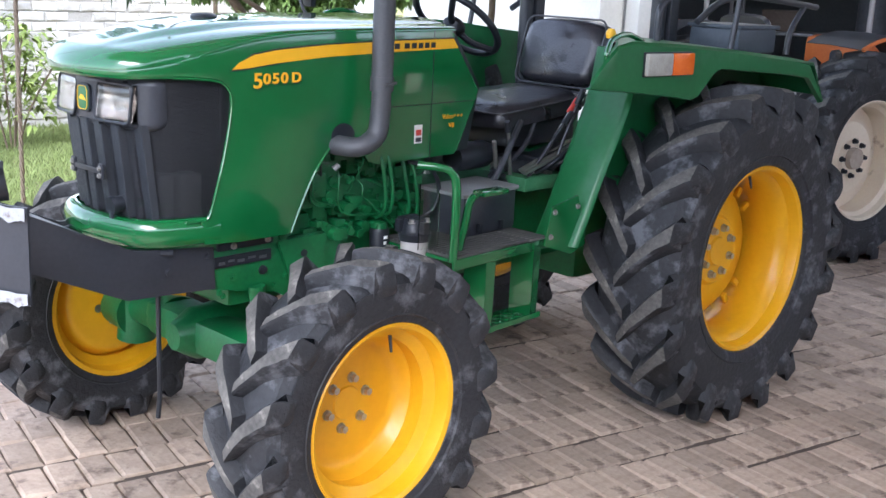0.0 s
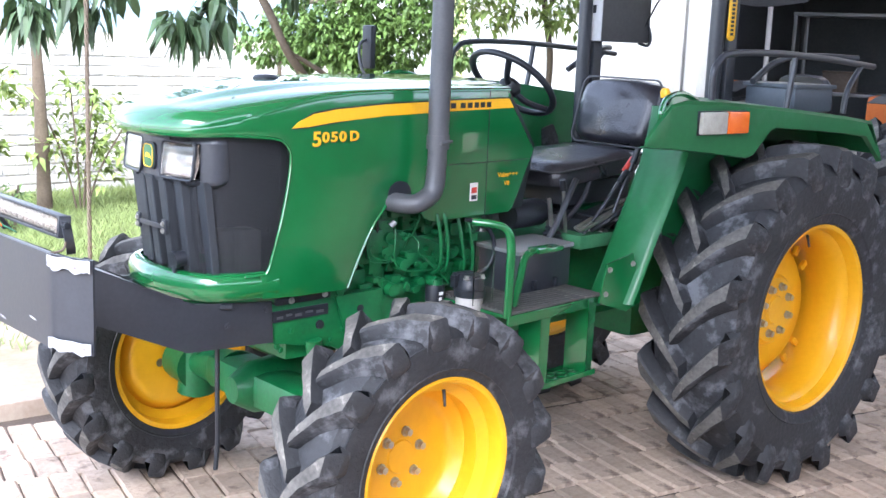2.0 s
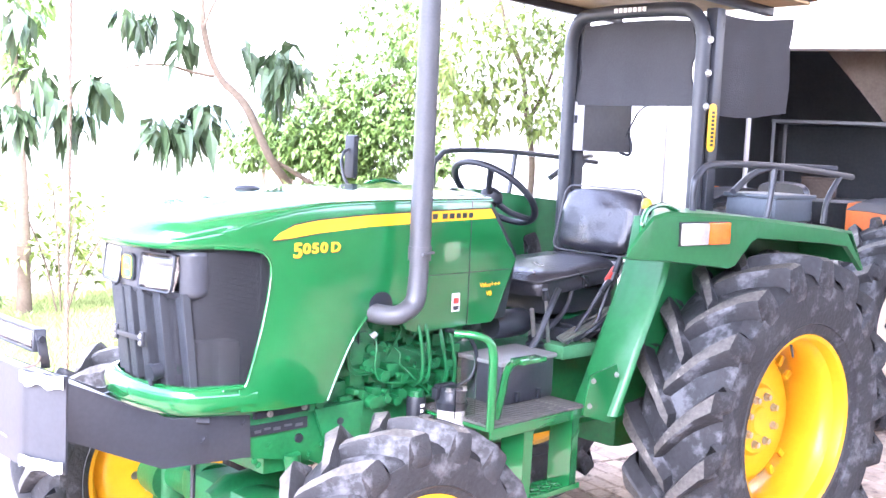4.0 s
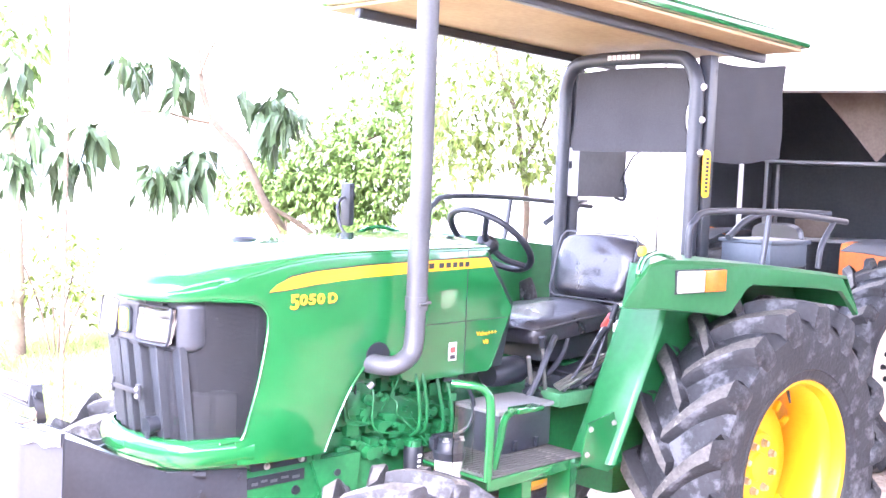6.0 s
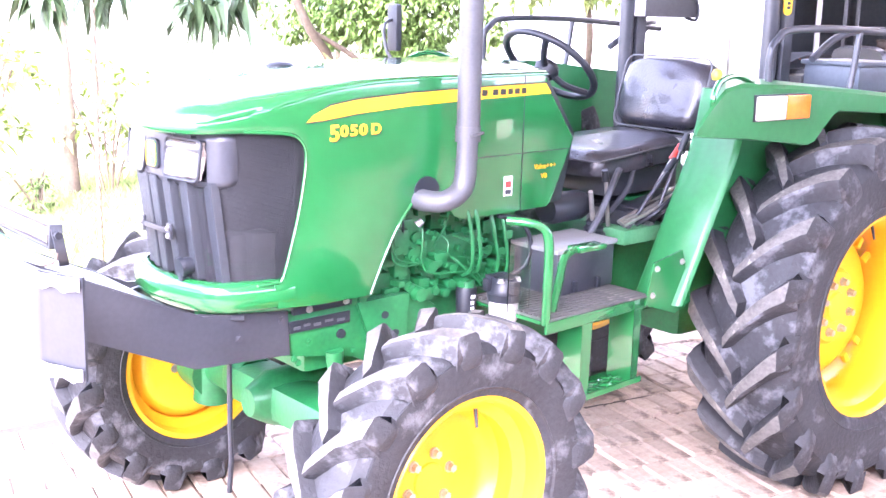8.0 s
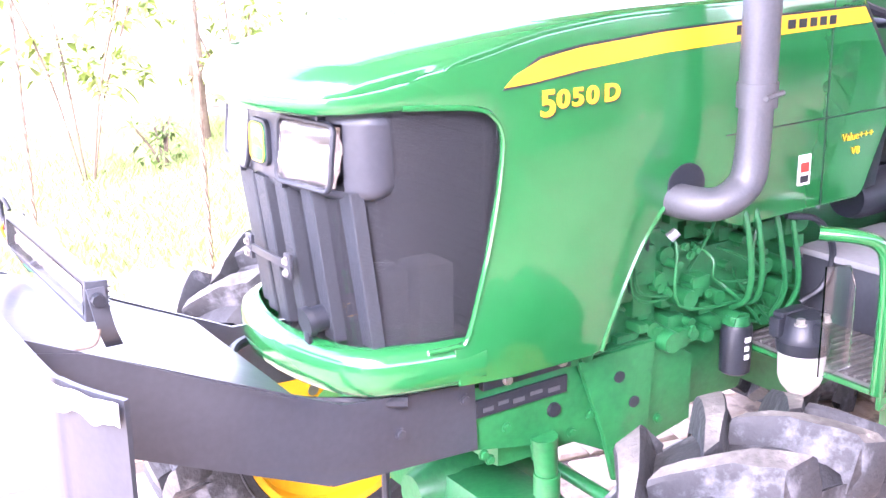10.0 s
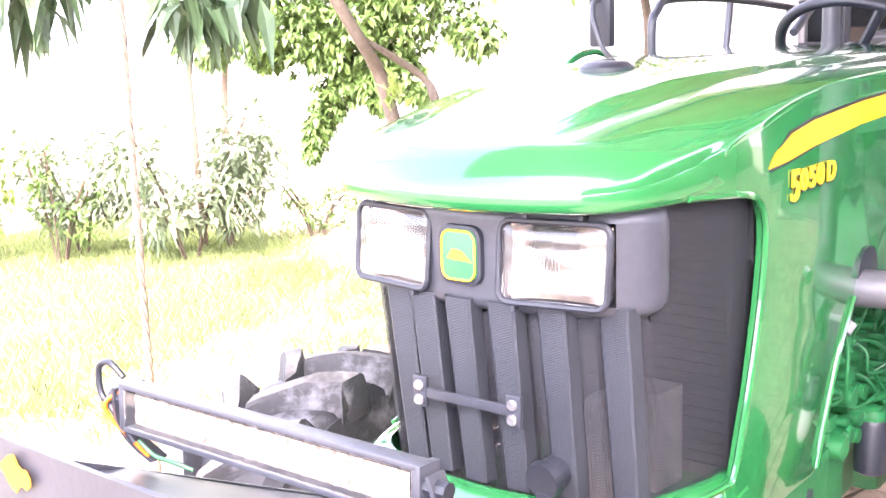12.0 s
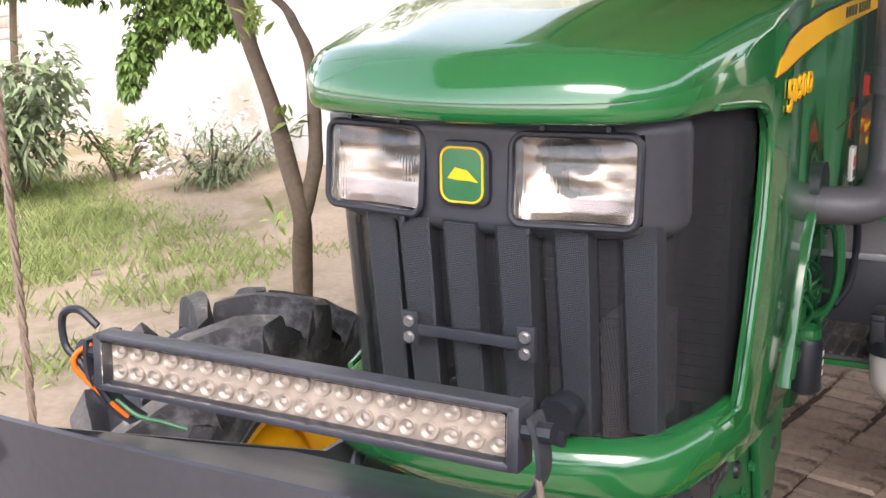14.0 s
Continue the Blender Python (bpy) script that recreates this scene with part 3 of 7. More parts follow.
EDGE = [(-0.58, 1.552), (-0.46, 1.558), (-0.36, 1.571), (-0.25, 1.594), (-0.12, 1.622), (0.05, 1.645), (0.25, 1.655), (0.82, 1.655)]
CROWN = [(-0.56, 1.574), (-0.49, 1.606), (-0.39, 1.632), (-0.25, 1.658), (-0.1, 1.674), (0.1, 1.684), (0.4, 1.688), (0.82, 1.682)]
bm = bmesh.new()
rows = []
NY = 44
for iu in range(46):
    u = (iu / 45) ** 2.2
    row = []
    for iy in range(NY + 1):
        th = (-1 + 2 * iy / NY) * math.pi / 2
        e = math.copysign(abs(math.sin(th)) ** 0.8, th)
        y = e * 0.3055
        dn = next(d for d, yy in NOSE if yy >= min(abs(y) * 0.978, 0.295))
        x = (-0.544 + dn) * (1 - u) + 0.815 * u
        zc, ze = lerp_table(CROWN, x), lerp_table(EDGE, x)
        ay = abs(e)
        b = 0.40 + 0.36 * min(max((x + 0.5) / 0.9, 0), 1)
        f = max(0.0, (ay - 0.50) / 0.50)
        z = ze + (zc - ze) * max(0.0, 1 - ay ** 3.2) ** 0.62
        step = 1 / (1 + math.exp((ay - b) * 60))
        z += (0.014 * step - 0.008) * min(max((x + 0.5) / 0.25, 0), 1) * (1 - f)
        roll = min(1.0, (x + 0.544 - dn) / 0.060)
        zb = ze - 0.010
        z = zb + (z - zb) * (1 - (1 - max(roll, 0.0)) ** 2) ** 0.5
        row.append((x, y, z))
    lip = 0.008
    row = [(row[0][0], row[0][1], row[0][2] - lip), *row, (row[-1][0], row[-1][1], row[-1][2] - lip)]
    rows.append(row)
loft(bm, rows)
bmesh.ops.recalc_face_normals(bm, faces=bm.faces)
bmesh.ops.solidify(bm, geom=bm.faces[:], thickness=0.004)
hood = part("hood_top", bm, GREEN, tractor, "glossy green bonnet top with a raised centre", 50)
bm = bmesh.new()
lathe(bm, [(0.0, 0.045), (0.016, 0.045), (0.024, 0.035), (0.027, 0.0)], 24, 'Z')
cap = part("radiator_cap_cover", bm, PLASTIC, hood, "black plastic cap")
cap.location = (0.0, 0.02, 1.674)

SIDE = [(-0.34, 1.568)] + [(x, lerp_table(EDGE, x) - 0.004) for x in (-0.3, -0.25, -0.18, -0.12, -0.03, 0.05, 0.15, 0.25, 0.5, 0.79)] + \
    [(0.812, 1.64), (0.826, 1.60), (0.94, 1.415), (0.932, 1.39), (0.852, 1.185), (0.835, 1.172), (0.47, 1.168), (0.43, 1.185), (0.40, 1.225), (0.375, 1.265), (0.345, 1.288), (0.305, 1.285), (0.265, 1.25), (0.215, 1.18), (0.17, 1.09), (0.135, 1.01), (0.115, 0.965), (0.095, 0.962), (-0.1, 0.964), (-0.24, 0.972), (-0.25, 1.052),
     (-0.220, 1.062), (-0.186, 1.19), (-0.153, 1.33), (-0.137, 1.42), (-0.140, 1.462), (-0.162, 1.492), (-0.205, 1.512), (-0.34, 1.524)]
for s in (-1, 1):
    bm = bmesh.new()
    prism(bm, SIDE, s * 0.288, s * 0.306, 'XZ', 0.006)
    bmesh.ops.triangulate(bm, faces=[f for f in bm.faces if len(f.verts) > 4])
    for v in bm.verts:
        v.co.y -= s * 0.30 * max(0, -0.24 - v.co.x) ** 1.6
    panel = part("hood_side", bm, GREEN, tractor, "glossy green bonnet side panel", 30)
    bm = boxed((0.7065, s * 0.306 - 0.001, 1.175), (0.7095, s * 0.306 + 0.001, 1.65))
    part("panel_seam", bm, PLASTIC, panel, "thin dark panel seam", 0)
    bm = boxed((0.42, s * 0.306 - 0.001, 1.3765), (0.92, s * 0.306 + 0.001, 1.379))
    part("panel_seam", bm, PLASTIC, panel, "thin dark panel seam", 0)
    # raised edge of the wheel arch and of the grille opening
    bm = bmesh.new()
    tube(bm, smooth_path([(0.345, s * 0.304, 1.285), (0.305, s * 0.304, 1.282), (0.265, s * 0.304, 1.247), (0.215, s * 0.304, 1.178), (0.17, s * 0.304, 1.088), (0.118, s * 0.304, 0.967)], 5), 0.0055, 8)
    part("panel_rim", bm, GREEN, panel)
    bm = bmesh.new()
    tube(bm, smooth_path([(-0.30, s * 0.298, 1.052), (-0.25, s * 0.302, 1.055), (-0.223, s * 0.304, 1.068), (-0.189, s * 0.304, 1.19), (-0.156, s * 0.304, 1.33), (-0.141, s * 0.304, 1.42), (-0.144, s * 0.304, 1.460), (-0.166, s * 0.304, 1.490), (-0.21, s * 0.304, 1.510), (-0.34, s * 0.297, 1.522)], 5), 0.0055, 8)
    part("panel_rim", bm, GREEN, panel)

# yellow stripe, dark edged
STRIPE = [(-0.140, 1.541), (-0.11, 1.562), (-0.04, 1.586), (0.05, 1.599), (0.25, 1.611), (0.55, 1.618), (0.805, 1.619), (0.832, 1.583), (0.55, 1.578), (0.25, 1.570), (0.05, 1.556), (-0.06, 1.544)]
for s in (-1, 1):
    cx, cz = 0.36, 1.575
    bm = bmesh.new()
    prism(bm, [(x + (0.005 if x > cx else -0.005), z + (0.005 if z > 1.562 else -0.005)) for x, z in STRIPE], s * 0.306, s * 0.3075, 'XZ')
    part("stripe_border", bm, PLASTIC, tractor, "thin black decal border", 0)
    bm = bmesh.new()
    prism(bm, STRIPE, s * 0.3065, s * 0.3085, 'XZ')
    part("side_stripe", bm, DECAL, tractor, "yellow decal stripe with black edging", 0)
    for k in range(9):
        x0 = 0.43 + k * 0.031 + (0.012 if k > 3 else 0)
        if x0 > 0.70:
            break
        bm = bmesh.new()
        prism(bm, [(x0, 1.588), (x0 + 0.022, 1.588), (x0 + 0.022, 1.608), (x0, 1.608)], s * 0.3085, s * 0.3092, 'XZ')
        part("print_bar", bm, PLASTIC, tractor, "black printed mark", 0)


def lettering(name, text, size, mat, m, parent, depth=0.002, label="", squeeze=1.0, bold=0.0):
    cu = bpy.data.curves.new(name, 'FONT')
    cu.body = text
    cu.size = size
    cu.extrude = depth
    cu.offset = bold
    cu.align_x = 'LEFT'
    tmp = new(name, cu)
    dg = bpy.context.evaluated_depsgraph_get()
    me = bpy.data.meshes.new_from_object(tmp.evaluated_get(dg))
    bpy.data.objects.remove(tmp)
    me.materials.clear()
    me.materials.append(mat)
    ob = new(name, me)
    ob.parent = parent
    ob.matrix_local = m @ Matrix.Diagonal((squeeze, 1, 1, 1))
    if label:
        ob["label"] = label
    return ob


LEFTFACE = Euler((radians(90), 0, 0)).to_matrix().to_4x4()
for dx, dz, dy, mt, nm in ((0.003, -0.003, 0.0, PLASTIC, "numeral_shadow"), (0, 0, -0.0012, DECAL, "model_numerals")):
    lettering(nm, "5", 0.070, mt, Matrix.Translation((-0.045 + dx, -0.3085 + dy, 1.478 + dz)) @ LEFTFACE, tractor, 0.0014, "raised yellow numerals edged in black", 1.08, 0.0014)
    for k, ch in enumerate("050"):
        lettering(nm, ch, 0.048, mt, Matrix.Translation((-0.006 + 0.0347 * k + dx, -0.3085 + dy, 1.490 + dz)) @ LEFTFACE, tractor, 0.0014, "raised yellow numerals edged in black", 1.22, 0.0012)
    lettering(nm, "D", 0.047, mt, Matrix.Translation((0.106 + dx, -0.3085 + dy, 1.490 + dz)) @ LEFTFACE, tractor, 0.0014, "raised yellow letter edged in black", 1.12, 0.0012)
lettering("small_print", "Value+++", 0.026, DECAL, Matrix.Translation((0.765, -0.3075, 1.315)) @ LEFTFACE, tractor, 0.0006, "small yellow printed word")
lettering("small_print", "V8", 0.026, DECAL, Matrix.Translation((0.80, -0.3075, 1.28)) @ LEFTFACE, tractor, 0.0006, "small yellow printed letters")
bm = boxed((0.626, -0.3085, 1.232), (0.664, -0.305, 1.302))
st = part("warning_sticker", bm, WHITEPAINT, tractor, "small white warning sticker with red mark", 0)
part("sticker_mark", boxed((0.632, -0.3095, 1.262), (0.658, -0.308, 1.284)), REDLENS, st, "red printed mark", 0)
part("sticker_mark", boxed((0.632, -0.3095, 1.238), (0.658, -0.308, 1.254)), PLASTIC, st, "black printed bars", 0)

# brow, chin, grille, lamp panel
bm = swept(bmesh.new(), -0.530, [(-0.04, 1.516), (0.000, 1.516), (0.006, 1.521), (0.0085, 1.532), (0.0085, 1.545), (0.004, 1.553), (-0.03, 1.555)], 0.33)
for v in bm.verts:
    if v.co.z > 1.53:
        v.co.z += max(0.0, lerp_table(EDGE, v.co.x) - 1.555) * min(1, (v.co.z - 1.53) / 0.02)
part("brow", bm, GREEN, tractor, "green band under the bonnet lip", 40)
part("chin", swept(bmesh.new(), -0.484, [(-0.03, 0.972), (0.0, 0.974), (0.009, 0.984), (0.013, 1.000), (0.012, 1.028), (0.005, 1.050), (-0.010, 1.060), (-0.03, 1.062)], 0.30), GREEN, tractor, "green lower lip round the grille", 40)
bm = bmesh.new()
rows = []
fine = []
for i in range(len(PLAN) - 1):
    for k in range(3):
        f = k / 3
        fine.append((PLAN[i][0] * (1 - f) + PLAN[i + 1][0] * f, PLAN[i][1] * (1 - f) + PLAN[i + 1][1] * f))
fine.append(PLAN[-1])
for d, y in fine:
    row = []
    for j in range(9):
        z = 1.035 + (1.528 - 1.035) * j / 8
        ple = 0.0
        if abs(y) < 0.24:
            ph = ((y - 0.021) / 0.0735 + 0.5) % 1.0
            ple = -0.014 * min(max((abs(ph - 0.5) - 0.17) * 9, 0), 1)
        fade = 1.0 if z < 1.38 else 0.2
        back = 0.035 if z > 1.37 and abs(y) < 0.27 else 0.0
        yy = y * (0.965 - 0.02 * (1.5 - z) / 0.45)
        row.append((-0.430 - (z - 1.06) * 0.120 + d * 1.0 - ple * fade + back, yy, z))
    rows.append(row)
loft(bm, rows)
bmesh.ops.recalc_face_normals(bm, faces=bm.faces)
bmesh.ops.solidify(bm, geom=bm.faces[:], thickness=0.004)
grille = part("grille", bm, MESH, tractor, "black perforated pleated grille", 25)
for yr in (0.160, 0.092, 0.010, -0.073, -0.156, -0.240):
    bm = bmesh.new()
    rows = []
    dr = next(d for d, yy in NOSE if yy >= abs(yr))
    for j in range(12):
        z = 1.060 + 0.31 * j / 11
        fx = -0.430 - (z - 1.06) * 0.120 + dr
        yc = yr * (0.965 - 0.02 * (1.5 - z) / 0.45)
        wide = 0.0265 - 0.004 * (1.37 - z) / 0.31
        rows.append([(fx + 0.012, yc - wide - 0.003, z), (fx - 0.010, yc - wide, z), (fx - 0.012, yc - wide + 0.004, z), (fx - 0.012, yc + wide - 0.006, z), (fx - 0.008, yc + wide, z), (fx + 0.012, yc + wide + 0.006, z)])
    loft(bm, rows)
    bmesh.ops.recalc_face_normals(bm, faces=bm.faces)
    part("grille_rib", bm, RIBMESH, grille, "raised pleat of perforated black mesh", 20)
# what shows dimly through the grille
core = part("radiator", boxed((-0.15, -0.26, 1.02), (-0.08, 0.26, 1.50), 0.01), DARKSTEEL, tractor, "dark finned radiator core", 30)
for k in range(24):
    part("radiator_fin", boxed((-0.156, -0.25, 1.04 + k * 0.019), (-0.15, 0.25, 1.046 + k * 0.019)), DARKSTEEL, core, "", 0)
BX0, BX1 = -0.335, -0.258
part("cooler_box", boxed((BX1, -0.20, 1.02), (BX1 + 0.075, -0.12, 1.188), 0.006), PALESHEET, tractor, "pale grey cooler box behind the grille", 30)
part("cooler_box", boxed((BX0, -0.20, 1.02), (BX0 + 0.055, -0.12, 1.192), 0.006), PALESHEET, tractor, "pale grey cooler box behind the grille", 30)
bm = bmesh.new()
sect = [(-0.045, 1.350), (-0.005, 1.348), (0.010, 1.354), (0.018, 1.362), (0.020, 1.3715), (0.020, 1.374), (0.020, 1.433), (0.020, 1.492), (0.020, 1.4945), (0.016, 1.509), (0.004, 1.520), (-0.045, 1.522)]
rows = []
for i, (d, y) in enumerate(PLAN):
    if d > 0.112:
        continue
    nn = plan_normal(i)
    f = max(0.0, (d - 0.062) / 0.05)
    row = []
    for o, z in sect:
        o -= 0.034 * f * f
        if 0.073 < abs(y) < 0.227 and 1.373 < z < 1.493:
            o -= 0.036                      # recess behind each lamp
        row.append((-0.452 + d + nn.x * o, y + nn.y * o, z + (1.45 - z) * 0.16 * f * f))
    rows.append(row)
g = loft(bm, rows, True)
bm.faces.new(g[0])
bm.faces.new(g[-1][::-1])
bmesh.ops.recalc_face_normals(bm, faces=bm.faces)
bezel = part("lamp_panel", bm, BLACK, tractor, "black plastic headlamp panel", 40)


def headlamp(side):
    a = side * radians(9)
    m = Matrix.Translation((-0.4440, side * 0.155, 1.433)) @ Matrix.Rotation(radians(-8 * side), 4, 'Z') @ Matrix.Rotation(radians(6), 4, 'Y')
    bm = bmesh.new()
    # recessed surround
    tube(bm, [(-0.013, y, z) for y, z in rounded(0.088, 0.061, 0.018, 6)], 0.0055, 8, close=True)
    lamp = part("headlamp", bm, PLASTIC, tractor, "rectangular headlamp in a black surround", 40)
    lamp.matrix_local = m
    bm = bmesh.new()
    rows = []
    for i in range(25):
        yy = -0.082 + 0.164 * i / 24
        row = []
        for j in range(17):
            zz = -0.056 + 0.112 * j / 16
            q = (yy / 0.082) ** 2 + (zz / 0.056) ** 2
            facet = 0.006 * math.floor(abs(zz) / 0.019) + 0.003 * math.sin(yy * 95 + (2 if zz > 0 else 0))
            row.append((0.034 - 0.036 * min(q, 1.6) / 1.6 - 0.016 * math.exp(-q * 14.0) + facet * 0.5, yy, zz))
        rows.append(row)
    loft(bm, rows)
    part("reflector", bm, REFLECTOR, lamp, "ribbed silver reflector", 60)
    bm = bmesh.new()
    rows = []
    for i in range(121):
        yy = -0.082 + 0.164 * i / 120
        row = []
        for j in range(13):
            zz = -0.056 + 0.112 * j / 12
            edge = max(abs(yy) / 0.082, abs(zz) / 0.056)
            row.append((-0.014 - 0.004 * (1 - edge ** 6) - 0.00028 * math.sin(yy * 1150) * (1 if edge < 0.93 and abs(zz + 0.01) < 0.034 else 0.25) - 0.0008 * math.sin(zz * 210), yy, zz))
        rows.append(row)
    loft(bm, rows)
    bmesh.ops.recalc_face_normals(bm, faces=bm.faces)
    bmesh.ops.solidify(bm, geom=bm.faces[:], thickness=0.003)
    gl = part("lens", bm, GLASS, lamp, "ribbed clear glass lens", 60)
    gl.visible_shadow = False
    for yy, zz in ((-0.045, 0.069), (0.045, 0.069), (side * -0.06, -0.069)):
        b2 = bmesh.new()
        rod(b2, (-0.020, yy, zz), (-0.004, yy, zz), 0.004, seg=10)
        part("screw", b2, PLASTIC, lamp)


def rounded(w, h, r, n=5):
    pts = []
    for cx, cy, a0 in ((w - r, h - r, 0), (-w + r, h - r, 90), (-w + r, -h + r, 180), (w - r, -h + r, 270)):
        for k in range(n + 1):
            a = radians(a0 + 90 * k / n)
            pts.append((cx + r * math.cos(a), cy + r * math.sin(a)))
    return pts


headlamp(-1)
headlamp(1)
bm = bmesh.new()
prism(bm, [(y, 1.437 + z) for y, z in rounded(0.041, 0.046, 0.020)], -0.479, -0.460, 'YZ', 0.003)
part("emblem_rim", bm, PLASTIC, tractor, "dark rim of the badge", 30)
bm = bmesh.new()
prism(bm, [(y, 1.437 + z) for y, z in rounded(0.035, 0.040, 0.018)], -0.482, -0.470, 'YZ', 0.002)
em = part("emblem", bm, EMBLEM, tractor, "small green badge with a yellow border", 30)
bm = bmesh.new()
tube(bm, [(-0.4822, y, 1.437 + z) for y, z in rounded(0.0325, 0.0375, 0.017, 6)], 0.0016, 6, close=True)
part("badge_border", bm, DECAL, em, "yellow badge border")
bm = bmesh.new()
prism(bm, [(0.022, 1.432), (0.010, 1.447), (-0.008, 1.444), (-0.026, 1.428), (-0.012, 1.430), (0.006, 1.430)], -0.4830, -0.4815, 'YZ')
part("badge_mark", bm, DECAL, em, "plain yellow badge shape", 0)

# bracket, socket, inner air box seen on the grille
bm = bmesh.new()
box(bm, (-0.474, -0.088, 1.196), (-0.468, 0.088, 1.212), 0.001)
for y in (-0.094, 0.094):
    box(bm, (-0.475, y - 0.014, 1.180), (-0.467, y + 0.014, 1.230), 0.002)
brk = part("plate_bracket", bm, BLACK, tractor, "black steel number-plate bracket on the grille")
many("bracket_screw", bolt_mesh(0.006, 0.006, 'X', -1), STEEL, brk, [(-0.476, y, z) for y in (-0.094, 0.094) for z in (1.192, 1.216)], "small steel screw")
bm = bmesh.new()
rod(bm, (-0.40, -0.136, 1.105), (-0.450, -0.136, 1.100), 0.026, 0.026, 20)
rod(bm, (-0.450, -0.136, 1.100), (-0.463, -0.136, 1.098), 0.031, 0.029, 20)
box(bm, (-0.461, -0.148, 1.048), (-0.452, -0.124, 1.080), 0.003)
part("trailer_socket", bm, PLASTIC, tractor, "round black rubber-capped socket")

# bumper of folded steel plate
bm = bmesh.new()
loft(bm, [[(-0.957, y, 1.112) for y in (-0.249, 0, 0.249)], [(-0.862, y, 1.090) for y in (-0.249, 0, 0.249)], [(-0.68, y, 1.004) for y in (-0.249, 0, 0.249)], [(-0.53, y, 0.936) for y in (-0.249, 0, 0.249)]])
bmesh.ops.recalc_face_normals(bm, faces=bm.faces)
bmesh.ops.solidify(bm, geom=bm.faces[:], thickness=0.006)
bumper = part("bumper", bm, BLACK, tractor, "black folded steel plate bumper, chipped at the ends", 30)
bm = bmesh.new()
P1 = [(-0.902, -0.552), (-0.927, -0.50), (-0.948, -0.44), (-0.958, -0.37), (-0.963, 0.0), (-0.958, 0.37), (-0.948, 0.44), (-0.927, 0.50), (-0.902, 0.552)]
loft(bm, [[(x, y, 0.888), (x, y, 1.134)] for x, y in curve2(P1, 6)])
bmesh.ops.recalc_face_normals(bm, faces=bm.faces)
bmesh.ops.solidify(bm, geom=bm.faces[:], thickness=0.008)
front_plate = part("front_plate", bm, BLACK, bumper, "", 40)
for s in (-1, 1):
    bm = bmesh.new()
    ends = [p for p in curve2(P1, 6) if p[1] * s > 0.41]
    def wing(z0, z1, jag):
        b2 = bmesh.new()
        rows = []
        for i, (x, y) in enumerate(ends):
            wob = 0.004 * math.sin(i * 0.9 + jag) + 0.005 * noise.noise((i * 0.8, jag, 0))
            rows.append([(x - 0.0095, y + 0.004 * s, z0 + wob), (x - 0.0095, y + 0.004 * s, z1 + wob * 0.3)])
        loft(b2, rows)
        bmesh.ops.recalc_face_normals(b2, faces=b2.faces)
        bmesh.ops.solidify(b2, geom=b2.faces[:], thickness=0.0012)
        return b2
    part("chipped_patch", wing(1.100, 1.133, 0.4), CHIPPED, bumper, "scraped white paint patch with rust", 40)
    part("chipped_patch", wing(0.890, 0.920, 2.0), CHIPPED, bumper, "scraped white paint patch with rust", 40)
    bm = bmesh.new()
    loft(bm, [[(-0.174, s * 0.252, 0.748), (-0.180, s * 0.252, 0.881)], [(-0.472, s * 0.247, 0.757), (-0.446, s * 0.244, 0.902)], [(-0.955, s * 0.247, 0.968), (-0.955, s * 0.247, 1.132)]])
    bmesh.ops.recalc_face_normals(bm, faces=bm.faces)
    bmesh.ops.solidify(bm, geom=bm.faces[:], thickness=0.008)
    sp = part("side_plate", bm, BLACK, bumper, "", 20)
    many("plate_bolt", bolt_mesh(0.008, 0.007, 'Y', s), BLACK, bumper, [(-0.205, s * 0.256, 0.858), (-0.34, s * 0.254, 0.825)], "black bolt head")
bm = bmesh.new()
tube(bm, smooth_path([(-0.30, 0.26, 0.945), (-0.47, 0.20, 0.955), (-0.525, 0.08, 0.958), (-0.53, -0.06, 0.958), (-0.49, -0.18, 0.955), (-0.33, -0.275, 0.95)], 6), 0.012, 8)
part("edge_trim", bm, PLASTIC, tractor, "black rubber edge trim under the chin")

# LED light bar on two brackets
LB = Matrix.Translation((-0.843, 0, 1.168)) @ Matrix.Rotation(radians(3), 4, 'Y') @ Matrix.Diagonal((1, 0.83, 0.77, 1))
bm = boxed((0.006, -0.290, -0.030), (0.014, 0.290, 0.030), 0.003)
bar = part("led_bar", bm, BLACK, tractor, "black cased LED light bar with two rows of lamps", 30)
bar.matrix_local = LB
for z in (-0.036, 0.036):
    part("casing_rail", boxed((-0.016, -0.296, z - 0.005), (0.010, 0.296, z + 0.005), 0.002), BLACK, bar)
for y in (-0.294, 0.294):
    part("end_cap", boxed((-0.016, y - 0.007, -0.040), (0.018, y + 0.007, 0.040), 0.002), BLACK, bar)
for k in range(5):
    part("cooling_fin", boxed((0.013, -0.28, -0.022 + k * 0.010), (0.026, 0.28, -0.019 + k * 0.010)), BLACK, bar, "", 0)
part("led_panel", boxed((0.002, -0.287, -0.031), (0.006, 0.287, 0.031)), LEDFACE, bar, "pale reflector panel", 0)
bm = bmesh.new()
lathe(bm, [(0.0115, 0.0112), (0.0075, 0.0112), (0.0065, 0.0104), (0.0078, 0.0092), (0.0098, 0.006), (0.0090, 0.0032), (0.0070, 0.0)], 18, 'X')
cup = [(-0.0095, -0.271 + 0.0285 * k, z) for k in range(20) for z in (-0.0148, 0.0148)]
many("led_cup", bm, LEDCUP, bar, cup, "silver lamp cup")
gl = part("cover", boxed((-0.0165, -0.286, -0.030), (-0.0145, 0.286, 0.030)), GLASS, bar, "clear cover", 0)
gl.visible_shadow = False
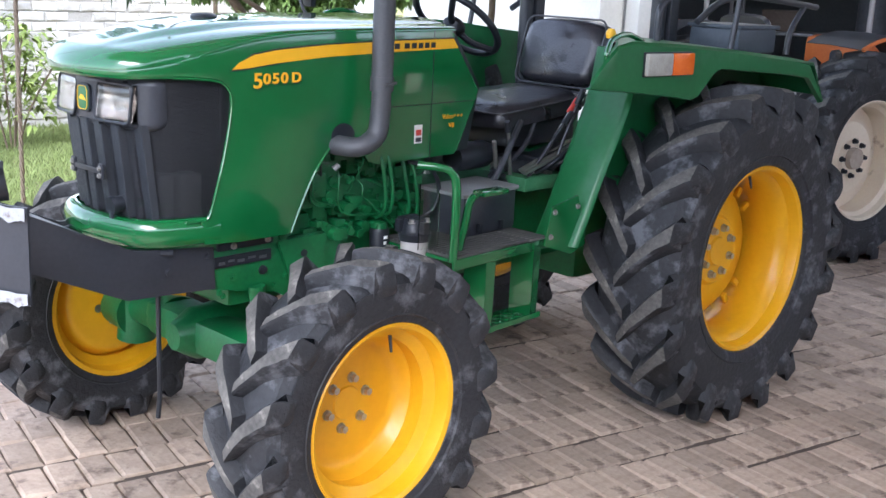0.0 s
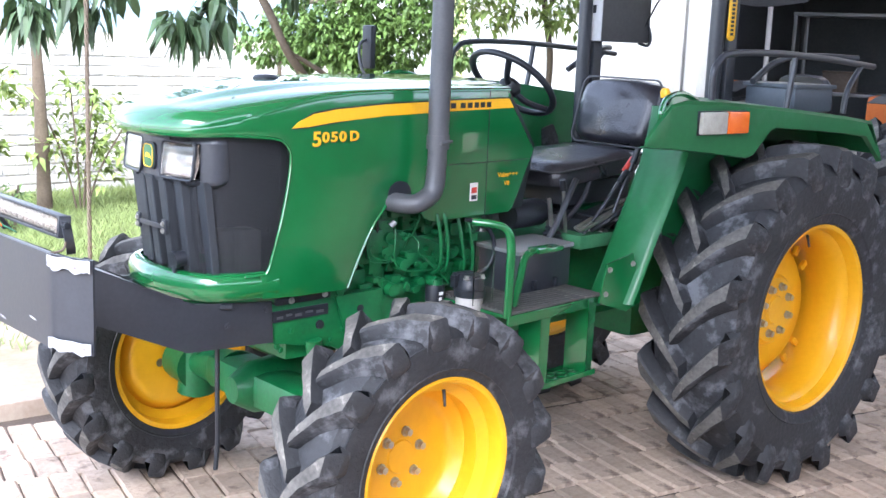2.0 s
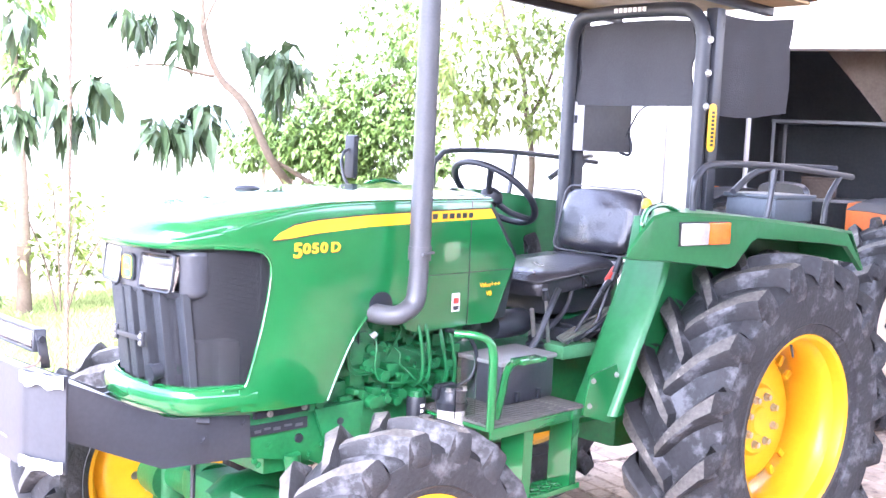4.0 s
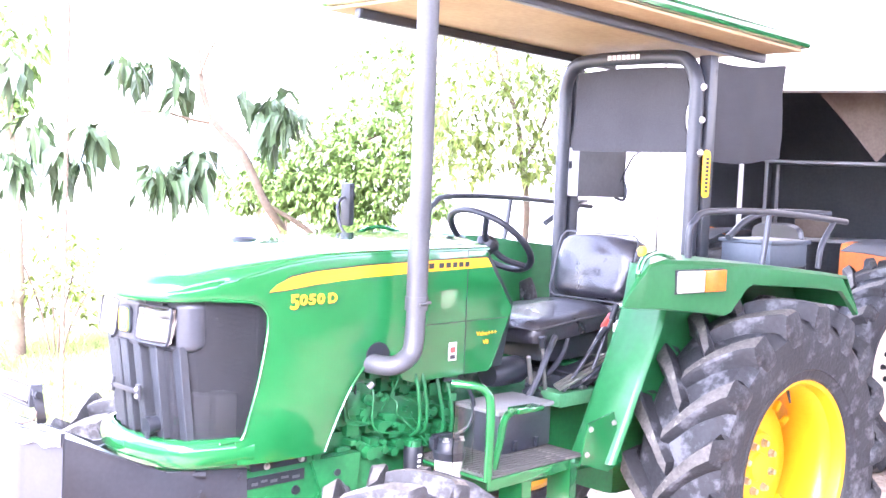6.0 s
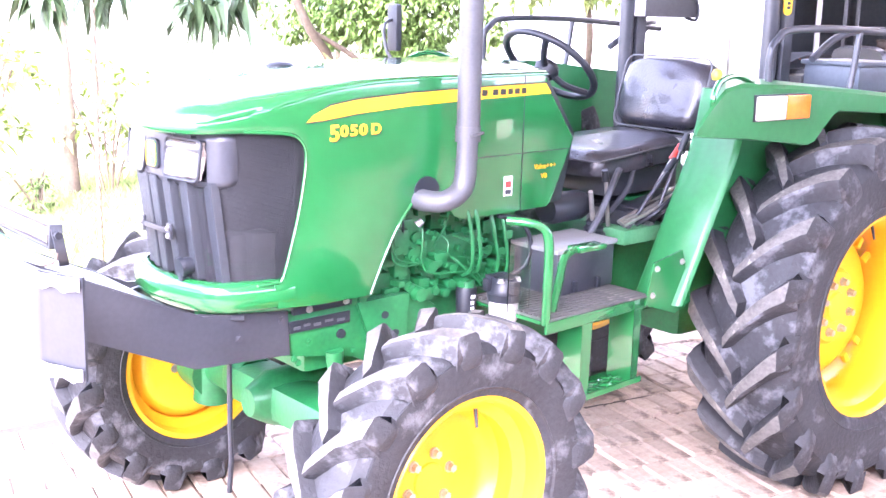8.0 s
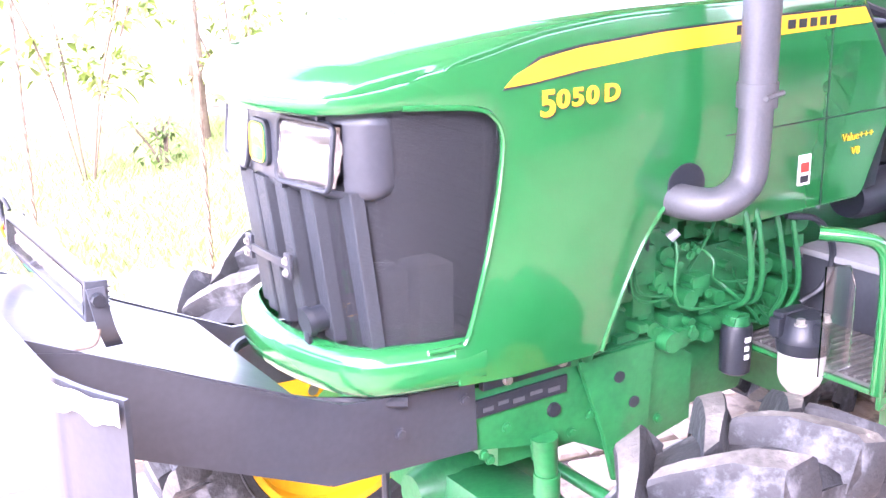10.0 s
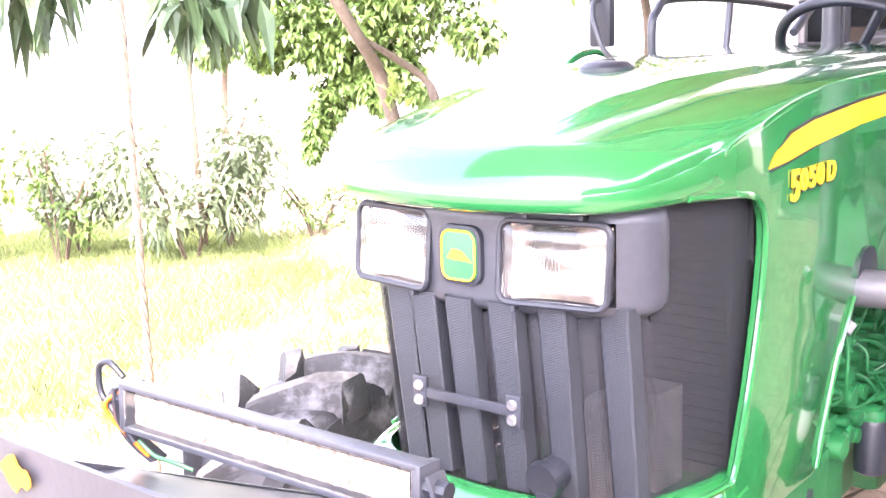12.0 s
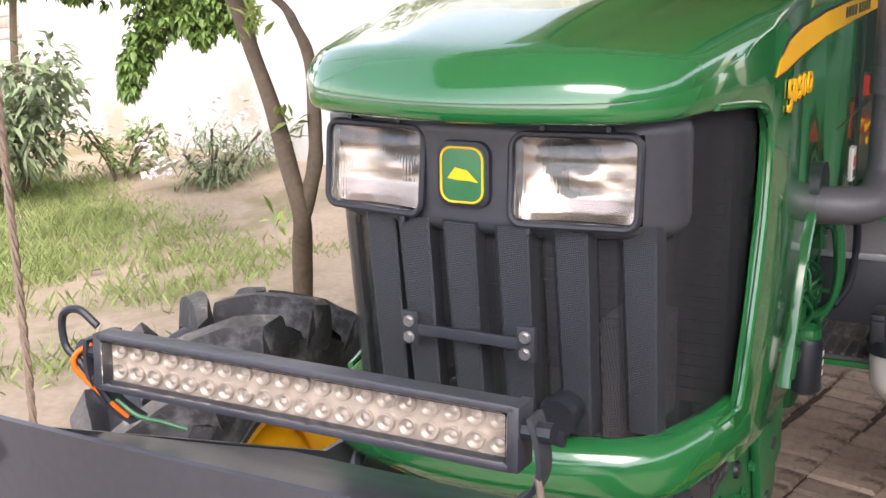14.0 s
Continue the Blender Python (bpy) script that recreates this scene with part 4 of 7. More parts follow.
for s in (-1, 1):
    bm = bmesh.new()
    pts = [(-0.846, s * 0.262, 1.192), (-0.843, s * 0.268, 1.165), (-0.838, s * 0.268, 1.135), (-0.828, s * 0.255, 1.108), (-0.818, s * 0.232, 1.088)]
    loft(bm, [[(p.x - 0.013, p.y, p.z), (p.x + 0.013, p.y, p.z)] for p in smooth_path(pts, 4)])
    bmesh.ops.recalc_face_normals(bm, faces=bm.faces)
    bmesh.ops.solidify(bm, geom=bm.faces[:], thickness=0.005)
    b = part("bar_bracket", bm, BLACK, tractor, "bent black steel bracket of the light bar")
    bm = bmesh.new()
    rod(bm, (-0.846, s * 0.250, 1.176), (-0.846, s * 0.278, 1.176), 0.010, seg=8)
    part("bracket_bolt", bm, PLASTIC, b, "")
for nm, mat, r, pts in (("wire", TARP, 0.0035, [(-0.845, -0.262, 1.135), (-0.855, -0.268, 1.112), (-0.87, -0.245, 1.10), (-0.885, -0.225, 1.095)]),
                        ("wire", PLASTIC, 0.0045, [(-0.848, 0.250, 1.205), (-0.852, 0.272, 1.222), (-0.852, 0.296, 1.212), (-0.852, 0.296, 1.178), (-0.850, 0.276, 1.158), (-0.84, 0.25, 1.115)]),
                        ("red_wire", AMBER, 0.003, [(-0.850, 0.258, 1.185), (-0.858, 0.276, 1.172), (-0.858, 0.278, 1.155), (-0.846, 0.262, 1.130), (-0.83, 0.235, 1.096)]),
                        ("teal_wire", EMBLEM, 0.003, [(-0.84, 0.24, 1.120), (-0.835, 0.215, 1.103), (-0.825, 0.185, 1.096), (-0.815, 0.165, 1.088)])):
    bm = bmesh.new()
    tube(bm, smooth_path(pts, 6), r, 8)
    part(nm, bm, mat, tractor, "thin loose wire of the light bar")
# scraped paint on the bumper face
sr = random.Random(2)
for k, (y, z, dy, dz, mat) in enumerate(((0.322, 1.098, 0.035, 0.028, AMBERPAINT), (-0.02, 1.090, 0.010, 0.003, CHIPPED), (0.22, 0.915, 0.035, 0.004, CHIPPED), (0.16, 0.925, 0.02, 0.003, CHIPPED), (-0.12, 0.912, 0.03, 0.003, CHIPPED), (-0.33, 0.95, 0.02, 0.003, CHIPPED), (-0.06, 1.062, 0.006, 0.004, CHIPPED), (-0.09, 1.04, 0.006, 0.004, CHIPPED), (0.06, 0.985, 0.02, 0.002, CHIPPED))):
    rows = []
    bm = bmesh.new()
    c2 = curve2(P1, 6)
    for i in range(9):
        yy = y - dy + 2 * dy * i / 8
        j = next(i for i, p in enumerate(c2) if p[1] >= yy)
        (xa, ya), (xb, yb) = c2[j - 1], c2[j]
        xx = xa + (xb - xa) * (yy - ya) / (yb - ya) - 0.0095
        w = dz * math.sin(math.pi * (i + 0.5) / 9) * sr.uniform(0.5, 1)
        rows.append([(xx, yy, z - w + 0.1 * (yy - y)), (xx, yy, z + w + 0.1 * (yy - y))])
    loft(bm, rows)
    bmesh.ops.recalc_face_normals(bm, faces=bm.faces)
    bmesh.ops.solidify(bm, geom=bm.faces[:], thickness=0.0015)
    part("scratch", bm, mat, bumper, "scraped paint mark", 0)


# ---- tractor: engine, chassis, axle ----
chassis = part("chassis", boxed((-0.06, -0.20, 0.70), (0.62, 0.20, 0.93), 0.02), CAST, tractor, "green cast chassis rails and sump", 30)
for s in (-1, 1):
    bm = bmesh.new()
    prism(bm, [(-0.22, 0.93), (0.32, 0.93), (0.42, 0.86), (0.42, 0.70), (0.24, 0.66), (0.10, 0.74), (-0.22, 0.80)], s * 0.215, s * 0.245, 'XZ', 0.006)
    part("chassis_rail", bm, CAST, chassis)
    # solid black discs imitate the darkness inside the rail's bores
    for x, z in ((0.19, 0.86), (0.27, 0.84), (0.05, 0.83)):
        bm = bmesh.new()
        rod(bm, (x, s * 0.243, z), (x, s * 0.250, z), 0.017, 0.015, 14)
        part("rail_boss", bm, PLASTIC, chassis, "black disc for the shade of a bore in the rail")
    bm = boxed((-0.17, s * 0.244, 0.866), (0.08, s * 0.251, 0.905), 0.002)
    part("type_plate", bm, PLASTIC, chassis, "black printed type plate", 0)
    for k in range(5):
        part("print_bar", boxed((-0.15 + k * 0.045, s * 0.2505, 0.876 + 0.006 * (k % 2)), (-0.12 + k * 0.045, s * 0.2520, 0.886 + 0.004 * (k % 2))), DARKSTEEL, chassis, "grey printed mark", 0)
    bm = boxed((-0.16, s * 0.246, 0.928), (0.08, s * 0.262, 0.952), 0.003)
    part("hood_catch", bm, PLASTIC, chassis, "black catch strip")
    many("catch_bolt", bolt_mesh(0.008, 0.009, 'Y', s), STEEL, chassis, [(-0.09, s * 0.262, 0.94), (0.055, s * 0.262, 0.945)], "steel bolt head")
    bm = bmesh.new()
    rod(bm, (0.02, s * 0.25, 0.78), (0.03, s * 0.25, 0.68), 0.03, 0.022, 12)
    rod(bm, (0.03, s * 0.25, 0.69), (0.03, s * 0.25, 0.64), 0.028, 0.028, 12)
    part("axle_pin", bm, CAST, chassis)

axle = part("front_axle", boxed((-0.085, -0.40, 0.45), (0.085, 0.40, 0.59), 0.05), CAST, tractor, "green cast front drive axle", 40)
bm = bmesh.new()
lathe(bm, [(-0.13, 0.0), (-0.13, 0.05), (-0.05, 0.10), (0.08, 0.11), (0.20, 0.09), (0.24, 0.05), (0.24, 0)], 24, 'X')
dif = part("differential", bm, CAST, axle)
dif.location = (0.0, 0.08, 0.52)
for s in (-1, 1):
    bm = bmesh.new()
    rod(bm, (0, s * 0.28, 0.52), (0, s * 0.56, 0.50), 0.085, 0.062, 20)
    part("axle_tube", bm, CAST, axle)
    bm = bmesh.new()
    rod(bm, (0.0, s * 0.585, 0.66), (0.0, s * 0.62, 0.36), 0.062, 0.075, 20)
    rod(bm, (0.0, s * 0.58, 0.69), (0.0, s * 0.586, 0.655), 0.04, 0.062, 20)
    rod(bm, (0.0, s * 0.62, 0.37), (0.0, s * 0.622, 0.345), 0.07, 0.05, 20)
    part("king_pin", bm, CAST, axle)
    bm = bmesh.new()
    rod(bm, (0.0, s * 0.58, 0.475), (0.0, s * 0.738, 0.475), 0.10, 0.09, 24)
    part("hub", bm, CAST, axle)
    bm = bmesh.new()
    prism(bm, [(-0.05, 0.60), (0.06, 0.62), (0.16, 0.60), (0.17, 0.56), (0.05, 0.55), (-0.06, 0.55)], s * 0.50, s * 0.60, 'XZ', 0.01)
    part("steering_arm", bm, CAST, axle)
bm = bmesh.new()
rod(bm, (0.15, -0.52, 0.575), (0.15, 0.52, 0.575), 0.016, seg=12)
part("tie_rod", bm, CAST, axle)
bm = bmesh.new()
tube(bm, smooth_path([(-0.34, -0.20, 0.82), (-0.35, -0.22, 0.60), (-0.345, -0.215, 0.48), (-0.35, -0.21, 0.36)], 5), 0.008, 8)
part("hanging_strap", bm, PLASTIC, tractor, "black rubber strap hanging under the bumper")

engine = part("engine_block", boxed((-0.02, -0.17, 0.86), (0.78, 0.17, 1.33), 0.02), CAST, tractor, "green painted diesel engine", 30)
rng = random.Random(5)
bm = bmesh.new()
for lo, hi in (((0.10, -0.235, 1.02), (0.36, -0.16, 1.20)), ((0.18, -0.255, 1.06), (0.30, -0.2, 1.15)), ((0.38, -0.215, 0.92), (0.62, -0.16, 1.10)), ((0.12, -0.215, 0.90), (0.34, -0.16, 1.0)), ((0.42, -0.205, 1.12), (0.70, -0.16, 1.26)), ((0.20, -0.20, 1.21), (0.72, -0.15, 1.25)), ((0.02, -0.20, 0.96), (0.10, -0.16, 1.22))):
    box(bm, lo, hi, 0.01)
part("injection_pump", bm, CAST, engine, "green injection pump with covers")
for k in range(150):
    x, z = rng.uniform(0.06, 0.72), rng.uniform(0.90, 1.24)
    s = rng.uniform(0.007, 0.030)
    y = rng.uniform(-0.262, -0.21)
    bm = bmesh.new()
    if rng.random() < 0.55:
        box(bm, (x - s, y, z - s * rng.uniform(0.5, 1.3)), (x + s, y + 0.07, z + s), 0.004)
    else:
        rod(bm, (x, y - 0.015, z), (x, y + 0.06, z), s * 0.8, s, 12)
    part("casting_boss", bm, CAST, engine)
bm = bmesh.new()
for k in range(5):
    x0, z0 = rng.uniform(0.12, 0.5), rng.uniform(1.12, 1.26)
    x1, z1 = x0 + rng.uniform(0.04, 0.2), rng.uniform(0.96, 1.1)
    tube(bm, smooth_path([(x0, -0.22, z0), (x0 + 0.01, -0.27, z0 - 0.03), (x0 + 0.02, -0.275, z1 + 0.03), (x1, -0.27, z1), (x1 + 0.03, -0.22, z1 - 0.01)], 5), rng.uniform(0.0030, 0.0042), 8)
for x0 in (0.60, 0.645):
    tube(bm, smooth_path([(x0, -0.27, 1.20), (x0 + 0.01, -0.29, 1.10), (x0 + 0.03, -0.29, 0.98), (x0 + 0.02, -0.26, 0.90)], 5), 0.0065, 8)
part("fuel_pipe", bm, CAST, engine, "green painted fuel pipes")
for k in range(8):
    bm = bmesh.new()
    x0, z0 = rng.uniform(0.08, 0.60), rng.uniform(0.98, 1.26)
    tube(bm, smooth_path([(x0, -0.23, z0), (x0 + rng.uniform(-0.02, 0.04), -0.262, z0 - 0.02), (x0 + rng.uniform(-0.03, 0.10), -0.268, z0 - rng.uniform(0.05, 0.14)), (x0 + rng.uniform(0.02, 0.14), -0.23, z0 - rng.uniform(0.08, 0.2))], 5), rng.uniform(0.003, 0.0055), 6)
    part("thin_pipe", bm, CAST if k % 4 else PLASTIC, engine, "thin engine pipe")
many("engine_bolt", bolt_mesh(0.007, 0.008, 'Y', -1), CAST, engine, [(rng.uniform(0.10, 0.7), -0.257, rng.uniform(0.92, 1.24)) for k in range(14)], "dull steel bolt")
bm = bmesh.new()
rod(bm, (0.31, -0.275, 1.165), (0.325, -0.283, 1.18), 0.012, 0.010, 12)
part("white_cap", bm, GREYSTEEL, engine, "small dirty grey cap")
bm = boxed((0.115, -0.245, 0.965), (0.15, -0.215, 1.16), 0.004)
for k in range(8):
    box(bm, (0.108, -0.250, 0.985 + k * 0.021), (0.153, -0.244, 0.993 + k * 0.021))
part("fan_shroud", bm, PLASTIC, engine, "black slotted fan shroud")
bm = bmesh.new()
tube(bm, smooth_path([(0.62, -0.29, 1.16), (0.70, -0.31, 1.14), (0.76, -0.31, 1.06), (0.75, -0.30, 0.97), (0.70, -0.28, 0.93)], 6), 0.008, 8)
part("black_hose", bm, PLASTIC, engine, "thin black hose")

# filters
bm = bmesh.new()
lathe(bm, [(0, 0), (0, 0.03), (0.008, 0.040), (0.13, 0.042), (0.14, 0.038), (0.14, 0)], 28, 'Z')
f1 = part("oil_filter", bm, PLASTIC, tractor, "black spin-on filter with white print")
f1.location = (0.486, -0.262, 0.752)
f1.scale = (0.82, 0.82, 0.80)
for k, w in ((0, 0.024), (1, 0.016), (2, 0.018)):
    b2 = bmesh.new()
    lathe(b2, [(0.098 - k * 0.024, 0.0425), (0.108 - k * 0.024, 0.0432), (0.112 - k * 0.024, 0.0425)], 6, 'Z', radians(255), radians(255 + w * 1300))
    part("print_bar", b2, WHITEPAINT, f1, "white printed mark")
bm = bmesh.new()
lathe(bm, [(0.14, 0), (0.14, 0.035), (0.165, 0.032), (0.165, 0)], 20, 'Z')
part("filter_head", bm, CAST, f1)
bm = bmesh.new()
lathe(bm, [(0.0, 0.0), (0.0, 0.012), (0.010, 0.026), (0.028, 0.042), (0.045, 0.049), (0.115, 0.052), (0.115, 0)], 28, 'Z')
f2 = part("fuel_filter", bm, GLASSWHITE, tractor, "milky sediment bowl under a black filter head")
f2.location = (0.500, -0.425, 0.752)
f2.scale = (0.92, 0.92, 1.0)
bm = bmesh.new()
lathe(bm, [(0.100, 0), (0.100, 0.056), (0.125, 0.060), (0.135, 0.048), (0.175, 0.040), (0.175, 0)], 28, 'Z')
for a in range(3):
    c = Vector((0.055 * math.cos(a * 2.1 + 0.4), 0.055 * math.sin(a * 2.1 + 0.4), 0.15))
    box(bm, c - Vector((0.014, 0.014, 0.02)), c + Vector((0.014, 0.014, 0.02)), 0.004)
box(bm, (-0.045, 0.02, 0.12), (0.04, 0.05, 0.18), 0.006)
part("filter_head", bm, PLASTIC, f2, "black cast filter head")
many("head_bolt", bolt_mesh(0.010, 0.014, 'Z', 1), STEEL, f2, [(-0.035, -0.02, 0.163), (0.03, -0.03, 0.163), (0.055, 0.03, 0.155)], "steel banjo bolt")
bm = bmesh.new()
rod(bm, (0, 0, 0.0), (0, 0, 0.02), 0.008, 0.012, 10)
part("drain_tap", bm, STEEL, f2)

# exhaust
bm = bmesh.new()
tube(bm, smooth_path([(0.30, -0.24, 1.262), (0.300, -0.32, 1.258), (0.330, -0.382, 1.262), (0.380, -0.397, 1.300), (0.394, -0.397, 1.37), (0.397, -0.397, 1.48)], 7), lambda f: 0.037 - 0.006 * f, 24)
exhaust = part("exhaust", bm, PIPE, tractor, "tall grey exhaust stack with a swept elbow")
bm = bmesh.new()
rod(bm, (0.397, -0.397, 1.465), (0.400, -0.397, 2.62), 0.0345, seg=28)
part("upper_pipe", bm, PIPE, exhaust)
bm = bmesh.new()
rod(bm, (0.397, -0.397, 1.455), (0.397, -0.397, 1.505), 0.0375, seg=28)
rod(bm, (0.370, -0.442, 1.48), (0.425, -0.432, 1.484), 0.006, seg=8)
part("clamp", bm, PIPE, exhaust, "pipe clamp")

# rear of the bonnet: dash and steering
bm = bmesh.new()
prism(bm, [(0.80, 1.64), (0.84, 1.64), (0.968, 1.43), (0.92, 1.18), (0.83, 1.17)], -0.285, 0.285, 'XZ', 0.012)
dash = part("dashboard", bm, PLASTIC, tractor, "black dashboard cowl behind the bonnet", 30)
bm = bmesh.new()
prism(bm, [(0.90, 1.60), (1.28, 1.56), (1.30, 1.12), (0.96, 1.12)], 0.18, 0.30, 'XZ', 0.02)
part("cowl_side", bm, GREEN, tractor, "green inner cowl panel")
bm = bmesh.new()
rod(bm, (0.92, 0, 1.48), (1.10, 0, 1.635), 0.035, 0.028, 16)
part("steering_column", bm, PLASTIC, tractor, "black steering column")
SW = Matrix.Translation((1.115, 0, 1.655)) @ Matrix.Rotation(radians(44), 4, 'Y')
bm = bmesh.new()
tube(bm, [(0.19 * math.cos(2 * math.pi * k / 48), 0.19 * math.sin(2 * math.pi * k / 48), 0) for k in range(48)], 0.014, 10, close=True)
sw = part("steering_wheel", bm, PLASTIC, tractor, "black three-spoke steering wheel")
sw.matrix_local = SW
for a in (90, 210, 330):
    bm = bmesh.new()
    c, s_ = math.cos(radians(a)), math.sin(radians(a))
    tube(bm, smooth_path([(0.03 * c, 0.03 * s_, -0.03), (0.1 * c, 0.1 * s_, -0.03), (0.186 * c, 0.186 * s_, 0)], 4), 0.013, 8)
    part("spoke", bm, PLASTIC, sw)
bm = bmesh.new()
lathe(bm, [(-0.05, 0.04), (-0.02, 0.05), (0.0, 0.04), (0.004, 0)], 20, 'Z')
part("horn_pad", bm, PLASTIC, sw)

# transmission tunnel and floor
bm = bmesh.new()
box(bm, (0.78, -0.20, 0.62), (1.70, 0.20, 0.98), 0.03)
box(bm, (1.40, -0.16, 0.95), (1.80, 0.16, 1.12), 0.03)
rod(bm, (1.97, -0.62, 0.672), (1.97, 0.62, 0.672), 0.13, seg=24)
box(bm, (1.60, -0.28, 0.50), (2.35, 0.28, 0.98), 0.04)
trans = part("transmission", bm, CAST, tractor, "green cast transmission housing", 35)
many("cover_bolt", bolt_mesh(0.011, 0.012, 'Z', 1), STEEL, trans, [(x, y, 0.981) for x in (0.86, 1.0, 1.14, 1.28) for y in (-0.16, 0.16)], "bolt head")
for s in (-1, 1):
    bm = bmesh.new()
    box(bm, (0.555, s * 0.60, 0.845), (1.05, s * 0.22, 0.858), 0.003)
    box(bm, (0.555, s * 0.60, 0.818), (1.05, s * 0.588, 0.858), 0.002)
    plat = part("foot_platform", bm, GREEN, tractor, "green steel footboard", 30)
    bm = boxed((0.56, s * 0.595, 0.858), (1.045, s * 0.24, 0.868), 0.003)
    mat_ = part("rubber_mat", bm, MATRUBBER, plat, "dusty ribbed black rubber mat", 30)
    many("mat_rib", boxed((-0.235, -0.004, -0.003), (0.235, 0.004, 0.003), 0.001), MATRUBBER, mat_, [(0.80, s * (0.259 + k * 0.0215), 0.869) for k in range(16)])
    for x in (0.755, 1.0):
        bm = bmesh.new()
        prism(bm, [(x - 0.026, 0.85), (x + 0.026, 0.85), (x + 0.019, 0.55), (x - 0.019, 0.55)], s * 0.585, s * 0.577, 'XZ')
        box(bm, (x - 0.024, s * 0.585, 0.55), (x - 0.018, s * 0.48, 0.84))
        part("step_hanger", bm, GREEN, plat, "", 20)
    bm = bmesh.new()
    box(bm, (0.735, s * 0.605, 0.545), (1.02, s * 0.598, 0.565))
    box(bm, (0.735, s * 0.600, 0.545), (1.02, s * 0.47, 0.551))
    for i in range(5):
        for j in range(2):
            x, y = 0.765 + i * 0.054, s * (0.565 - j * 0.05)
            tube(bm, [(x + 0.021 * math.cos(2 * math.pi * k / 14), y + 0.016 * math.sin(2 * math.pi * k / 14), 0.554) for k in range(14)], 0.004, 5, close=True)
    part("step_tread", bm, GREEN, plat, "green step with punched grip rings", 20)
    bm = bmesh.new()
    tube(bm, smooth_path([(0.562, s * 0.585, 0.85), (0.565, s * 0.585, 1.0), (0.566, s * 0.58, 1.13), (0.552, s * 0.57, 1.175), (0.515, s * 0.55, 1.195), (0.47, s * 0.50, 1.20)], 6), 0.015, 12)
    part("guard_rail", bm, GREEN, plat, "green bent tube guard")
bm = boxed((0.77, -0.43, 0.868), (1.05, -0.22, 1.03), 0.012)
bat = part("battery_box", bm, BLACK, tractor, "black battery box with a dusty grey lid", 30)
part("lid", boxed((0.76, -0.437, 1.025), (1.06, -0.213, 1.043), 0.006), GREYSTEEL, bat, "dusty grey lid")
many("latch", boxed((-0.009, -0.010, -0.018), (0.009, 0.004, 0.018), 0.004), PLASTIC, bat, [(0.85, -0.435, 0.90), (0.95, -0.435, 0.90)], "black latch")
bm = bmesh.new()
tube(bm, smooth_path([(0.62, -0.55, 0.87), (0.68, -0.52, 0.96), (0.72, -0.50, 1.03), (0.78, -0.48, 1.05), (0.85, -0.47, 1.05)], 6), 0.014, 8)
box(bm, (0.80, -0.50, 1.04), (0.92, -0.44, 1.06), 0.006)
part("clutch_pedal", bm, GREEN, tractor, "green clutch pedal")
bm = bmesh.new()
prism(bm, [(0.455, 0.90), (0.54, 0.90), (0.54, 1.08), (0.52, 1.13), (0.455, 1.14)], -0.535, -0.531, 'XZ')
tv = part("side_guard", bm, GLASS, tractor, "scratched clear plastic splash guard", 0)
tv.visible_shadow = False

# levers
bm = bmesh.new()
box(bm, (1.18, -0.36, 0.98), (1.42, -0.20, 1.04), 0.01)
console = part("lever_console", bm, PALEGREEN, tractor, "dusty pale green cover under the levers")
for k, (x, y, hx, hz, mt, lab) in enumerate(((1.22, -0.33, 0.16, 0.22, BLACK, ""), (1.28, -0.30, 0.16, 0.26, STEEL, ""), (1.34, -0.34, 0.10, 0.30, BLACK, ""), (1.20, -0.26, -0.06, 0.20, STEEL, ""))):
    bm = bmesh.new()
    rod(bm, (x, y, 1.03), (x + hx, y - 0.03, 1.03 + hz), 0.008, 0.007, 10)
    lv = part("lever", bm, mt, console)
    bm = bmesh.new()
    rod(bm, (x + hx, y - 0.03, 1.03 + hz), (x + hx * 1.25, y - 0.035, 1.03 + hz * 1.22), 0.014, 0.012, 12)
    part("knob", bm, (PLASTIC, REDLENS, PLASTIC, PLASTIC)[k], lv)
bm = bmesh.new()
rod(bm, (1.40, -0.42, 1.02), (1.44, -0.46, 1.28), 0.012, 0.018, 12)
hb = part("hand_lever", bm, PLASTIC, tractor, "black hand lever with an orange tip")
bm = bmesh.new()
rod(bm, (1.438, -0.458, 1.27), (1.446, -0.466, 1.305), 0.021, 0.017, 12)
part("orange_tip", bm, AMBER, hb, "orange tip")
bm = bmesh.new()
tube(bm, smooth_path([(1.02, -0.30, 0.99), (1.08, -0.31, 1.08), (1.16, -0.30, 1.20), (1.24, -0.26, 1.26)], 6), 0.013, 8)
tube(bm, smooth_path([(1.05, -0.22, 0.99), (1.16, -0.24, 1.05), (1.30, -0.24, 1.16), (1.36, -0.22, 1.24)], 6), 0.011, 8)
part("linkage", bm, BLACK, tractor, "black linkage rods under the seat")


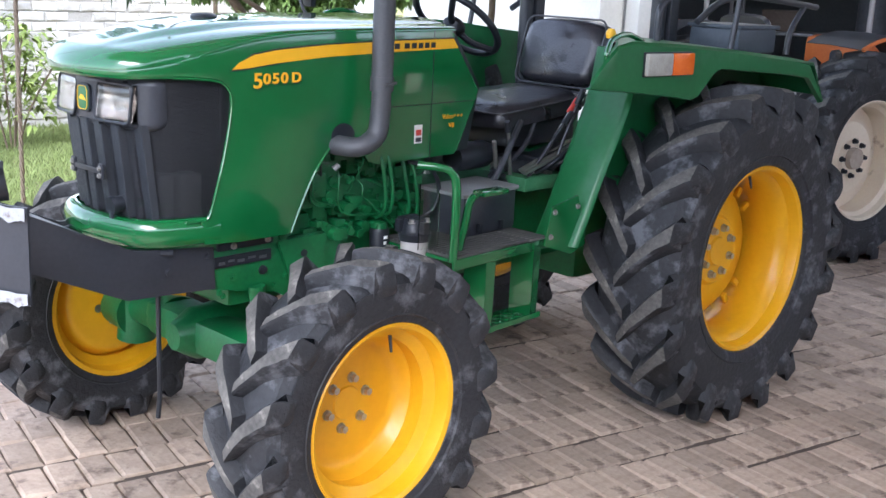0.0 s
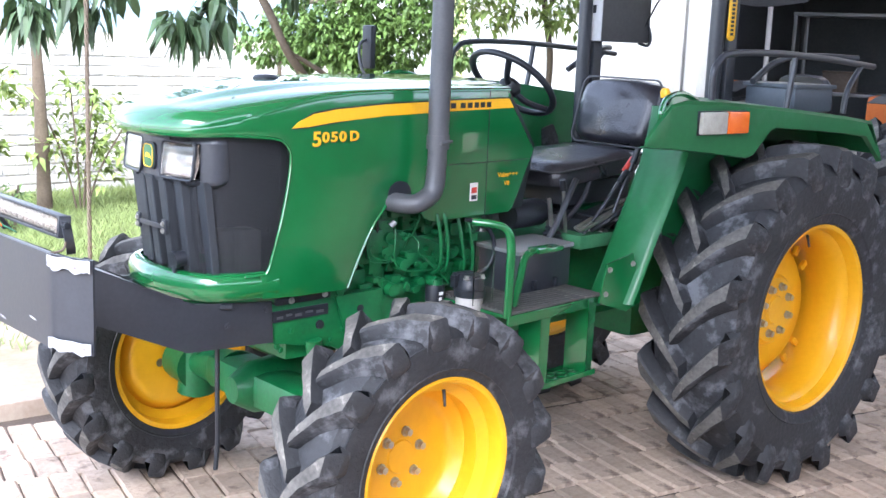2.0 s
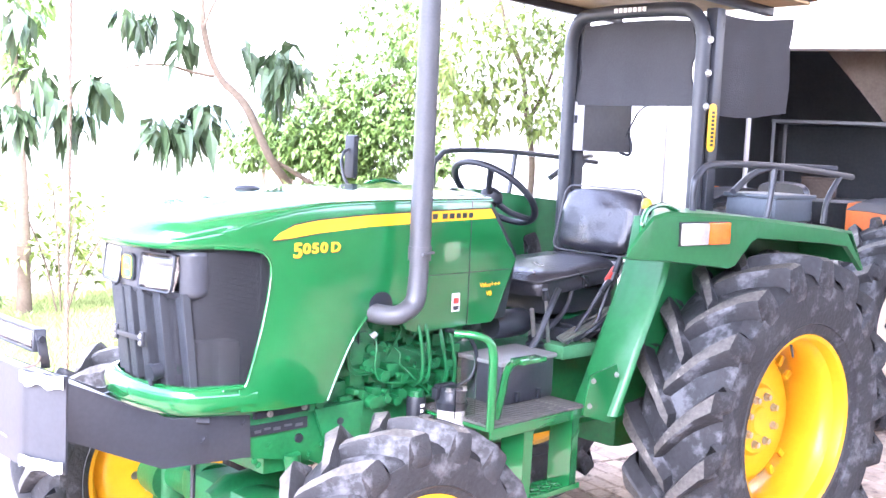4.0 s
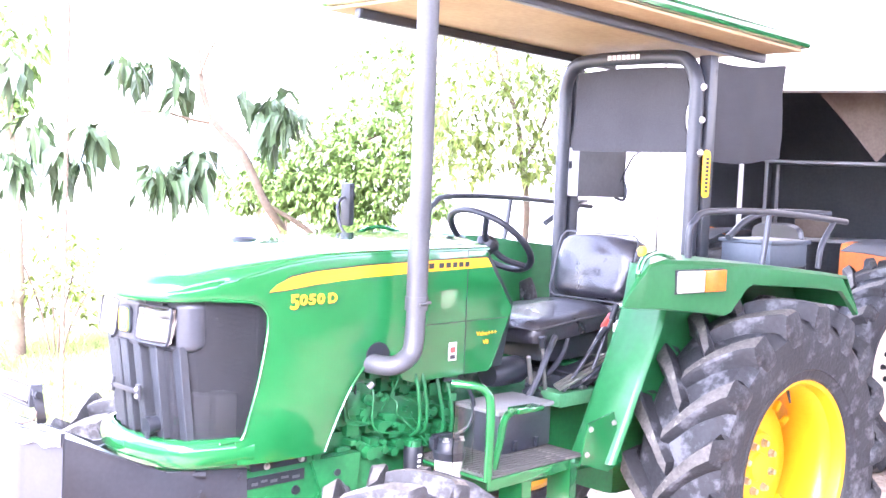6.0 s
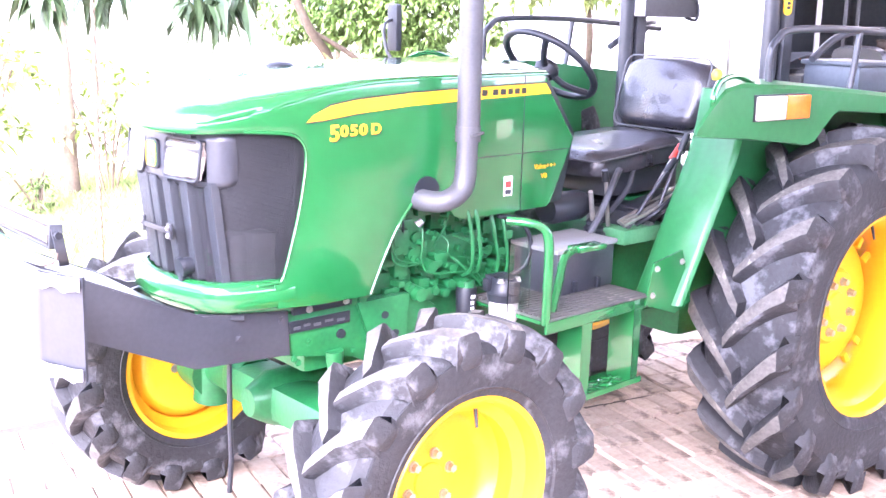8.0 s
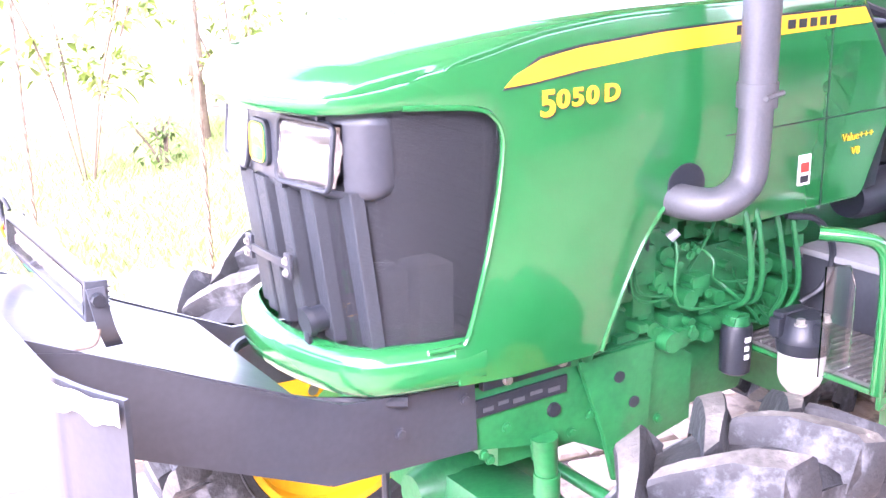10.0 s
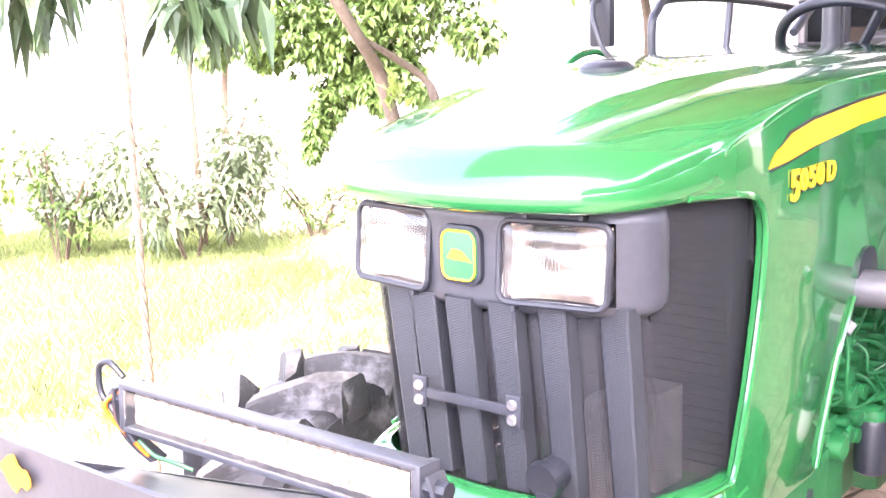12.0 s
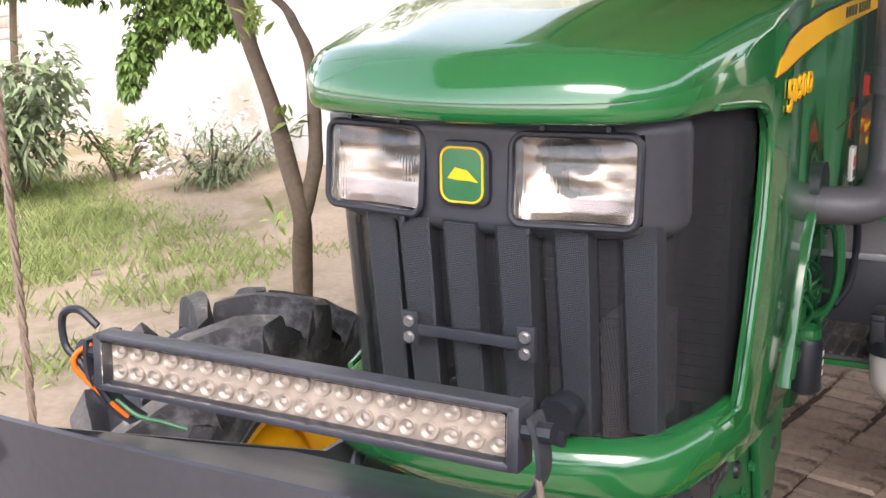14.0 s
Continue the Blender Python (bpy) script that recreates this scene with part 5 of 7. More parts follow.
# seat
def pad(w, l, h, puff=0.03, n=14):
    bm = bmesh.new()
    rows = []
    for i in range(n + 1):
        u = -1 + 2 * i / n
        row = []
        for j in range(n + 1):
            v = -1 + 2 * j / n
            e = min(1.0, (abs(u) ** 7 + abs(v) ** 7) ** (1 / 7))
            k = 1 - 0.13 * (abs(u) ** 3 * abs(v) ** 3)
            z = h * (1 - max(0, (e - 0.80) / 0.20) ** 2.4 * 0.5) + puff * (1 - e * e) * (0.6 + 0.4 * math.cos(v * 3)) + 0.006 * noise.noise((u * 3, v * 3, w * 20)) + 0.007 * noise.noise((u * 6 + 3, v * 2, w * 9)) * max(0.0, 0.4 - u)
            row.append((u * l * k, v * w * k, z))
        rows.append(row)
    loft(bm, rows)
    loft(bm, [[(x * 0.97, y * 0.97, 0) for x, y, z in r] for r in rows])
    ring = [(r, 0) for r in range(n + 1)] + [(n, c) for c in range(1, n + 1)] + [(r, n) for r in range(n - 1, -1, -1)] + [(0, c) for c in range(n - 1, 0, -1)]
    loft(bm, [[rows[a][b] for a, b in ring], [(rows[a][b][0] * 0.97, rows[a][b][1] * 0.97, 0) for a, b in ring]], True)
    bmesh.ops.remove_doubles(bm, verts=bm.verts, dist=1e-5)
    bmesh.ops.recalc_face_normals(bm, faces=bm.faces)
    return bm


cush = part("seat_cushion", pad(0.24, 0.265, 0.085, 0.028), LEATHER, tractor, "black vinyl seat cushion", 60)
cush.matrix_local = pose(1.42, 0, 1.25, 0, -6, 0)
back = part("seat_back", pad(0.23, 0.160, 0.11, 0.03), LEATHER, tractor, "creased black vinyl backrest", 60)
back.matrix_local = pose(1.808, 0, 1.533, 0, -76, 0)
for pad_, w, l, h in ((cush, 0.24, 0.265, 0.085), (back, 0.23, 0.160, 0.11)):
    bm = bmesh.new()
    tube(bm, [(u, v, h * 0.80) for u, v in rounded(l * 0.985, w * 0.985, 0.045, 6)], 0.0045, 8, close=True)
    part("piping", bm, PIPE, pad_, "grey welted seam")
bm = bmesh.new()
box(bm, (1.70, -0.07, 1.24), (1.82, 0.07, 1.42), 0.015)
box(bm, (1.28, -0.17, 1.13), (1.66, 0.17, 1.235), 0.02)
part("seat_frame", bm, BLACK, tractor, "black seat frame and suspension")
bm = bmesh.new()
lathe(bm, [(0.0, 0.0), (0.0, 0.10)] + [(0.014 * k + 0.008, 0.105 + (0.014 if k % 2 else 0)) for k in range(8)] + [(0.125, 0.10), (0.125, 0.0)], 28, 'Z')
bel = part("suspension_bellows", bm, PLASTIC, tractor, "black ribbed rubber bellows under the seat")
bel.location = (1.46, -0.02, 1.02)

# dark clutter under the seat: valve block, bellows, hoses
valve = part("valve_block", boxed((1.24, -0.30, 0.98), (1.56, -0.10, 1.10), 0.015), PLASTIC, tractor, "black hydraulic valve block", 30)
for k in range(5):
    bm = bmesh.new()
    rod(bm, (1.27 + k * 0.06, -0.31, 1.02 + 0.02 * (k % 2)), (1.27 + k * 0.06, -0.35, 1.02 + 0.02 * (k % 2)), 0.016, 0.014, 12)
    part("fitting", bm, STEEL, valve, "bare steel fitting")
for k in range(4):
    bm = bmesh.new()
    tube(bm, smooth_path([(1.27 + k * 0.07, -0.33, 1.05), (1.30 + k * 0.05, -0.39, 1.10), (1.40 + k * 0.03, -0.40, 1.16 - 0.03 * k), (1.50, -0.34, 1.12), (1.56, -0.25, 1.05)], 6), 0.010, 8)
    part("hose", bm, PLASTIC, valve, "black hydraulic hose")
bm = bmesh.new()
lathe(bm, [(0.012 * k, 0.05 - 0.004 * k + (0.008 if k % 2 else 0)) for k in range(9)], 20, 'Z')
bl = part("lever_boot", bm, PLASTIC, tractor, "black ribbed rubber boot")
bl.location = (1.12, -0.26, 0.985)
bm = bmesh.new()
rod(bm, (1.12, -0.26, 1.05), (1.05, -0.30, 1.20), 0.010, 0.009, 10)
part("short_lever", bm, STEEL, tractor, "short bare steel lever")
bm = bmesh.new()
lathe(bm, [(0, 0), (0, 0.05), (0.02, 0.058), (0.16, 0.058), (0.19, 0.045), (0.19, 0)], 24, 'X')
cy = part("hydraulic_cylinder", bm, PLASTIC, tractor, "black cylinder under the dash")
cy.location = (0.93, -0.20, 1.13)

# rear fenders with rails and lamps
for s in (-1, 1):
    bm = bmesh.new()
    yi, yo = 0.53, 0.82
    topl = [(1.035, 1.432), (1.10, 1.50), (1.165, 1.552), (1.24, 1.566), (1.50, 1.556), (1.9, 1.530), (2.3, 1.495), (2.50, 1.472), (2.60, 1.33)]
    skew = lambda x: x + 0.42 * max(0.0, 1 - (x - 1.03) / 0.95)
    loft(bm, [[(skew(x), s * yi, z), ((x + skew(x)) / 2, s * (yi + yo) / 2, z + 0.005), (x + 0.01, s * (yo - 0.012), z), (x, s * yo, z - 0.012)] for x, z in topl])
    skirt = [(1.035, 1.420, 1.412), (1.10, 1.488, 1.405), (1.165, 1.540, 1.40), (1.24, 1.554, 1.395), (1.50, 1.544, 1.368), (1.62, 1.537, 1.352), (1.66, 1.534, 1.362), (1.76, 1.528, 1.45), (1.80, 1.525, 1.462), (2.3, 1.483, 1.428), (2.46, 1.462, 1.41), (2.60, 1.318, 1.30)]
    loft(bm, [[(x, s * yo, a), (x, s * (yo + 0.004), (a + b) / 2), (x, s * yo, b), (x, s * (yo - 0.02), b - 0.004)] for x, a, b in skirt])
    loft(bm, [[(skew(x), s * yi, z), (skew(x), s * yi, max(0.95, z - 0.7))] for x, z in topl[2:]])
    # sheet that runs down in front of the tyre
    leg = [(1.53, 1.52), (1.51, 1.40), (1.48, 1.30), (1.425, 1.18), (1.355, 1.04), (1.30, 0.92), (1.24, 0.80)]
    loft(bm, [[(x + 0.12, s * 0.42, z), (x + 0.008, s * 0.432, z), (x - 0.004, s * 0.440, z), (x - 0.010, s * 0.454, z), (x - 0.010, s * 0.53, z), (x - 0.006, s * 0.618, z), (x + 0.002, s * 0.630, z), (x + 0.014, s * 0.635, z)] for x, z in leg])
    bmesh.ops.recalc_face_normals(bm, faces=bm.faces)
    bmesh.ops.solidify(bm, geom=bm.faces[:], thickness=0.004)
    fender = part("rear_fender", bm, FENDERPAINT, tractor, "green pressed-steel rear mudguard", 35)
    bm = bmesh.new()
    prism(bm, [(1.13, 0.96), (1.27, 0.99), (1.33, 0.80), (1.25, 0.77), (1.10, 0.82)], s * 0.60, s * 0.608, 'XZ')
    part("fender_foot", bm, GREEN, fender, "", 20)
    many("fender_bolt", bolt_mesh(0.008, 0.008, 'Y', s), STEEL, fender, [(1.145, s * 0.608, 0.94), (1.13, s * 0.608, 0.85), (1.27, s * 0.608, 0.95)], "steel bolt head")
    bm = bmesh.new()
    tube(bm, smooth_path([(1.13, s * 0.80, 1.49), (1.13, s * 0.80, 1.53), (1.17, s * 0.79, 1.572), (1.26, s * 0.78, 1.588), (1.36, s * 0.77, 1.565)], 6), 0.010, 8)
    part("grab_handle", bm, GREEN, fender, "green grab handle")
    # indicator
    bm = boxed((1.305, s * 0.818, 1.443), (1.590, s * 0.826, 1.530), 0.003)
    ind = part("indicator", bm, PLASTIC, fender, "amber and clear side lamp")
    part("clear_half", boxed((1.31, s * 0.826, 1.447), (1.455, s * 0.845, 1.526), 0.006), CLEARLENS, ind, "clear ribbed lens")
    part("amber_half", boxed((1.457, s * 0.826, 1.447), (1.585, s * 0.845, 1.526), 0.006), AMBER, ind, "amber ribbed lens")
    # black tube rail
    rail = bmesh.new()
    yr = s * 0.73
    tube(rail, smooth_path([(1.50, yr, 1.55), (1.50, yr, 1.66), (1.53, yr, 1.70), (1.60, yr, 1.732), (1.90, yr, 1.738), (2.25, yr, 1.724), (2.62, yr, 1.698)], 6), 0.013, 12)
    rl = part("fender_rail", rail, BLACK, fender, "black tube hand rail")
    for x0, x1 in ((2.02, 1.98), (2.52, 2.41)):
        bm = bmesh.new()
        tube(bm, smooth_path([(x1, yr, 1.50), (x1 + 0.02, yr, 1.60), (x0, yr, 1.70 if x0 > 2.3 else 1.728)], 5), 0.012, 12)
        part("rail_post", bm, BLACK, rl)
    bm = bmesh.new()
    tube(bm, smooth_path([(2.05, s * 0.52, 1.62), (2.2, s * 0.52, 1.70), (2.34, s * 0.56, 1.73), (2.54, s * 0.70, 1.73)], 6), 0.014, 10)
    part("rail_brace", bm, BLACK, rl)
bm = bmesh.new()
lathe(bm, [(0, 0.016), (0.02, 0.02), (0.035, 0.012), (0.037, 0)], 14, 'Z')
pl = part("marker_lamp", bm, DECAL, tractor, "small yellow marker lamp")
pl.location = (1.42, -0.58, 1.560)
bm = boxed((2.09, -0.70, 1.505), (2.37, -0.46, 1.605), 0.012)
tb = part("tool_box", bm, BOXBLUE, tractor, "dark blue-grey steel tool box on the mudguard", 30)
part("lid", boxed((2.08, -0.71, 1.600), (2.38, -0.45, 1.618), 0.005), BOXBLUE, tb)

# roll frame, canopy, curtains
bm = bmesh.new()
tube(bm, smooth_path([(1.98, -0.42, 1.0), (1.98, -0.42, 1.6), (1.98, -0.42, 2.2), (1.98, -0.415, 2.38), (1.98, -0.36, 2.47), (1.98, -0.26, 2.495), (1.98, 0, 2.50), (1.98, 0.26, 2.495), (1.98, 0.36, 2.47), (1.98, 0.415, 2.38), (1.98, 0.42, 2.2), (1.98, 0.42, 1.6), (1.98, 0.42, 1.0)], 6), 0.034, 14)
rops = part("roll_frame", bm, BLACK, tractor, "black tube roll frame")
bm = boxed((2.02, -0.46, 1.0), (2.08, -0.39, 2.5), 0.01)
part("frame_post", bm, BLACK, rops)
part("frame_post", boxed((2.02, 0.39, 1.0), (2.08, 0.46, 2.5), 0.01), BLACK, rops)
many("frame_bolt", bolt_mesh(0.012, 0.012, 'Y', -1), STEEL, rops, [(1.98, -0.455, z) for z in (2.05, 2.2, 2.35)], "bolt head")
bm = bmesh.new()
rows = []
for i in range(15):
    v = -0.37 + 0.74 * i / 14
    row = []
    for j in range(13):
        z = 2.05 + 0.41 * j / 12
        row.append((2.0 + 0.018 * noise.noise((v * 5, z * 5, 1)) + 0.03 * (1 - (v / 0.37) ** 2), v * (0.97 + 0.03 * math.sin(j)), z - 0.02 * (1 if j == 12 else 0) * (v / 0.37) ** 2))
    rows.append(row)
loft(bm, rows)
bmesh.ops.recalc_face_normals(bm, faces=bm.faces)
bmesh.ops.solidify(bm, geom=bm.faces[:], thickness=0.006)
part("back_cloth", bm, CANVAS, rops, "dark wrinkled cloth tied in the roll frame", 60)
bm = bmesh.new()
rows = []
for i in range(15):
    x = 2.06 + 0.52 * i / 14
    rows.append([(x, -0.45 - 0.02 * noise.noise((x * 4, j * 0.5, 3)) - 0.01 * math.sin(x * 20), 2.04 + 0.03 * math.sin(x * 5) + 0.46 * j / 10) for j in range(11)])
loft(bm, rows)
bmesh.ops.recalc_face_normals(bm, faces=bm.faces)
bmesh.ops.solidify(bm, geom=bm.faces[:], thickness=0.006)
part("side_cloth", bm, CANVAS, rops, "dark canvas side curtain", 60)
canopy = part("canopy", boxed((0.75, -0.72, 2.575), (2.42, 0.72, 2.63), 0.02), GREEN, tractor, "green sun canopy with a tan underside", 30)
part("canopy_lining", boxed((0.78, -0.69, 2.558), (2.39, 0.69, 2.574), 0.006), TINT, canopy, "tan board lining", 30)
for s in (-1, 1):
    bm = bmesh.new()
    box(bm, (0.80, s * 0.50, 2.515), (2.38, s * 0.46, 2.557), 0.004)
    part("canopy_rib", bm, BLACK, canopy)
canopy.matrix_local = Matrix.Translation((1.98, 0, 2.57)) @ Matrix.Rotation(radians(2.6), 4, 'Y') @ Matrix.Translation((-1.98, 0, -2.57))
# one grey box: daylight painted pale on its front, shade painted dark on its sides
bm = boxed((2.00, 0.32, 1.82), (2.34, 0.43, 2.07), 0.008)
tbx = part("post_box", bm, DARKSTEEL, rops, "grey steel box on the frame post, shade painted into its sides", 30)
part("box_face", boxed((1.996, 0.324, 1.824), (2.0, 0.426, 2.066), 0.001), PALESHEET, tbx, "front face of the box, daylight painted in as pale grey", 0)
part("box_slot", boxed((1.993, 0.365, 1.96), (1.997, 0.385, 2.0)), PLASTIC, tbx, "black strip for the shade in a slot", 0)
bm = bmesh.new()
prism(bm, [(x, 1.955 + z) for x, z in rounded(0.024, 0.11, 0.022)], -0.462, -0.470, 'XZ', 0.002)
bdg = part("post_badge", bm, DECAL, rops, "yellow upright badge with dark print", 30)
bdg.location = (2.02, 0, 0)
for k in range(9):
    part("print_bar", boxed((-0.010, -0.4715, 1.87 + k * 0.0185), (0.010, -0.470, 1.882 + k * 0.0185)), PLASTIC, bdg, "dark printed mark", 0)
for k in range(7):
    part("print_bar", boxed((1.940, -0.10 + k * 0.030, 2.49), (1.943, -0.078 + k * 0.030, 2.512)), WHITEPAINT, rops, "white printed mark", 0)
# mirror on the far side and a thin wiper-like bar
bm = boxed((0.79, 0.47, 1.69), (0.82, 0.53, 1.88), 0.01)
mir = part("mirror", bm, PLASTIC, tractor, "black side mirror")
bm = bmesh.new()
tube(bm, smooth_path([(0.80, 0.50, 1.82), (0.76, 0.50, 1.80), (0.74, 0.48, 1.74), (0.75, 0.44, 1.66), (0.82, 0.32, 1.60)], 6), 0.007, 8)
part("mirror_arm", bm, BLACK, mir)

# lever gate: bare rods and a black box over the pale cover
for k in range(3):
    bm = bmesh.new()
    rod(bm, (1.16 + 0.02 * k, -0.37 + 0.03 * k, 1.065), (1.52 + 0.03 * k, -0.36 + 0.035 * k, 1.16 + 0.012 * k), 0.008, seg=10)
    part("gate_rod", bm, STEEL, tractor, "bare steel lever rod")
part("gate_box", boxed((1.30, -0.33, 1.06), (1.50, -0.22, 1.13), 0.01, Euler((0, radians(-12), 0)).to_matrix()), PLASTIC, tractor, "black lever gate box")
for x0, x1 in ((0.485, 0.50), (0.515, 0.53)):
    bm = bmesh.new()
    tube(bm, smooth_path([(x0, -0.24, 1.24), (x0, -0.30, 1.20), (x1, -0.315, 1.08), (x1 + 0.01, -0.30, 0.99), (x1 + 0.02, -0.25, 0.95)], 6), 0.0065, 10)
    part("steering_pipe", bm, CAST, engine, "green steel pipe")

# cast webs, bosses and bolts along the chassis flank
cr = random.Random(9)
for s in (-1, 1):
    many("chassis_bolt", bolt_mesh(0.008, 0.009, 'Y', s), CAST, chassis, [(cr.uniform(-0.15, 0.38), s * 0.246, cr.uniform(0.72, 0.84)) for k in range(7)], "green painted bolt")
    bm = bmesh.new()
    prism(bm, [(0.10, 0.93), (0.30, 0.93), (0.285, 0.70), (0.24, 0.62), (0.20, 0.62), (0.17, 0.74)], s * 0.246, s * 0.262, 'XZ', 0.006)
    part("axle_bracket", bm, CAST, chassis, "", 30)
    # black discs again stand for the shaded bores
    for x, z in ((0.205, 0.87), (0.245, 0.80), (0.215, 0.70)):
        bm = bmesh.new()
        rod(bm, (x, s * 0.258, z), (x, s * 0.265, z), 0.014, 0.013, 14)
        part("bracket_hole", bm, PLASTIC, chassis, "black disc for the shade of a bore in the bracket")

bm = bmesh.new()
tube(bm, smooth_path([(2.30, 0.325, 1.90), (2.33, 0.31, 1.97), (2.32, 0.24, 2.05), (2.20, 0.0, 2.085), (2.08, -0.25, 2.12), (2.05, -0.39, 2.16)], 6), 0.005, 8)
part("box_wire", bm, PLASTIC, tractor, "black wire from the post box")
bm = bmesh.new()
tube(bm, smooth_path([(2.32, 0.325, 1.93), (2.335, 0.31, 1.86), (2.32, 0.31, 1.81), (2.27, 0.33, 1.82)], 6), 0.008, 8)
part("box_plug", bm, PLASTIC, tractor, "black plug hanging from the box")

part("back_bracket", boxed((1.715, -0.16, 1.315), (1.735, 0.16, 1.375), 0.005), STEEL, tractor, "bare steel backrest bracket")

# no hole is cut: a black disc on the panel imitates the opening's shade
bm = bmesh.new()
lathe(bm, [(0.0, 0.0), (0.0, 0.047), (0.004, 0.047), (0.004, 0.0)], 28)
op = part("exhaust_opening", bm, PLASTIC, tractor, "flat black disc for the shaded opening round the elbow")
op.location = (0.318, -0.3095, 1.287)


# ---- true proportions: the parts above are drawn a little too large, and are set to size here ----
def step_table(tab, x):
    if x <= tab[0][0]:
        return tab[0][1] + x - tab[0][0]
    for (x0, y0), (x1, y1) in zip(tab, tab[1:]):
        if x <= x1:
            return y0 + (y1 - y0) * (x - x0) / (x1 - x0)
    return tab[-1][1] + x - tab[-1][0]


LONG = [(-1.0, -0.985), (-0.905, -0.885), (-0.48, -0.468), (-0.18, -0.185), (-0.045, -0.082), (0.143, 0.095), (0.435, 0.390), (0.626, 0.588), (0.836, 0.785), (1.02, 0.985), (1.2, 1.16), (1.97, 1.96), (2.6, 2.6)]
BROAD = [(-0.6, 0.85), (-0.45, 0.89), (-0.30, 0.955), (-0.16, 1.01), (0.95, 1.01), (1.05, 0.963), (1.4, 0.95), (2.6, 0.95)]


def flank(x):
    for (x0, g0), (x1, g1) in zip(BROAD, BROAD[1:]):
        if x <= x1:
            return g0 + (g1 - g0) * max(0.0, (x - x0) / (x1 - x0))
    return BROAD[-1][1]


def body_size(p):
    return Vector((step_table(LONG, p.x), p.y * flank(p.x), 0.0245 + 0.91 * p.z + 0.017 * p.x))


def axle_size(p):
    return Vector((p.x, p.y * 0.87, 0.0245 + 0.91 * p.z))


def fender_size(p):
    return Vector((1.012 * p.x - 0.132, 0.976 * p.y, 0.985 * p.z - 0.008))


def frame_size(p):
    return Vector((p.x - 0.10, 0.857 * p.y, 0.9 * p.z + 0.085))


def seat_size(p):
    return body_size(p) + Vector((0.0, 0, -0.035))


SIZES = {"front_axle": axle_size, "rear_fender": fender_size, "marker_lamp": fender_size, "tool_box": fender_size, "roll_frame": frame_size, "canopy": frame_size,
         "box_wire": frame_size, "box_plug": frame_size, "seat_back": seat_size, "back_bracket": seat_size}
TRUE_SIZED = ("oil_filter", "fuel_filter", "front_wheel", "rear_wheel", "bumper", "led_bar", "bar_bracket", "wire", "red_wire", "teal_wire")


def set_to_size(top):
    """Moves every vertex of the thing's own parts, and the places of the small repeated ones."""
    bpy.context.view_layer.update()
    todo = []
    for ob in top.children_recursive:
        root = ob
        while root.parent is not top:
            root = root.parent
        kind = root.name.split(".")[0]
        if kind not in TRUE_SIZED:
            todo.append((ob, ob.matrix_world.copy(), SIZES.get(kind, body_size)))
    for ob, m, size in todo:
        if ob.data.users > 1:
            shift = size(m.translation) - m.translation
            ob.location = ob.location + ob.parent.matrix_world.inverted().to_3x3() @ shift
        else:
            inv = m.inverted()
            for v in ob.data.vertices:
                v.co = inv @ size(m @ v.co)


set_to_size(tractor)


# ---- second tractor, seen by its rear wheel ----
other = thing("tractor", "orange tractor with cream rims parked before the shop", "tractor")
OM = pose(5.14, 0.315, 0, 0, 0, -9.5)


def other_part(name, bm, mat, parent=None, label="", smooth=35):
    ob = part(name, bm, mat, parent or other, label, smooth)
    return ob


for o, yy in ((-1, 0.0), (1, 1.5)):
    bm = bmesh.new()
    prof = [(0.15, 0.40), (0.155, 0.392), (0.145, 0.38), (0.10, 0.375), (0.08, 0.35), (-0.08, 0.35), (-0.15, 0.39)]
    lathe(bm, [(o * y, r) for y, r in prof], 56)
    lathe(bm, [(o * y, r) for y, r in [(0.02, 0), (0.02, 0.10), (0.0, 0.12), (-0.01, 0.24), (-0.045, 0.275), (-0.06, 0.35)]], 48)
    bmesh.ops.recalc_face_normals(bm, faces=bm.faces)
    w = other_part("rear_wheel", bm, CREAM, None, "cream painted steel wheel")
    w.location = (0, yy, 0.67)
    other_part("tyre", tyre(0.71, 0.185, 0.40, 0.045, 0.67), RUBBER, w, "black lugged farm tyre")
    fit_lugs(w, 0.71, 0.185, 0.40, 18, 0.045, 0.67)
    bm = bmesh.new()
    rod(bm, (0, o * 0.0, 0), (0, o * 0.06, 0), 0.075, 0.07, 24)
    other_part("hub", bm, KERB, w, "rusty hub")
    many("wheel_bolt", bolt_mesh(0.014, 0.03, 'Y', o), PLASTIC, w, [(0.115 * math.cos(k * math.pi / 4), o * 0.02, 0.115 * math.sin(k * math.pi / 4)) for k in range(8)], "dark wheel bolt")
    bm = bmesh.new()
    rows = []
    for k in range(15):
        a = radians(20 + 95 * k / 14)
        rows.append([(0.80 * math.cos(a), yy + o * 0.24, 0.67 + 0.80 * math.sin(a)), (0.82 * math.cos(a), yy + o * 0.0, 0.67 + 0.82 * math.sin(a)), (0.82 * math.cos(a), yy - o * 0.18, 0.67 + 0.82 * math.sin(a))])
    loft(bm, rows)
    bmesh.ops.recalc_face_normals(bm, faces=bm.faces)
    bmesh.ops.solidify(bm, geom=bm.faces[:], thickness=0.006)
    fd = other_part("rear_fender", bm, BLACK, None, "dark mudguard with an orange rolled edge")
    bm = bmesh.new()
    tube(bm, [(0.80 * math.cos(radians(20 + 95 * k / 20)), yy + o * 0.24, 0.67 + 0.80 * math.sin(radians(20 + 95 * k / 20))) for k in range(21)], 0.014, 8)
    other_part("fender_edge", bm, ORANGE, fd, "orange rolled edge")
bm = bmesh.new()
box(bm, (-0.3, 0.5, 0.45), (1.2, 1.0, 0.95), 0.04)
rod(bm, (0, 0.15, 0.67), (0, 1.35, 0.67), 0.12, seg=20)
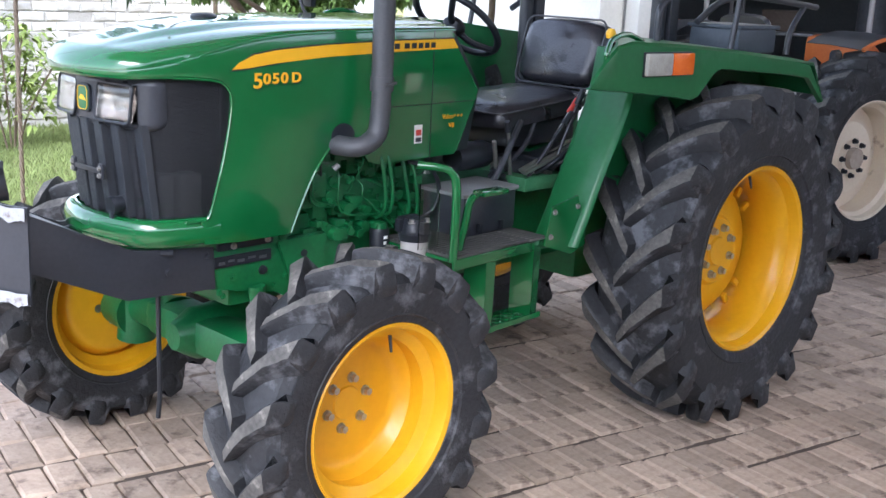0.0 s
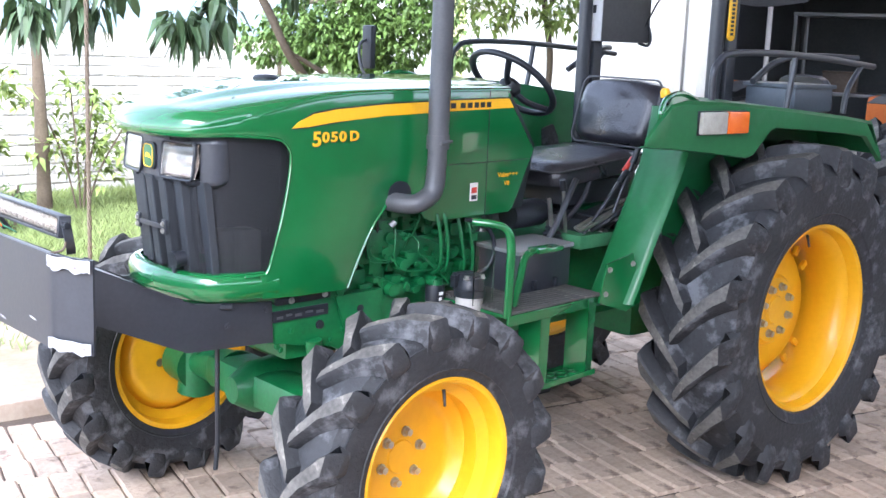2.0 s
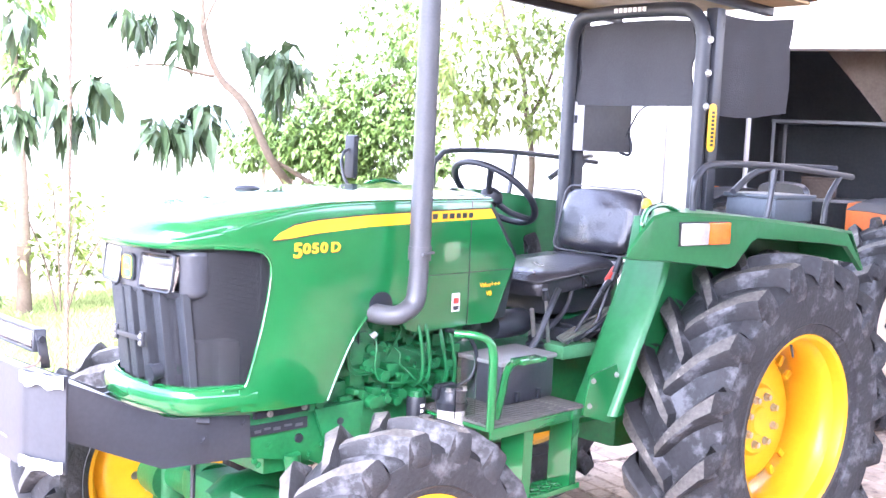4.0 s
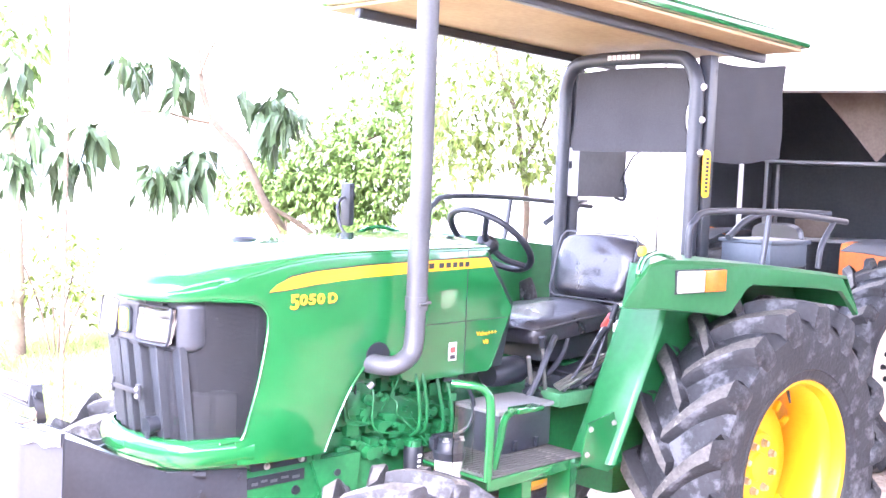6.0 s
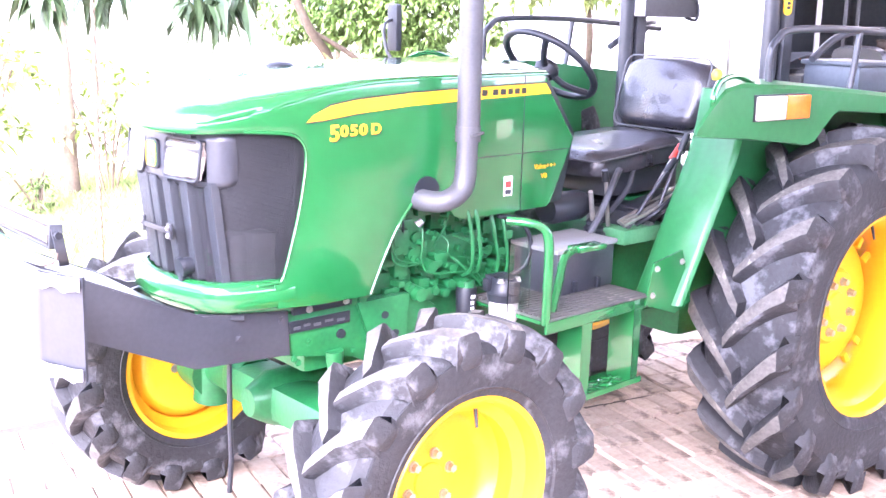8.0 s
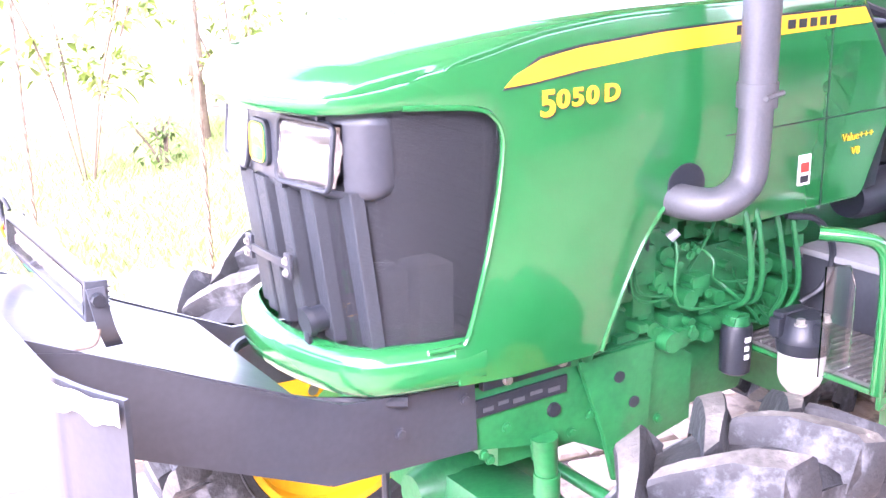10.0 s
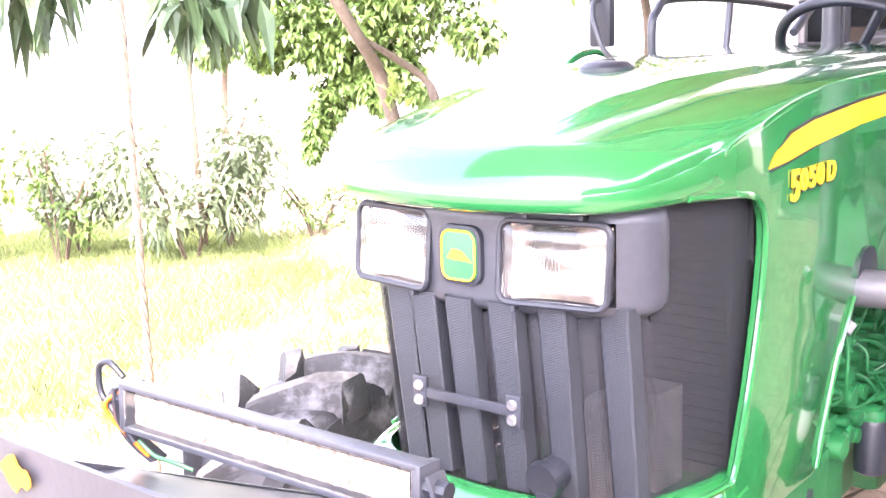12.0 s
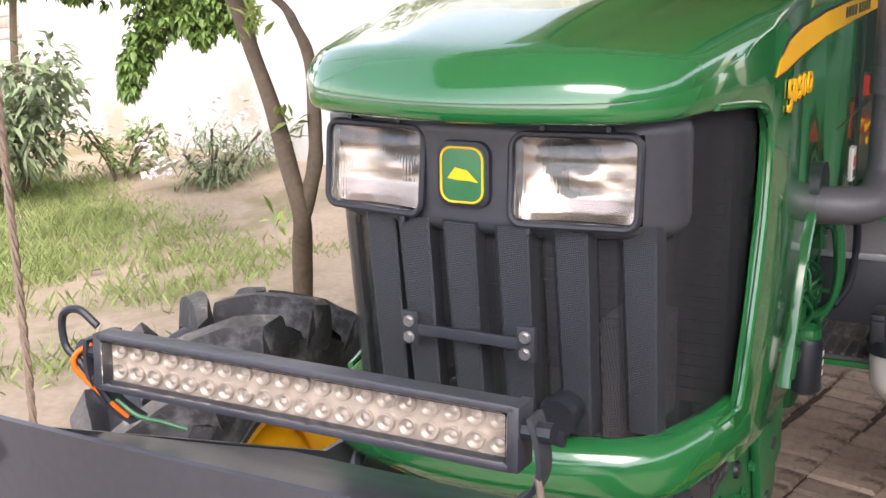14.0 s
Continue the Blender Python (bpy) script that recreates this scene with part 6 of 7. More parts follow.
other_part("transmission", bm, BLACK, None, "dark transmission housing")
bm = boxed((0.7, 0.48, 0.95), (2.3, 1.02, 1.42), 0.06)
other_part("bonnet", bm, ORANGE, None, "orange bonnet")
sc = other_part("seat_cushion", pad(0.22, 0.22, 0.08), LEATHER, None, "black seat")
sc.location = (-0.05, 0.75, 1.12)
sb = other_part("seat_back", pad(0.22, 0.2, 0.08), LEATHER, None, "black backrest")
sb.matrix_local = pose(-0.30, 0.75, 1.36, 0, 80, 0)
for o in (-1, 1):
    bm = bmesh.new()
    rod(bm, (1.9, 0.75 + o * 0.60, 0.42), (1.9, 0.75 + o * 0.70, 0.42), 0.20, seg=24)
    fw = other_part("front_wheel", bm, CREAM, None, "cream front wheel")
    bm = bmesh.new()
    lathe(bm, [(-0.10, 0.22), (-0.12, 0.32), (-0.09, 0.41), (0, 0.42), (0.09, 0.41), (0.12, 0.32), (0.10, 0.22)], 36)
    bmesh.ops.recalc_face_normals(bm, faces=bm.faces)
    tt = other_part("tyre", bm, RUBBER, fw, "black front tyre")
    tt.location = (1.9, 0.75 + o * 0.65, 0.42)
bm = bmesh.new()
box(bm, (1.82, 0.12, 0.36), (1.98, 1.38, 0.48), 0.02)
other_part("front_axle", bm, BLACK, None, "dark front axle")
other.matrix_world = OM


# ---- shop goods ----
def frame_rack(w, d, h, levels, mat, label, at, turn):
    t = thing("shelf_rack", label, "shelf")
    for x in (0, w):
        for y in (0, d):
            bm = boxed((x - 0.015, y - 0.015, 0), (x + 0.015, y + 0.015, h), 0.003)
            part("post", bm, mat, t, "", 20)
    for k in range(levels):
        z = h * (k + 1) / levels
        part("shelf", boxed((-0.02, -0.02, z - 0.03), (w + 0.02, d + 0.02, z), 0.004), mat, t, "", 20)
    t.matrix_world = Matrix.Translation(at) @ Matrix.Rotation(turn, 4, 'Z')
    return t


FA = math.atan2(FD.y, FD.x)
frame_rack(1.5, 0.5, 2.1, 3, GREYSTEEL, "grey steel shelf rack in the dim shop", shop_pt(0.6, 1.4, 0.02), FA)
frame_rack(1.3, 0.5, 1.9, 3, GREYSTEEL, "grey steel shelf rack in the dim shop", shop_pt(2.6, 1.7, 0.02), FA)


def goods(kind, at, s, mat, label, cat):
    bm = bmesh.new()
    if kind == "drum":
        lathe(bm, [(0, 0), (0, s * 0.5), (s * 0.05, s * 0.52), (s * 0.6, s * 0.5), (s * 1.2, s * 0.52), (s * 1.25, s * 0.5), (s * 1.25, s * 0.45), (s * 1.22, 0)], 24, 'Z')
    else:
        box(bm, (-s * 0.5, -s * 0.35, 0), (s * 0.5, s * 0.35, s * 0.6), 0.01)
        box(bm, (-s * 0.52, -s * 0.37, s * 0.55), (s * 0.52, s * 0.37, s * 0.63), 0.006)
    ob = part(kind, bm, mat, None, "", 30)
    ob.matrix_world = Matrix.Translation(at) @ Matrix.Rotation(FA + 0.1, 4, 'Z')
    return tagged(ob, label, cat)


for u, v, lv, q, kind, mat, label in ((0.85, 1.62, 0.72, 0.30, "drum", SHADEBOX, "pail on the shelf, shop shade painted in as dark grey"), (1.35, 1.62, 0.72, 0.34, "crate", SHADEBOX, "carton on the shelf, shop shade painted in as dark grey"), (1.0, 1.62, 1.42, 0.30, "crate", TARP, "brown carton on the shelf"), (1.8, 1.62, 1.42, 0.26, "drum", SHADEBOX, "pail on the shelf, shop shade painted in as dark grey"), (2.9, 1.92, 0.65, 0.30, "crate", TARP, "brown carton on the shelf"), (3.4, 1.92, 1.29, 0.30, "drum", BLUE, "blue plastic pail on the shelf"), (3.0, 1.92, 1.92, 0.26, "crate", SHADEBOX, "carton on the shelf, shop shade painted in as dark grey")):
    goods(kind, shop_pt(u, v, lv), q, mat, label, kind)
goods("drum", shop_pt(0.45, 0.5, 0.02), 0.62, BLUE, "blue drum standing inside the shop", "drum")
goods("crate", shop_pt(1.6, 0.6, 0.02), 0.9, REDLENS, "red painted machine case on the floor", "case")
goods("crate", shop_pt(3.6, 0.8, 0.02), 0.8, REDLENS, "red painted machine case on the floor", "case")
# thin steel posts and a tarpaulin in the shop
for u, v in ((0.62, 0.35), (1.9, 0.5), (2.35, 0.3)):
    bm = bmesh.new()
    x, y, _ = shop_pt(u, v)
    rod(bm, (x, y, 0.02), (x, y, 4.6), 0.022, seg=12)
    tagged(part("steel_post", bm, PALESHEET, None, "", 40), "thin grey steel tube post in the shop", "post", "shop posts")
bm = bmesh.new()
rows = []
for i in range(9):
    row = []
    for j in range(9):
        x, y, _ = shop_pt(1.0 + 0.16 * i, 0.75 + 0.05 * math.sin(i * 1.3 + j * 0.6))
        row.append((x, y, 2.95 - (0.10 + 0.75 * (1 - abs(i - 4) / 4)) * j / 8))
    rows.append(row)
loft(bm, rows)
bmesh.ops.recalc_face_normals(bm, faces=bm.faces)
bmesh.ops.solidify(bm, geom=bm.faces[:], thickness=0.006)
tagged(part("tarpaulin", bm, TARP, None, "", 60), "brown tarpaulin slung under the shop ceiling", "tarpaulin")
col = part("shop_column", boxed((-0.125, -0.15, 0), (0.125, 0.15, 4.6), 0.012), PLASTER, None, "", 20)
col.matrix_world = Matrix.Translation((4.93, 1.88, -0.018)) @ Matrix.Rotation(radians(-35), 4, 'Z')
tagged(col, "plain white plastered square column of the shed", "column", "", "structure")


# ---- ropes from the shed edge ----
HERE = []
for x, y, z0, sway in ((-0.12, 1.20, 0.30, 0.0), (-0.60, 1.20, 0.35, 0.0)):
    bm = bmesh.new()
    for ph in (0, 2.1, 4.2):
        pts = []
        for k in range(260):
            z = 3.72 - (3.72 - z0) * k / 259
            a = k * 0.75 + ph
            pts.append((x - sway * (1.7 - min(z, 1.7)) + 0.0048 * math.cos(a), y + 0.0048 * math.sin(a), z))
        tube(bm, pts, 0.005, 5)
    HERE.append(tagged(part("rope", bm, ROPE, None, "", 60), "twisted jute rope hanging from the shed edge", "rope", "hanging ropes"))


# ---- plants ----
def leaf_mesh(bm, at, d, up, l, w, droop=0.25):
    d = Vector(d).normalized()
    side = d.cross(up)
    if side.length < 1e-3:
        side = Vector((1, 0, 0))
    side.normalize()
    n = side.cross(d).normalized()
    p = Vector(at)
    a = p
    m1 = p + d * l * 0.45 - n * 0.0
    tip = p + d * l - Vector((0, 0, 1)) * l * droop
    if l > 0.16 and w > 0.07:
        # broad leaf with a blunt tip
        ring = [bm.verts.new(p + d * l * f - Vector((0, 0, 1)) * l * droop * f * f + side * w * q + n * abs(q) * w * 0.25) for f, q in ((0, 0), (0.25, 0.26), (0.6, 0.5), (0.88, 0.34), (1, 0), (0.88, -0.34), (0.6, -0.5), (0.25, -0.26))]
        mid = bm.verts.new(p + d * l * 0.55 - Vector((0, 0, 1)) * l * droop * 0.3)
        for i in range(8):
            bm.faces.new((mid, ring[i], ring[(i + 1) % 8]))
        return
    lft = m1 + side * w * 0.5 + n * w * 0.12
    rgt = m1 - side * w * 0.5 + n * w * 0.12
    v = [bm.verts.new(q) for q in (a, lft, tip, rgt, m1)]
    bm.faces.new((v[0], v[4], v[1]))
    bm.faces.new((v[1], v[4], v[2]))
    bm.faces.new((v[2], v[4], v[3]))
    bm.faces.new((v[3], v[4], v[0]))


def crown(centres, count, l, w, seed, droop=0.3, bunch=6, hang=0.0):
    """Leaves in sprays round clump centres (x, y, z, radius)."""
    r = random.Random(seed)
    bm = bmesh.new()
    for k in range(count // bunch):
        cx, cy, cz, rad = r.choice(centres)
        while True:
            q = Vector((r.uniform(-1, 1), r.uniform(-1, 1), r.uniform(-1, 1)))
            if 0.25 < q.length < 1:
                break
        c = Vector((cx, cy, cz)) + Vector((q.x * rad, q.y * rad, q.z * rad * 0.8))
        for j in range(bunch):
            d = Vector((r.uniform(-1, 1), r.uniform(-1, 1), r.uniform(-0.7, 0.6) - hang)) + q * 0.4
            leaf_mesh(bm, c + Vector((r.uniform(-1, 1), r.uniform(-1, 1), r.uniform(-1, 1))) * l * 0.3, d, Vector((r.uniform(-0.4, 0.4), r.uniform(-0.4, 0.4), 1)), l * r.uniform(0.6, 1.2), w * r.uniform(0.7, 1.2), droop)
    return bm


def tree(name, label, limbs, radii, centres, count, l, w, seed, leaf, droop=0.3, hang=0.0, bunch=6):
    t = thing(name, label, "tree", limbs[0][0])
    base = Vector(limbs[0][0])
    for i, (pts, r) in enumerate(zip(limbs, radii)):
        bm = bmesh.new()
        tube(bm, [p - base for p in smooth_path(pts, 6)], (lambda f, r=r: r * (1 - 0.6 * f) * (1 + 0.06 * math.sin(f * 37))), 10)
        part("trunk" if i == 0 else "limb", bm, BARK, t, "", 60)
    bm = crown([(x - base.x, y - base.y, z - base.z, q) for x, y, z, q in centres], count, l, w, seed, droop, bunch, hang)
    part("crown", bm, leaf, t, "", 0)
    return t


near_tree = tree("leaning_tree", "leaning young tree with forked brown trunk and drooping dark leaves",
     [[(1.377, 1.583, -0.100), (1.327, 1.523, 0.274), (1.238, 1.452, 0.487), (1.165, 1.395, 0.702), (1.085, 1.334, 0.842), (1.124, 1.399, 0.981), (1.166, 1.482, 1.162), (1.208, 1.581, 1.333), (1.241, 1.663, 1.482), (1.130, 1.660, 1.620), (1.075, 1.811, 1.873), (1.010, 1.955, 2.010), (0.976, 2.035, 2.181), (0.978, 2.108, 2.441), (1.006, 2.227, 3.029)],
      [(1.085, 1.334, 0.842), (1.159, 1.332, 0.978), (1.201, 1.351, 1.082), (1.275, 1.410, 1.292), (1.313, 1.484, 1.398), (1.354, 1.580, 1.478), (1.130, 1.660, 1.620)],
      [(0.989, 1.975, 2.015), (0.904, 2.055, 2.032), (0.809, 2.145, 2.061), (0.680, 2.260, 2.047), (0.550, 2.369, 1.982)], [(0.960, 2.034, 2.265), (1.000, 2.013, 2.382), (1.080, 1.963, 2.558)]],
     [0.036, 0.027, 0.010, 0.010],
     [(1.19, 1.74, 2.16, 0.12), (1.23, 1.70, 2.08, 0.10), (1.03, 1.89, 2.17, 0.10), (0.78, 2.05, 1.76, 0.07), (0.82, 2.01, 1.74, 0.05), (0.94, 1.93, 1.85, 0.08), (0.77, 2.14, 2.31, 0.11), (0.67, 2.24, 2.34, 0.10), (0.54, 2.31, 1.94, 0.06), (0.42, 2.38, 1.80, 0.07), (0.24, 2.62, 2.30, 0.09), (0.20, 2.58, 1.78, 0.05), (0.32, 2.51, 1.97, 0.05), (0.81, 2.09, 2.18, 0.07)],
     420, 0.15, 0.064, 3, BIGLEAF, 0.5, 0.9, 7)
for k, c in enumerate([(-0.22, -0.04, 1.47, 0.03), (-0.20, -0.05, 1.52, 0.03), (-0.20, -0.03, 1.55, 0.03), (-0.22, -0.17, 1.22, 0.03), (-0.23, -0.17, 1.19, 0.03), (-0.29, -0.17, 0.94, 0.03)]):
    part("sprig", crown([c], 12, 0.075, 0.020, 6 + k, 0.1, 6, -0.7), LIMELEAF, near_tree, "fresh lime-green shoots", 0)
slim_tree = tree("slender_tree", "slender young tree with yellow-green leaves before the white wall",
     [[(2.95, 1.66, -0.1), (2.95, 1.66, 0.8), (2.95, 1.58, 1.53), (2.94, 1.63, 1.87), (2.93, 1.68, 2.17), (2.86, 1.77, 2.44), (2.82, 1.85, 2.77)], [(2.94, 1.63, 1.87), (3.01, 1.58, 2.04), (3.08, 1.55, 2.25), (3.11, 1.54, 2.45)]],
     [0.026, 0.014],
     [(2.45, 1.73, 2.40, 0.35), (2.60, 1.61, 2.50, 0.35), (2.72, 1.48, 2.32, 0.30), (2.54, 1.62, 2.18, 0.30), (2.78, 1.39, 2.09, 0.25), (2.66, 1.49, 1.99, 0.22), (2.39, 1.74, 2.10, 0.25), (2.48, 1.63, 1.88, 0.18), (2.85, 1.37, 2.36, 0.22), (2.80, 1.35, 1.87, 0.15)],
     2300, 0.075, 0.027, 8, LIMELEAF, 0.35, 0.1)
bushy_tree = tree("leafy_tree", "bushy green garden tree with two thin stems and hanging twigs",
     [[(4.18, 5.95, -0.1), (4.18, 5.95, 0.6), (4.15, 5.85, 1.4), (3.47, 4.94, 1.91), (3.19, 4.16, 1.94), (3.02, 3.41, 1.99),  (3.22, 3.12, 2.15)],
      [(4.05, 6.10, -0.1), (4.02, 6.10, 0.8), (3.95, 6.0, 1.6), (3.29, 4.79, 2.25), (3.00, 4.05, 2.30)],
      [(3.19, 4.16, 1.94), (2.92, 3.66, 1.69), (2.88, 3.41, 1.46), (2.80, 3.42, 1.21), (2.73, 3.47, 1.04)]], [0.034, 0.028, 0.010],
     [(2.70, 3.49, 1.00, 0.03), (2.73, 3.49, 1.07, 0.05), (2.75, 3.48, 1.14, 0.07), (2.79, 3.45, 1.22, 0.09), (2.83, 3.41, 1.31, 0.13), (2.89, 3.35, 1.39, 0.13), (2.94, 3.23, 1.36, 0.12), (3.02, 3.11, 1.40, 0.14), (3.04, 3.01, 1.30, 0.05), (2.94, 3.19, 1.26, 0.05), (2.96, 3.32, 1.60, 0.30), (2.83, 3.57, 1.60, 0.26), (2.70, 3.77, 1.52, 0.10), (3.11, 3.07, 1.65, 0.30), (2.63, 3.95, 1.61, 0.20), (2.56, 4.11, 1.67, 0.25), (2.75, 3.85, 1.86, 0.35), (3.04, 3.35, 1.93, 0.42), (3.22, 2.97, 1.87, 0.32), (2.95, 3.63, 2.13, 0.42), (3.25, 2.76, 1.59, 0.14), (3.22, 3.12, 2.15, 0.40)],
     9500, 0.054, 0.031, 9, LEAF, 0.35, 0.3)
part("crown", crown([(-1.61, -2.24, 1.82, 0.28), (-1.43, -2.38, 2.03, 0.34), (-1.25, -2.57, 1.82, 0.30), (-1.06, -2.70, 2.13, 0.36), (-0.95, -2.83, 1.88, 0.30), (-0.88, -2.84, 2.39, 0.36), (-1.32, -2.53, 1.64, 0.20), (-1.14, -2.70, 1.61, 0.20), (-0.99, -2.70, 2.62, 0.36), (-1.49, -2.36, 1.75, 0.24), (-1.16, -2.64, 1.93, 0.30)],
     8800, 0.056, 0.032, 19, 0.35, 6, 0.3), LEAF, bushy_tree, "", 0)
HERE += [near_tree, slim_tree, bushy_tree]
tree("papaya_tree", "thin upright tree with a small tuft of leaves",
     [[(1.45, 7.34, -0.1), (1.43, 7.34, 0.8), (1.40, 7.34, 1.5), (1.34, 7.34, 2.2), (1.32, 7.34, 2.7)]], [0.072],
     [(1.32, 7.34, 2.75, 0.32), (1.33, 7.34, 2.35, 0.16), (1.30, 7.24, 3.0, 0.4)], 420, 0.16, 0.06, 21, LEAF, 0.4, 0.3)



def bush(x, y, h, rad, count, l, w, seed, leaf, label, stems=5, cat="bush"):
    r = random.Random(seed)
    t = thing("bush", label, cat, (x, y, -0.06), "garden bushes")
    bm = bmesh.new()
    cs = []
    for k in range(stems):
        a = r.uniform(0, 6.28)
        q = (rad * 0.8 * math.cos(a), rad * 0.8 * math.sin(a), h * r.uniform(0.6, 1.0))
        tube(bm, smooth_path([(0.03 * math.cos(a), 0.03 * math.sin(a), 0), (q[0] * 0.4, q[1] * 0.4, q[2] * 0.5), q], 4), 0.010, 5)
        cs.append((q[0], q[1], q[2] * 0.9, rad * 0.45))
        cs.append((q[0] * 0.6, q[1] * 0.6, q[2] * 0.55, rad * 0.45))
    part("stem", bm, BARK, t, "", 60)
    part("foliage", crown(cs, count, l, w, seed, 0.25, 5), leaf, t, "", 0)
    return t


bush(1.75, 7.2, 1.35, 0.55, 700, 0.13, 0.05, 31, LIMELEAF, "loose leafy shrub with pale new leaves")
bush(0.3, 6.2, 1.85, 0.62, 520, 0.155, 0.065, 32, LIMELEAF, "loose leafy shrub with pale new leaves")
bush(2.5, 7.0, 1.0, 0.35, 300, 0.10, 0.04, 33, LEAF, "small upright green garden shrub")
HERE.append(bush(3.66, 5.80, 1.15, 0.60, 2000, 0.15, 0.042, 34, GREYLEAF, "dense grey-green shrub on sandy soil"))
HERE.append(bush(3.35, 6.7, 0.95, 0.5, 1300, 0.11, 0.032, 35, GREYLEAF, "dense grey-green shrub on sandy soil"))
fb = bush(4.80, 4.72, 0.60, 0.46, 850, 0.15, 0.016, 37, GREYLEAF, "low flowering shrub with pale blossoms and strap leaves")
part("blossom", crown([(0.0, -0.1, 0.5, 0.34), (-0.3, 0.15, 0.40, 0.26)], 200, 0.055, 0.05, 5, 0.1, 3), PETAL, fb, "pale pink blossom", 0)
HERE.append(fb)
HERE.append(bush(4.75, 5.55, 0.5, 0.35, 500, 0.09, 0.03, 36, LEAF, "low green shrub by the wall"))
bush(0.9, 6.4, 0.45, 0.3, 160, 0.12, 0.03, 39, LEAF, "small weedy plant on sandy soil")

# grass blades, denser in patches
gr = random.Random(77)
bm = bmesh.new()
made = 0
verts, faces = [], []
while made < 150000:
    x, y = gr.uniform(-3, 8), gr.uniform(2.3, 9.5)
    if y < kerb_y(x) + 0.35:
        continue
    d = noise.noise((x * 0.8, y * 0.8, 4.0)) + 0.35 * noise.noise((x * 3, y * 3, 1.0))
    if d + min((y - 3.30) * 0.5, 0.62) < gr.uniform(0.0, 0.75):
        continue
    h = gr.uniform(0.03, 0.12)
    a = gr.uniform(0, 6.28)
    lean = gr.uniform(0.02, 0.09)
    b = gr.uniform(0, 6.28)
    wx, wy = 0.0042 * math.cos(b), 0.0042 * math.sin(b)
    i = len(verts)
    verts += [(x - wx, y - wy, -0.06), (x + wx, y + wy, -0.06), (x + lean * math.cos(a) * 0.5, y + lean * math.sin(a) * 0.5, -0.05 + h * 0.65), (x + lean * math.cos(a), y + lean * math.sin(a), -0.05 + h)]
    faces += [(i, i + 1, i + 2), (i + 2, i + 1, i + 3)]
    made += 1
me = bpy.data.meshes.new("grass")
me.from_pydata(verts, [], faces)
me.materials.append(GRASS)
grass = new("grass", me)
bm.free()
tagged(grass, "sparse tufts of fresh green grass on sandy soil", "grass", "", "stuff")
lr = random.Random(8)
bm = bmesh.new()
for k in range(70):
    leaf_mesh(bm, (lr.uniform(-2, 4), lr.uniform(2.9, 7), -0.03), (lr.uniform(-1, 1), lr.uniform(-1, 1), 0.1), Vector((0, 0, 1)), 0.10, 0.04, 0.0)
tagged(part("fallen_leaves", bm, BARK, None, "", 0), "dry brown leaves scattered on the soil", "leaves", "", "stuff")

# woods far beyond the boundary wall, haze painted into their pale colour
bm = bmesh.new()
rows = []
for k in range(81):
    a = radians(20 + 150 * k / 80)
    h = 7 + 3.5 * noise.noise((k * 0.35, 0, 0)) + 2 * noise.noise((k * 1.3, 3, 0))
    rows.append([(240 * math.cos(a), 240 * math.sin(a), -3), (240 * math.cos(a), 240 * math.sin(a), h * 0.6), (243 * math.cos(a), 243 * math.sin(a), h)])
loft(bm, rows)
tagged(part("backdrop", bm, HAZEWOOD, None, "", 60), "distant belt of trees, haze painted in as pale blue-grey", "woods", "", "structure")


# ---- bricks of the wall and pavers, shared meshes ----
def brick_mesh(name, lx, ly, lz, seed, mat, bev, wob=0.03):
    r = random.Random(seed)
    bm = bmesh.new()
    vs = bmesh.ops.create_cube(bm, size=1, matrix=Matrix.Diagonal((lx, ly, lz, 1)))["verts"]
    top = [e for e in bm.edges if all(v.co.z > 0 for v in e.verts)] if bev > 0 else [e for e in bm.edges if all(v.co.y < 0 for v in e.verts)]
    bmesh.ops.bevel(bm, geom=top, offset=abs(bev), segments=1, affect='EDGES')
    for v in bm.verts:
        v.co += Vector((r.uniform(-1, 1) * lx * wob, r.uniform(-1, 1) * ly * wob, r.uniform(-1, 1) * lz * wob * 1.6))
    me = bpy.data.meshes.new(name)
    bm.to_mesh(me)
    bm.free()
    me.materials.append(mat)
    return me


def join_meshes(name, items, mat, parent, label):
    """Pieces too many to stand alone, as one mesh."""
    V, F = [], []
    for me, m in items:
        i = len(V)
        V += [tuple(m @ v.co) for v in me.vertices]
        F += [tuple(i + k for k in p.vertices) for p in me.polygons]
    me = bpy.data.meshes.new(name)
    me.from_pydata(V, [], F)
    me.materials.append(mat)
    ob = new(name, me)
    ob.parent = parent
    return tagged(ob, label, "", "", "stuff")


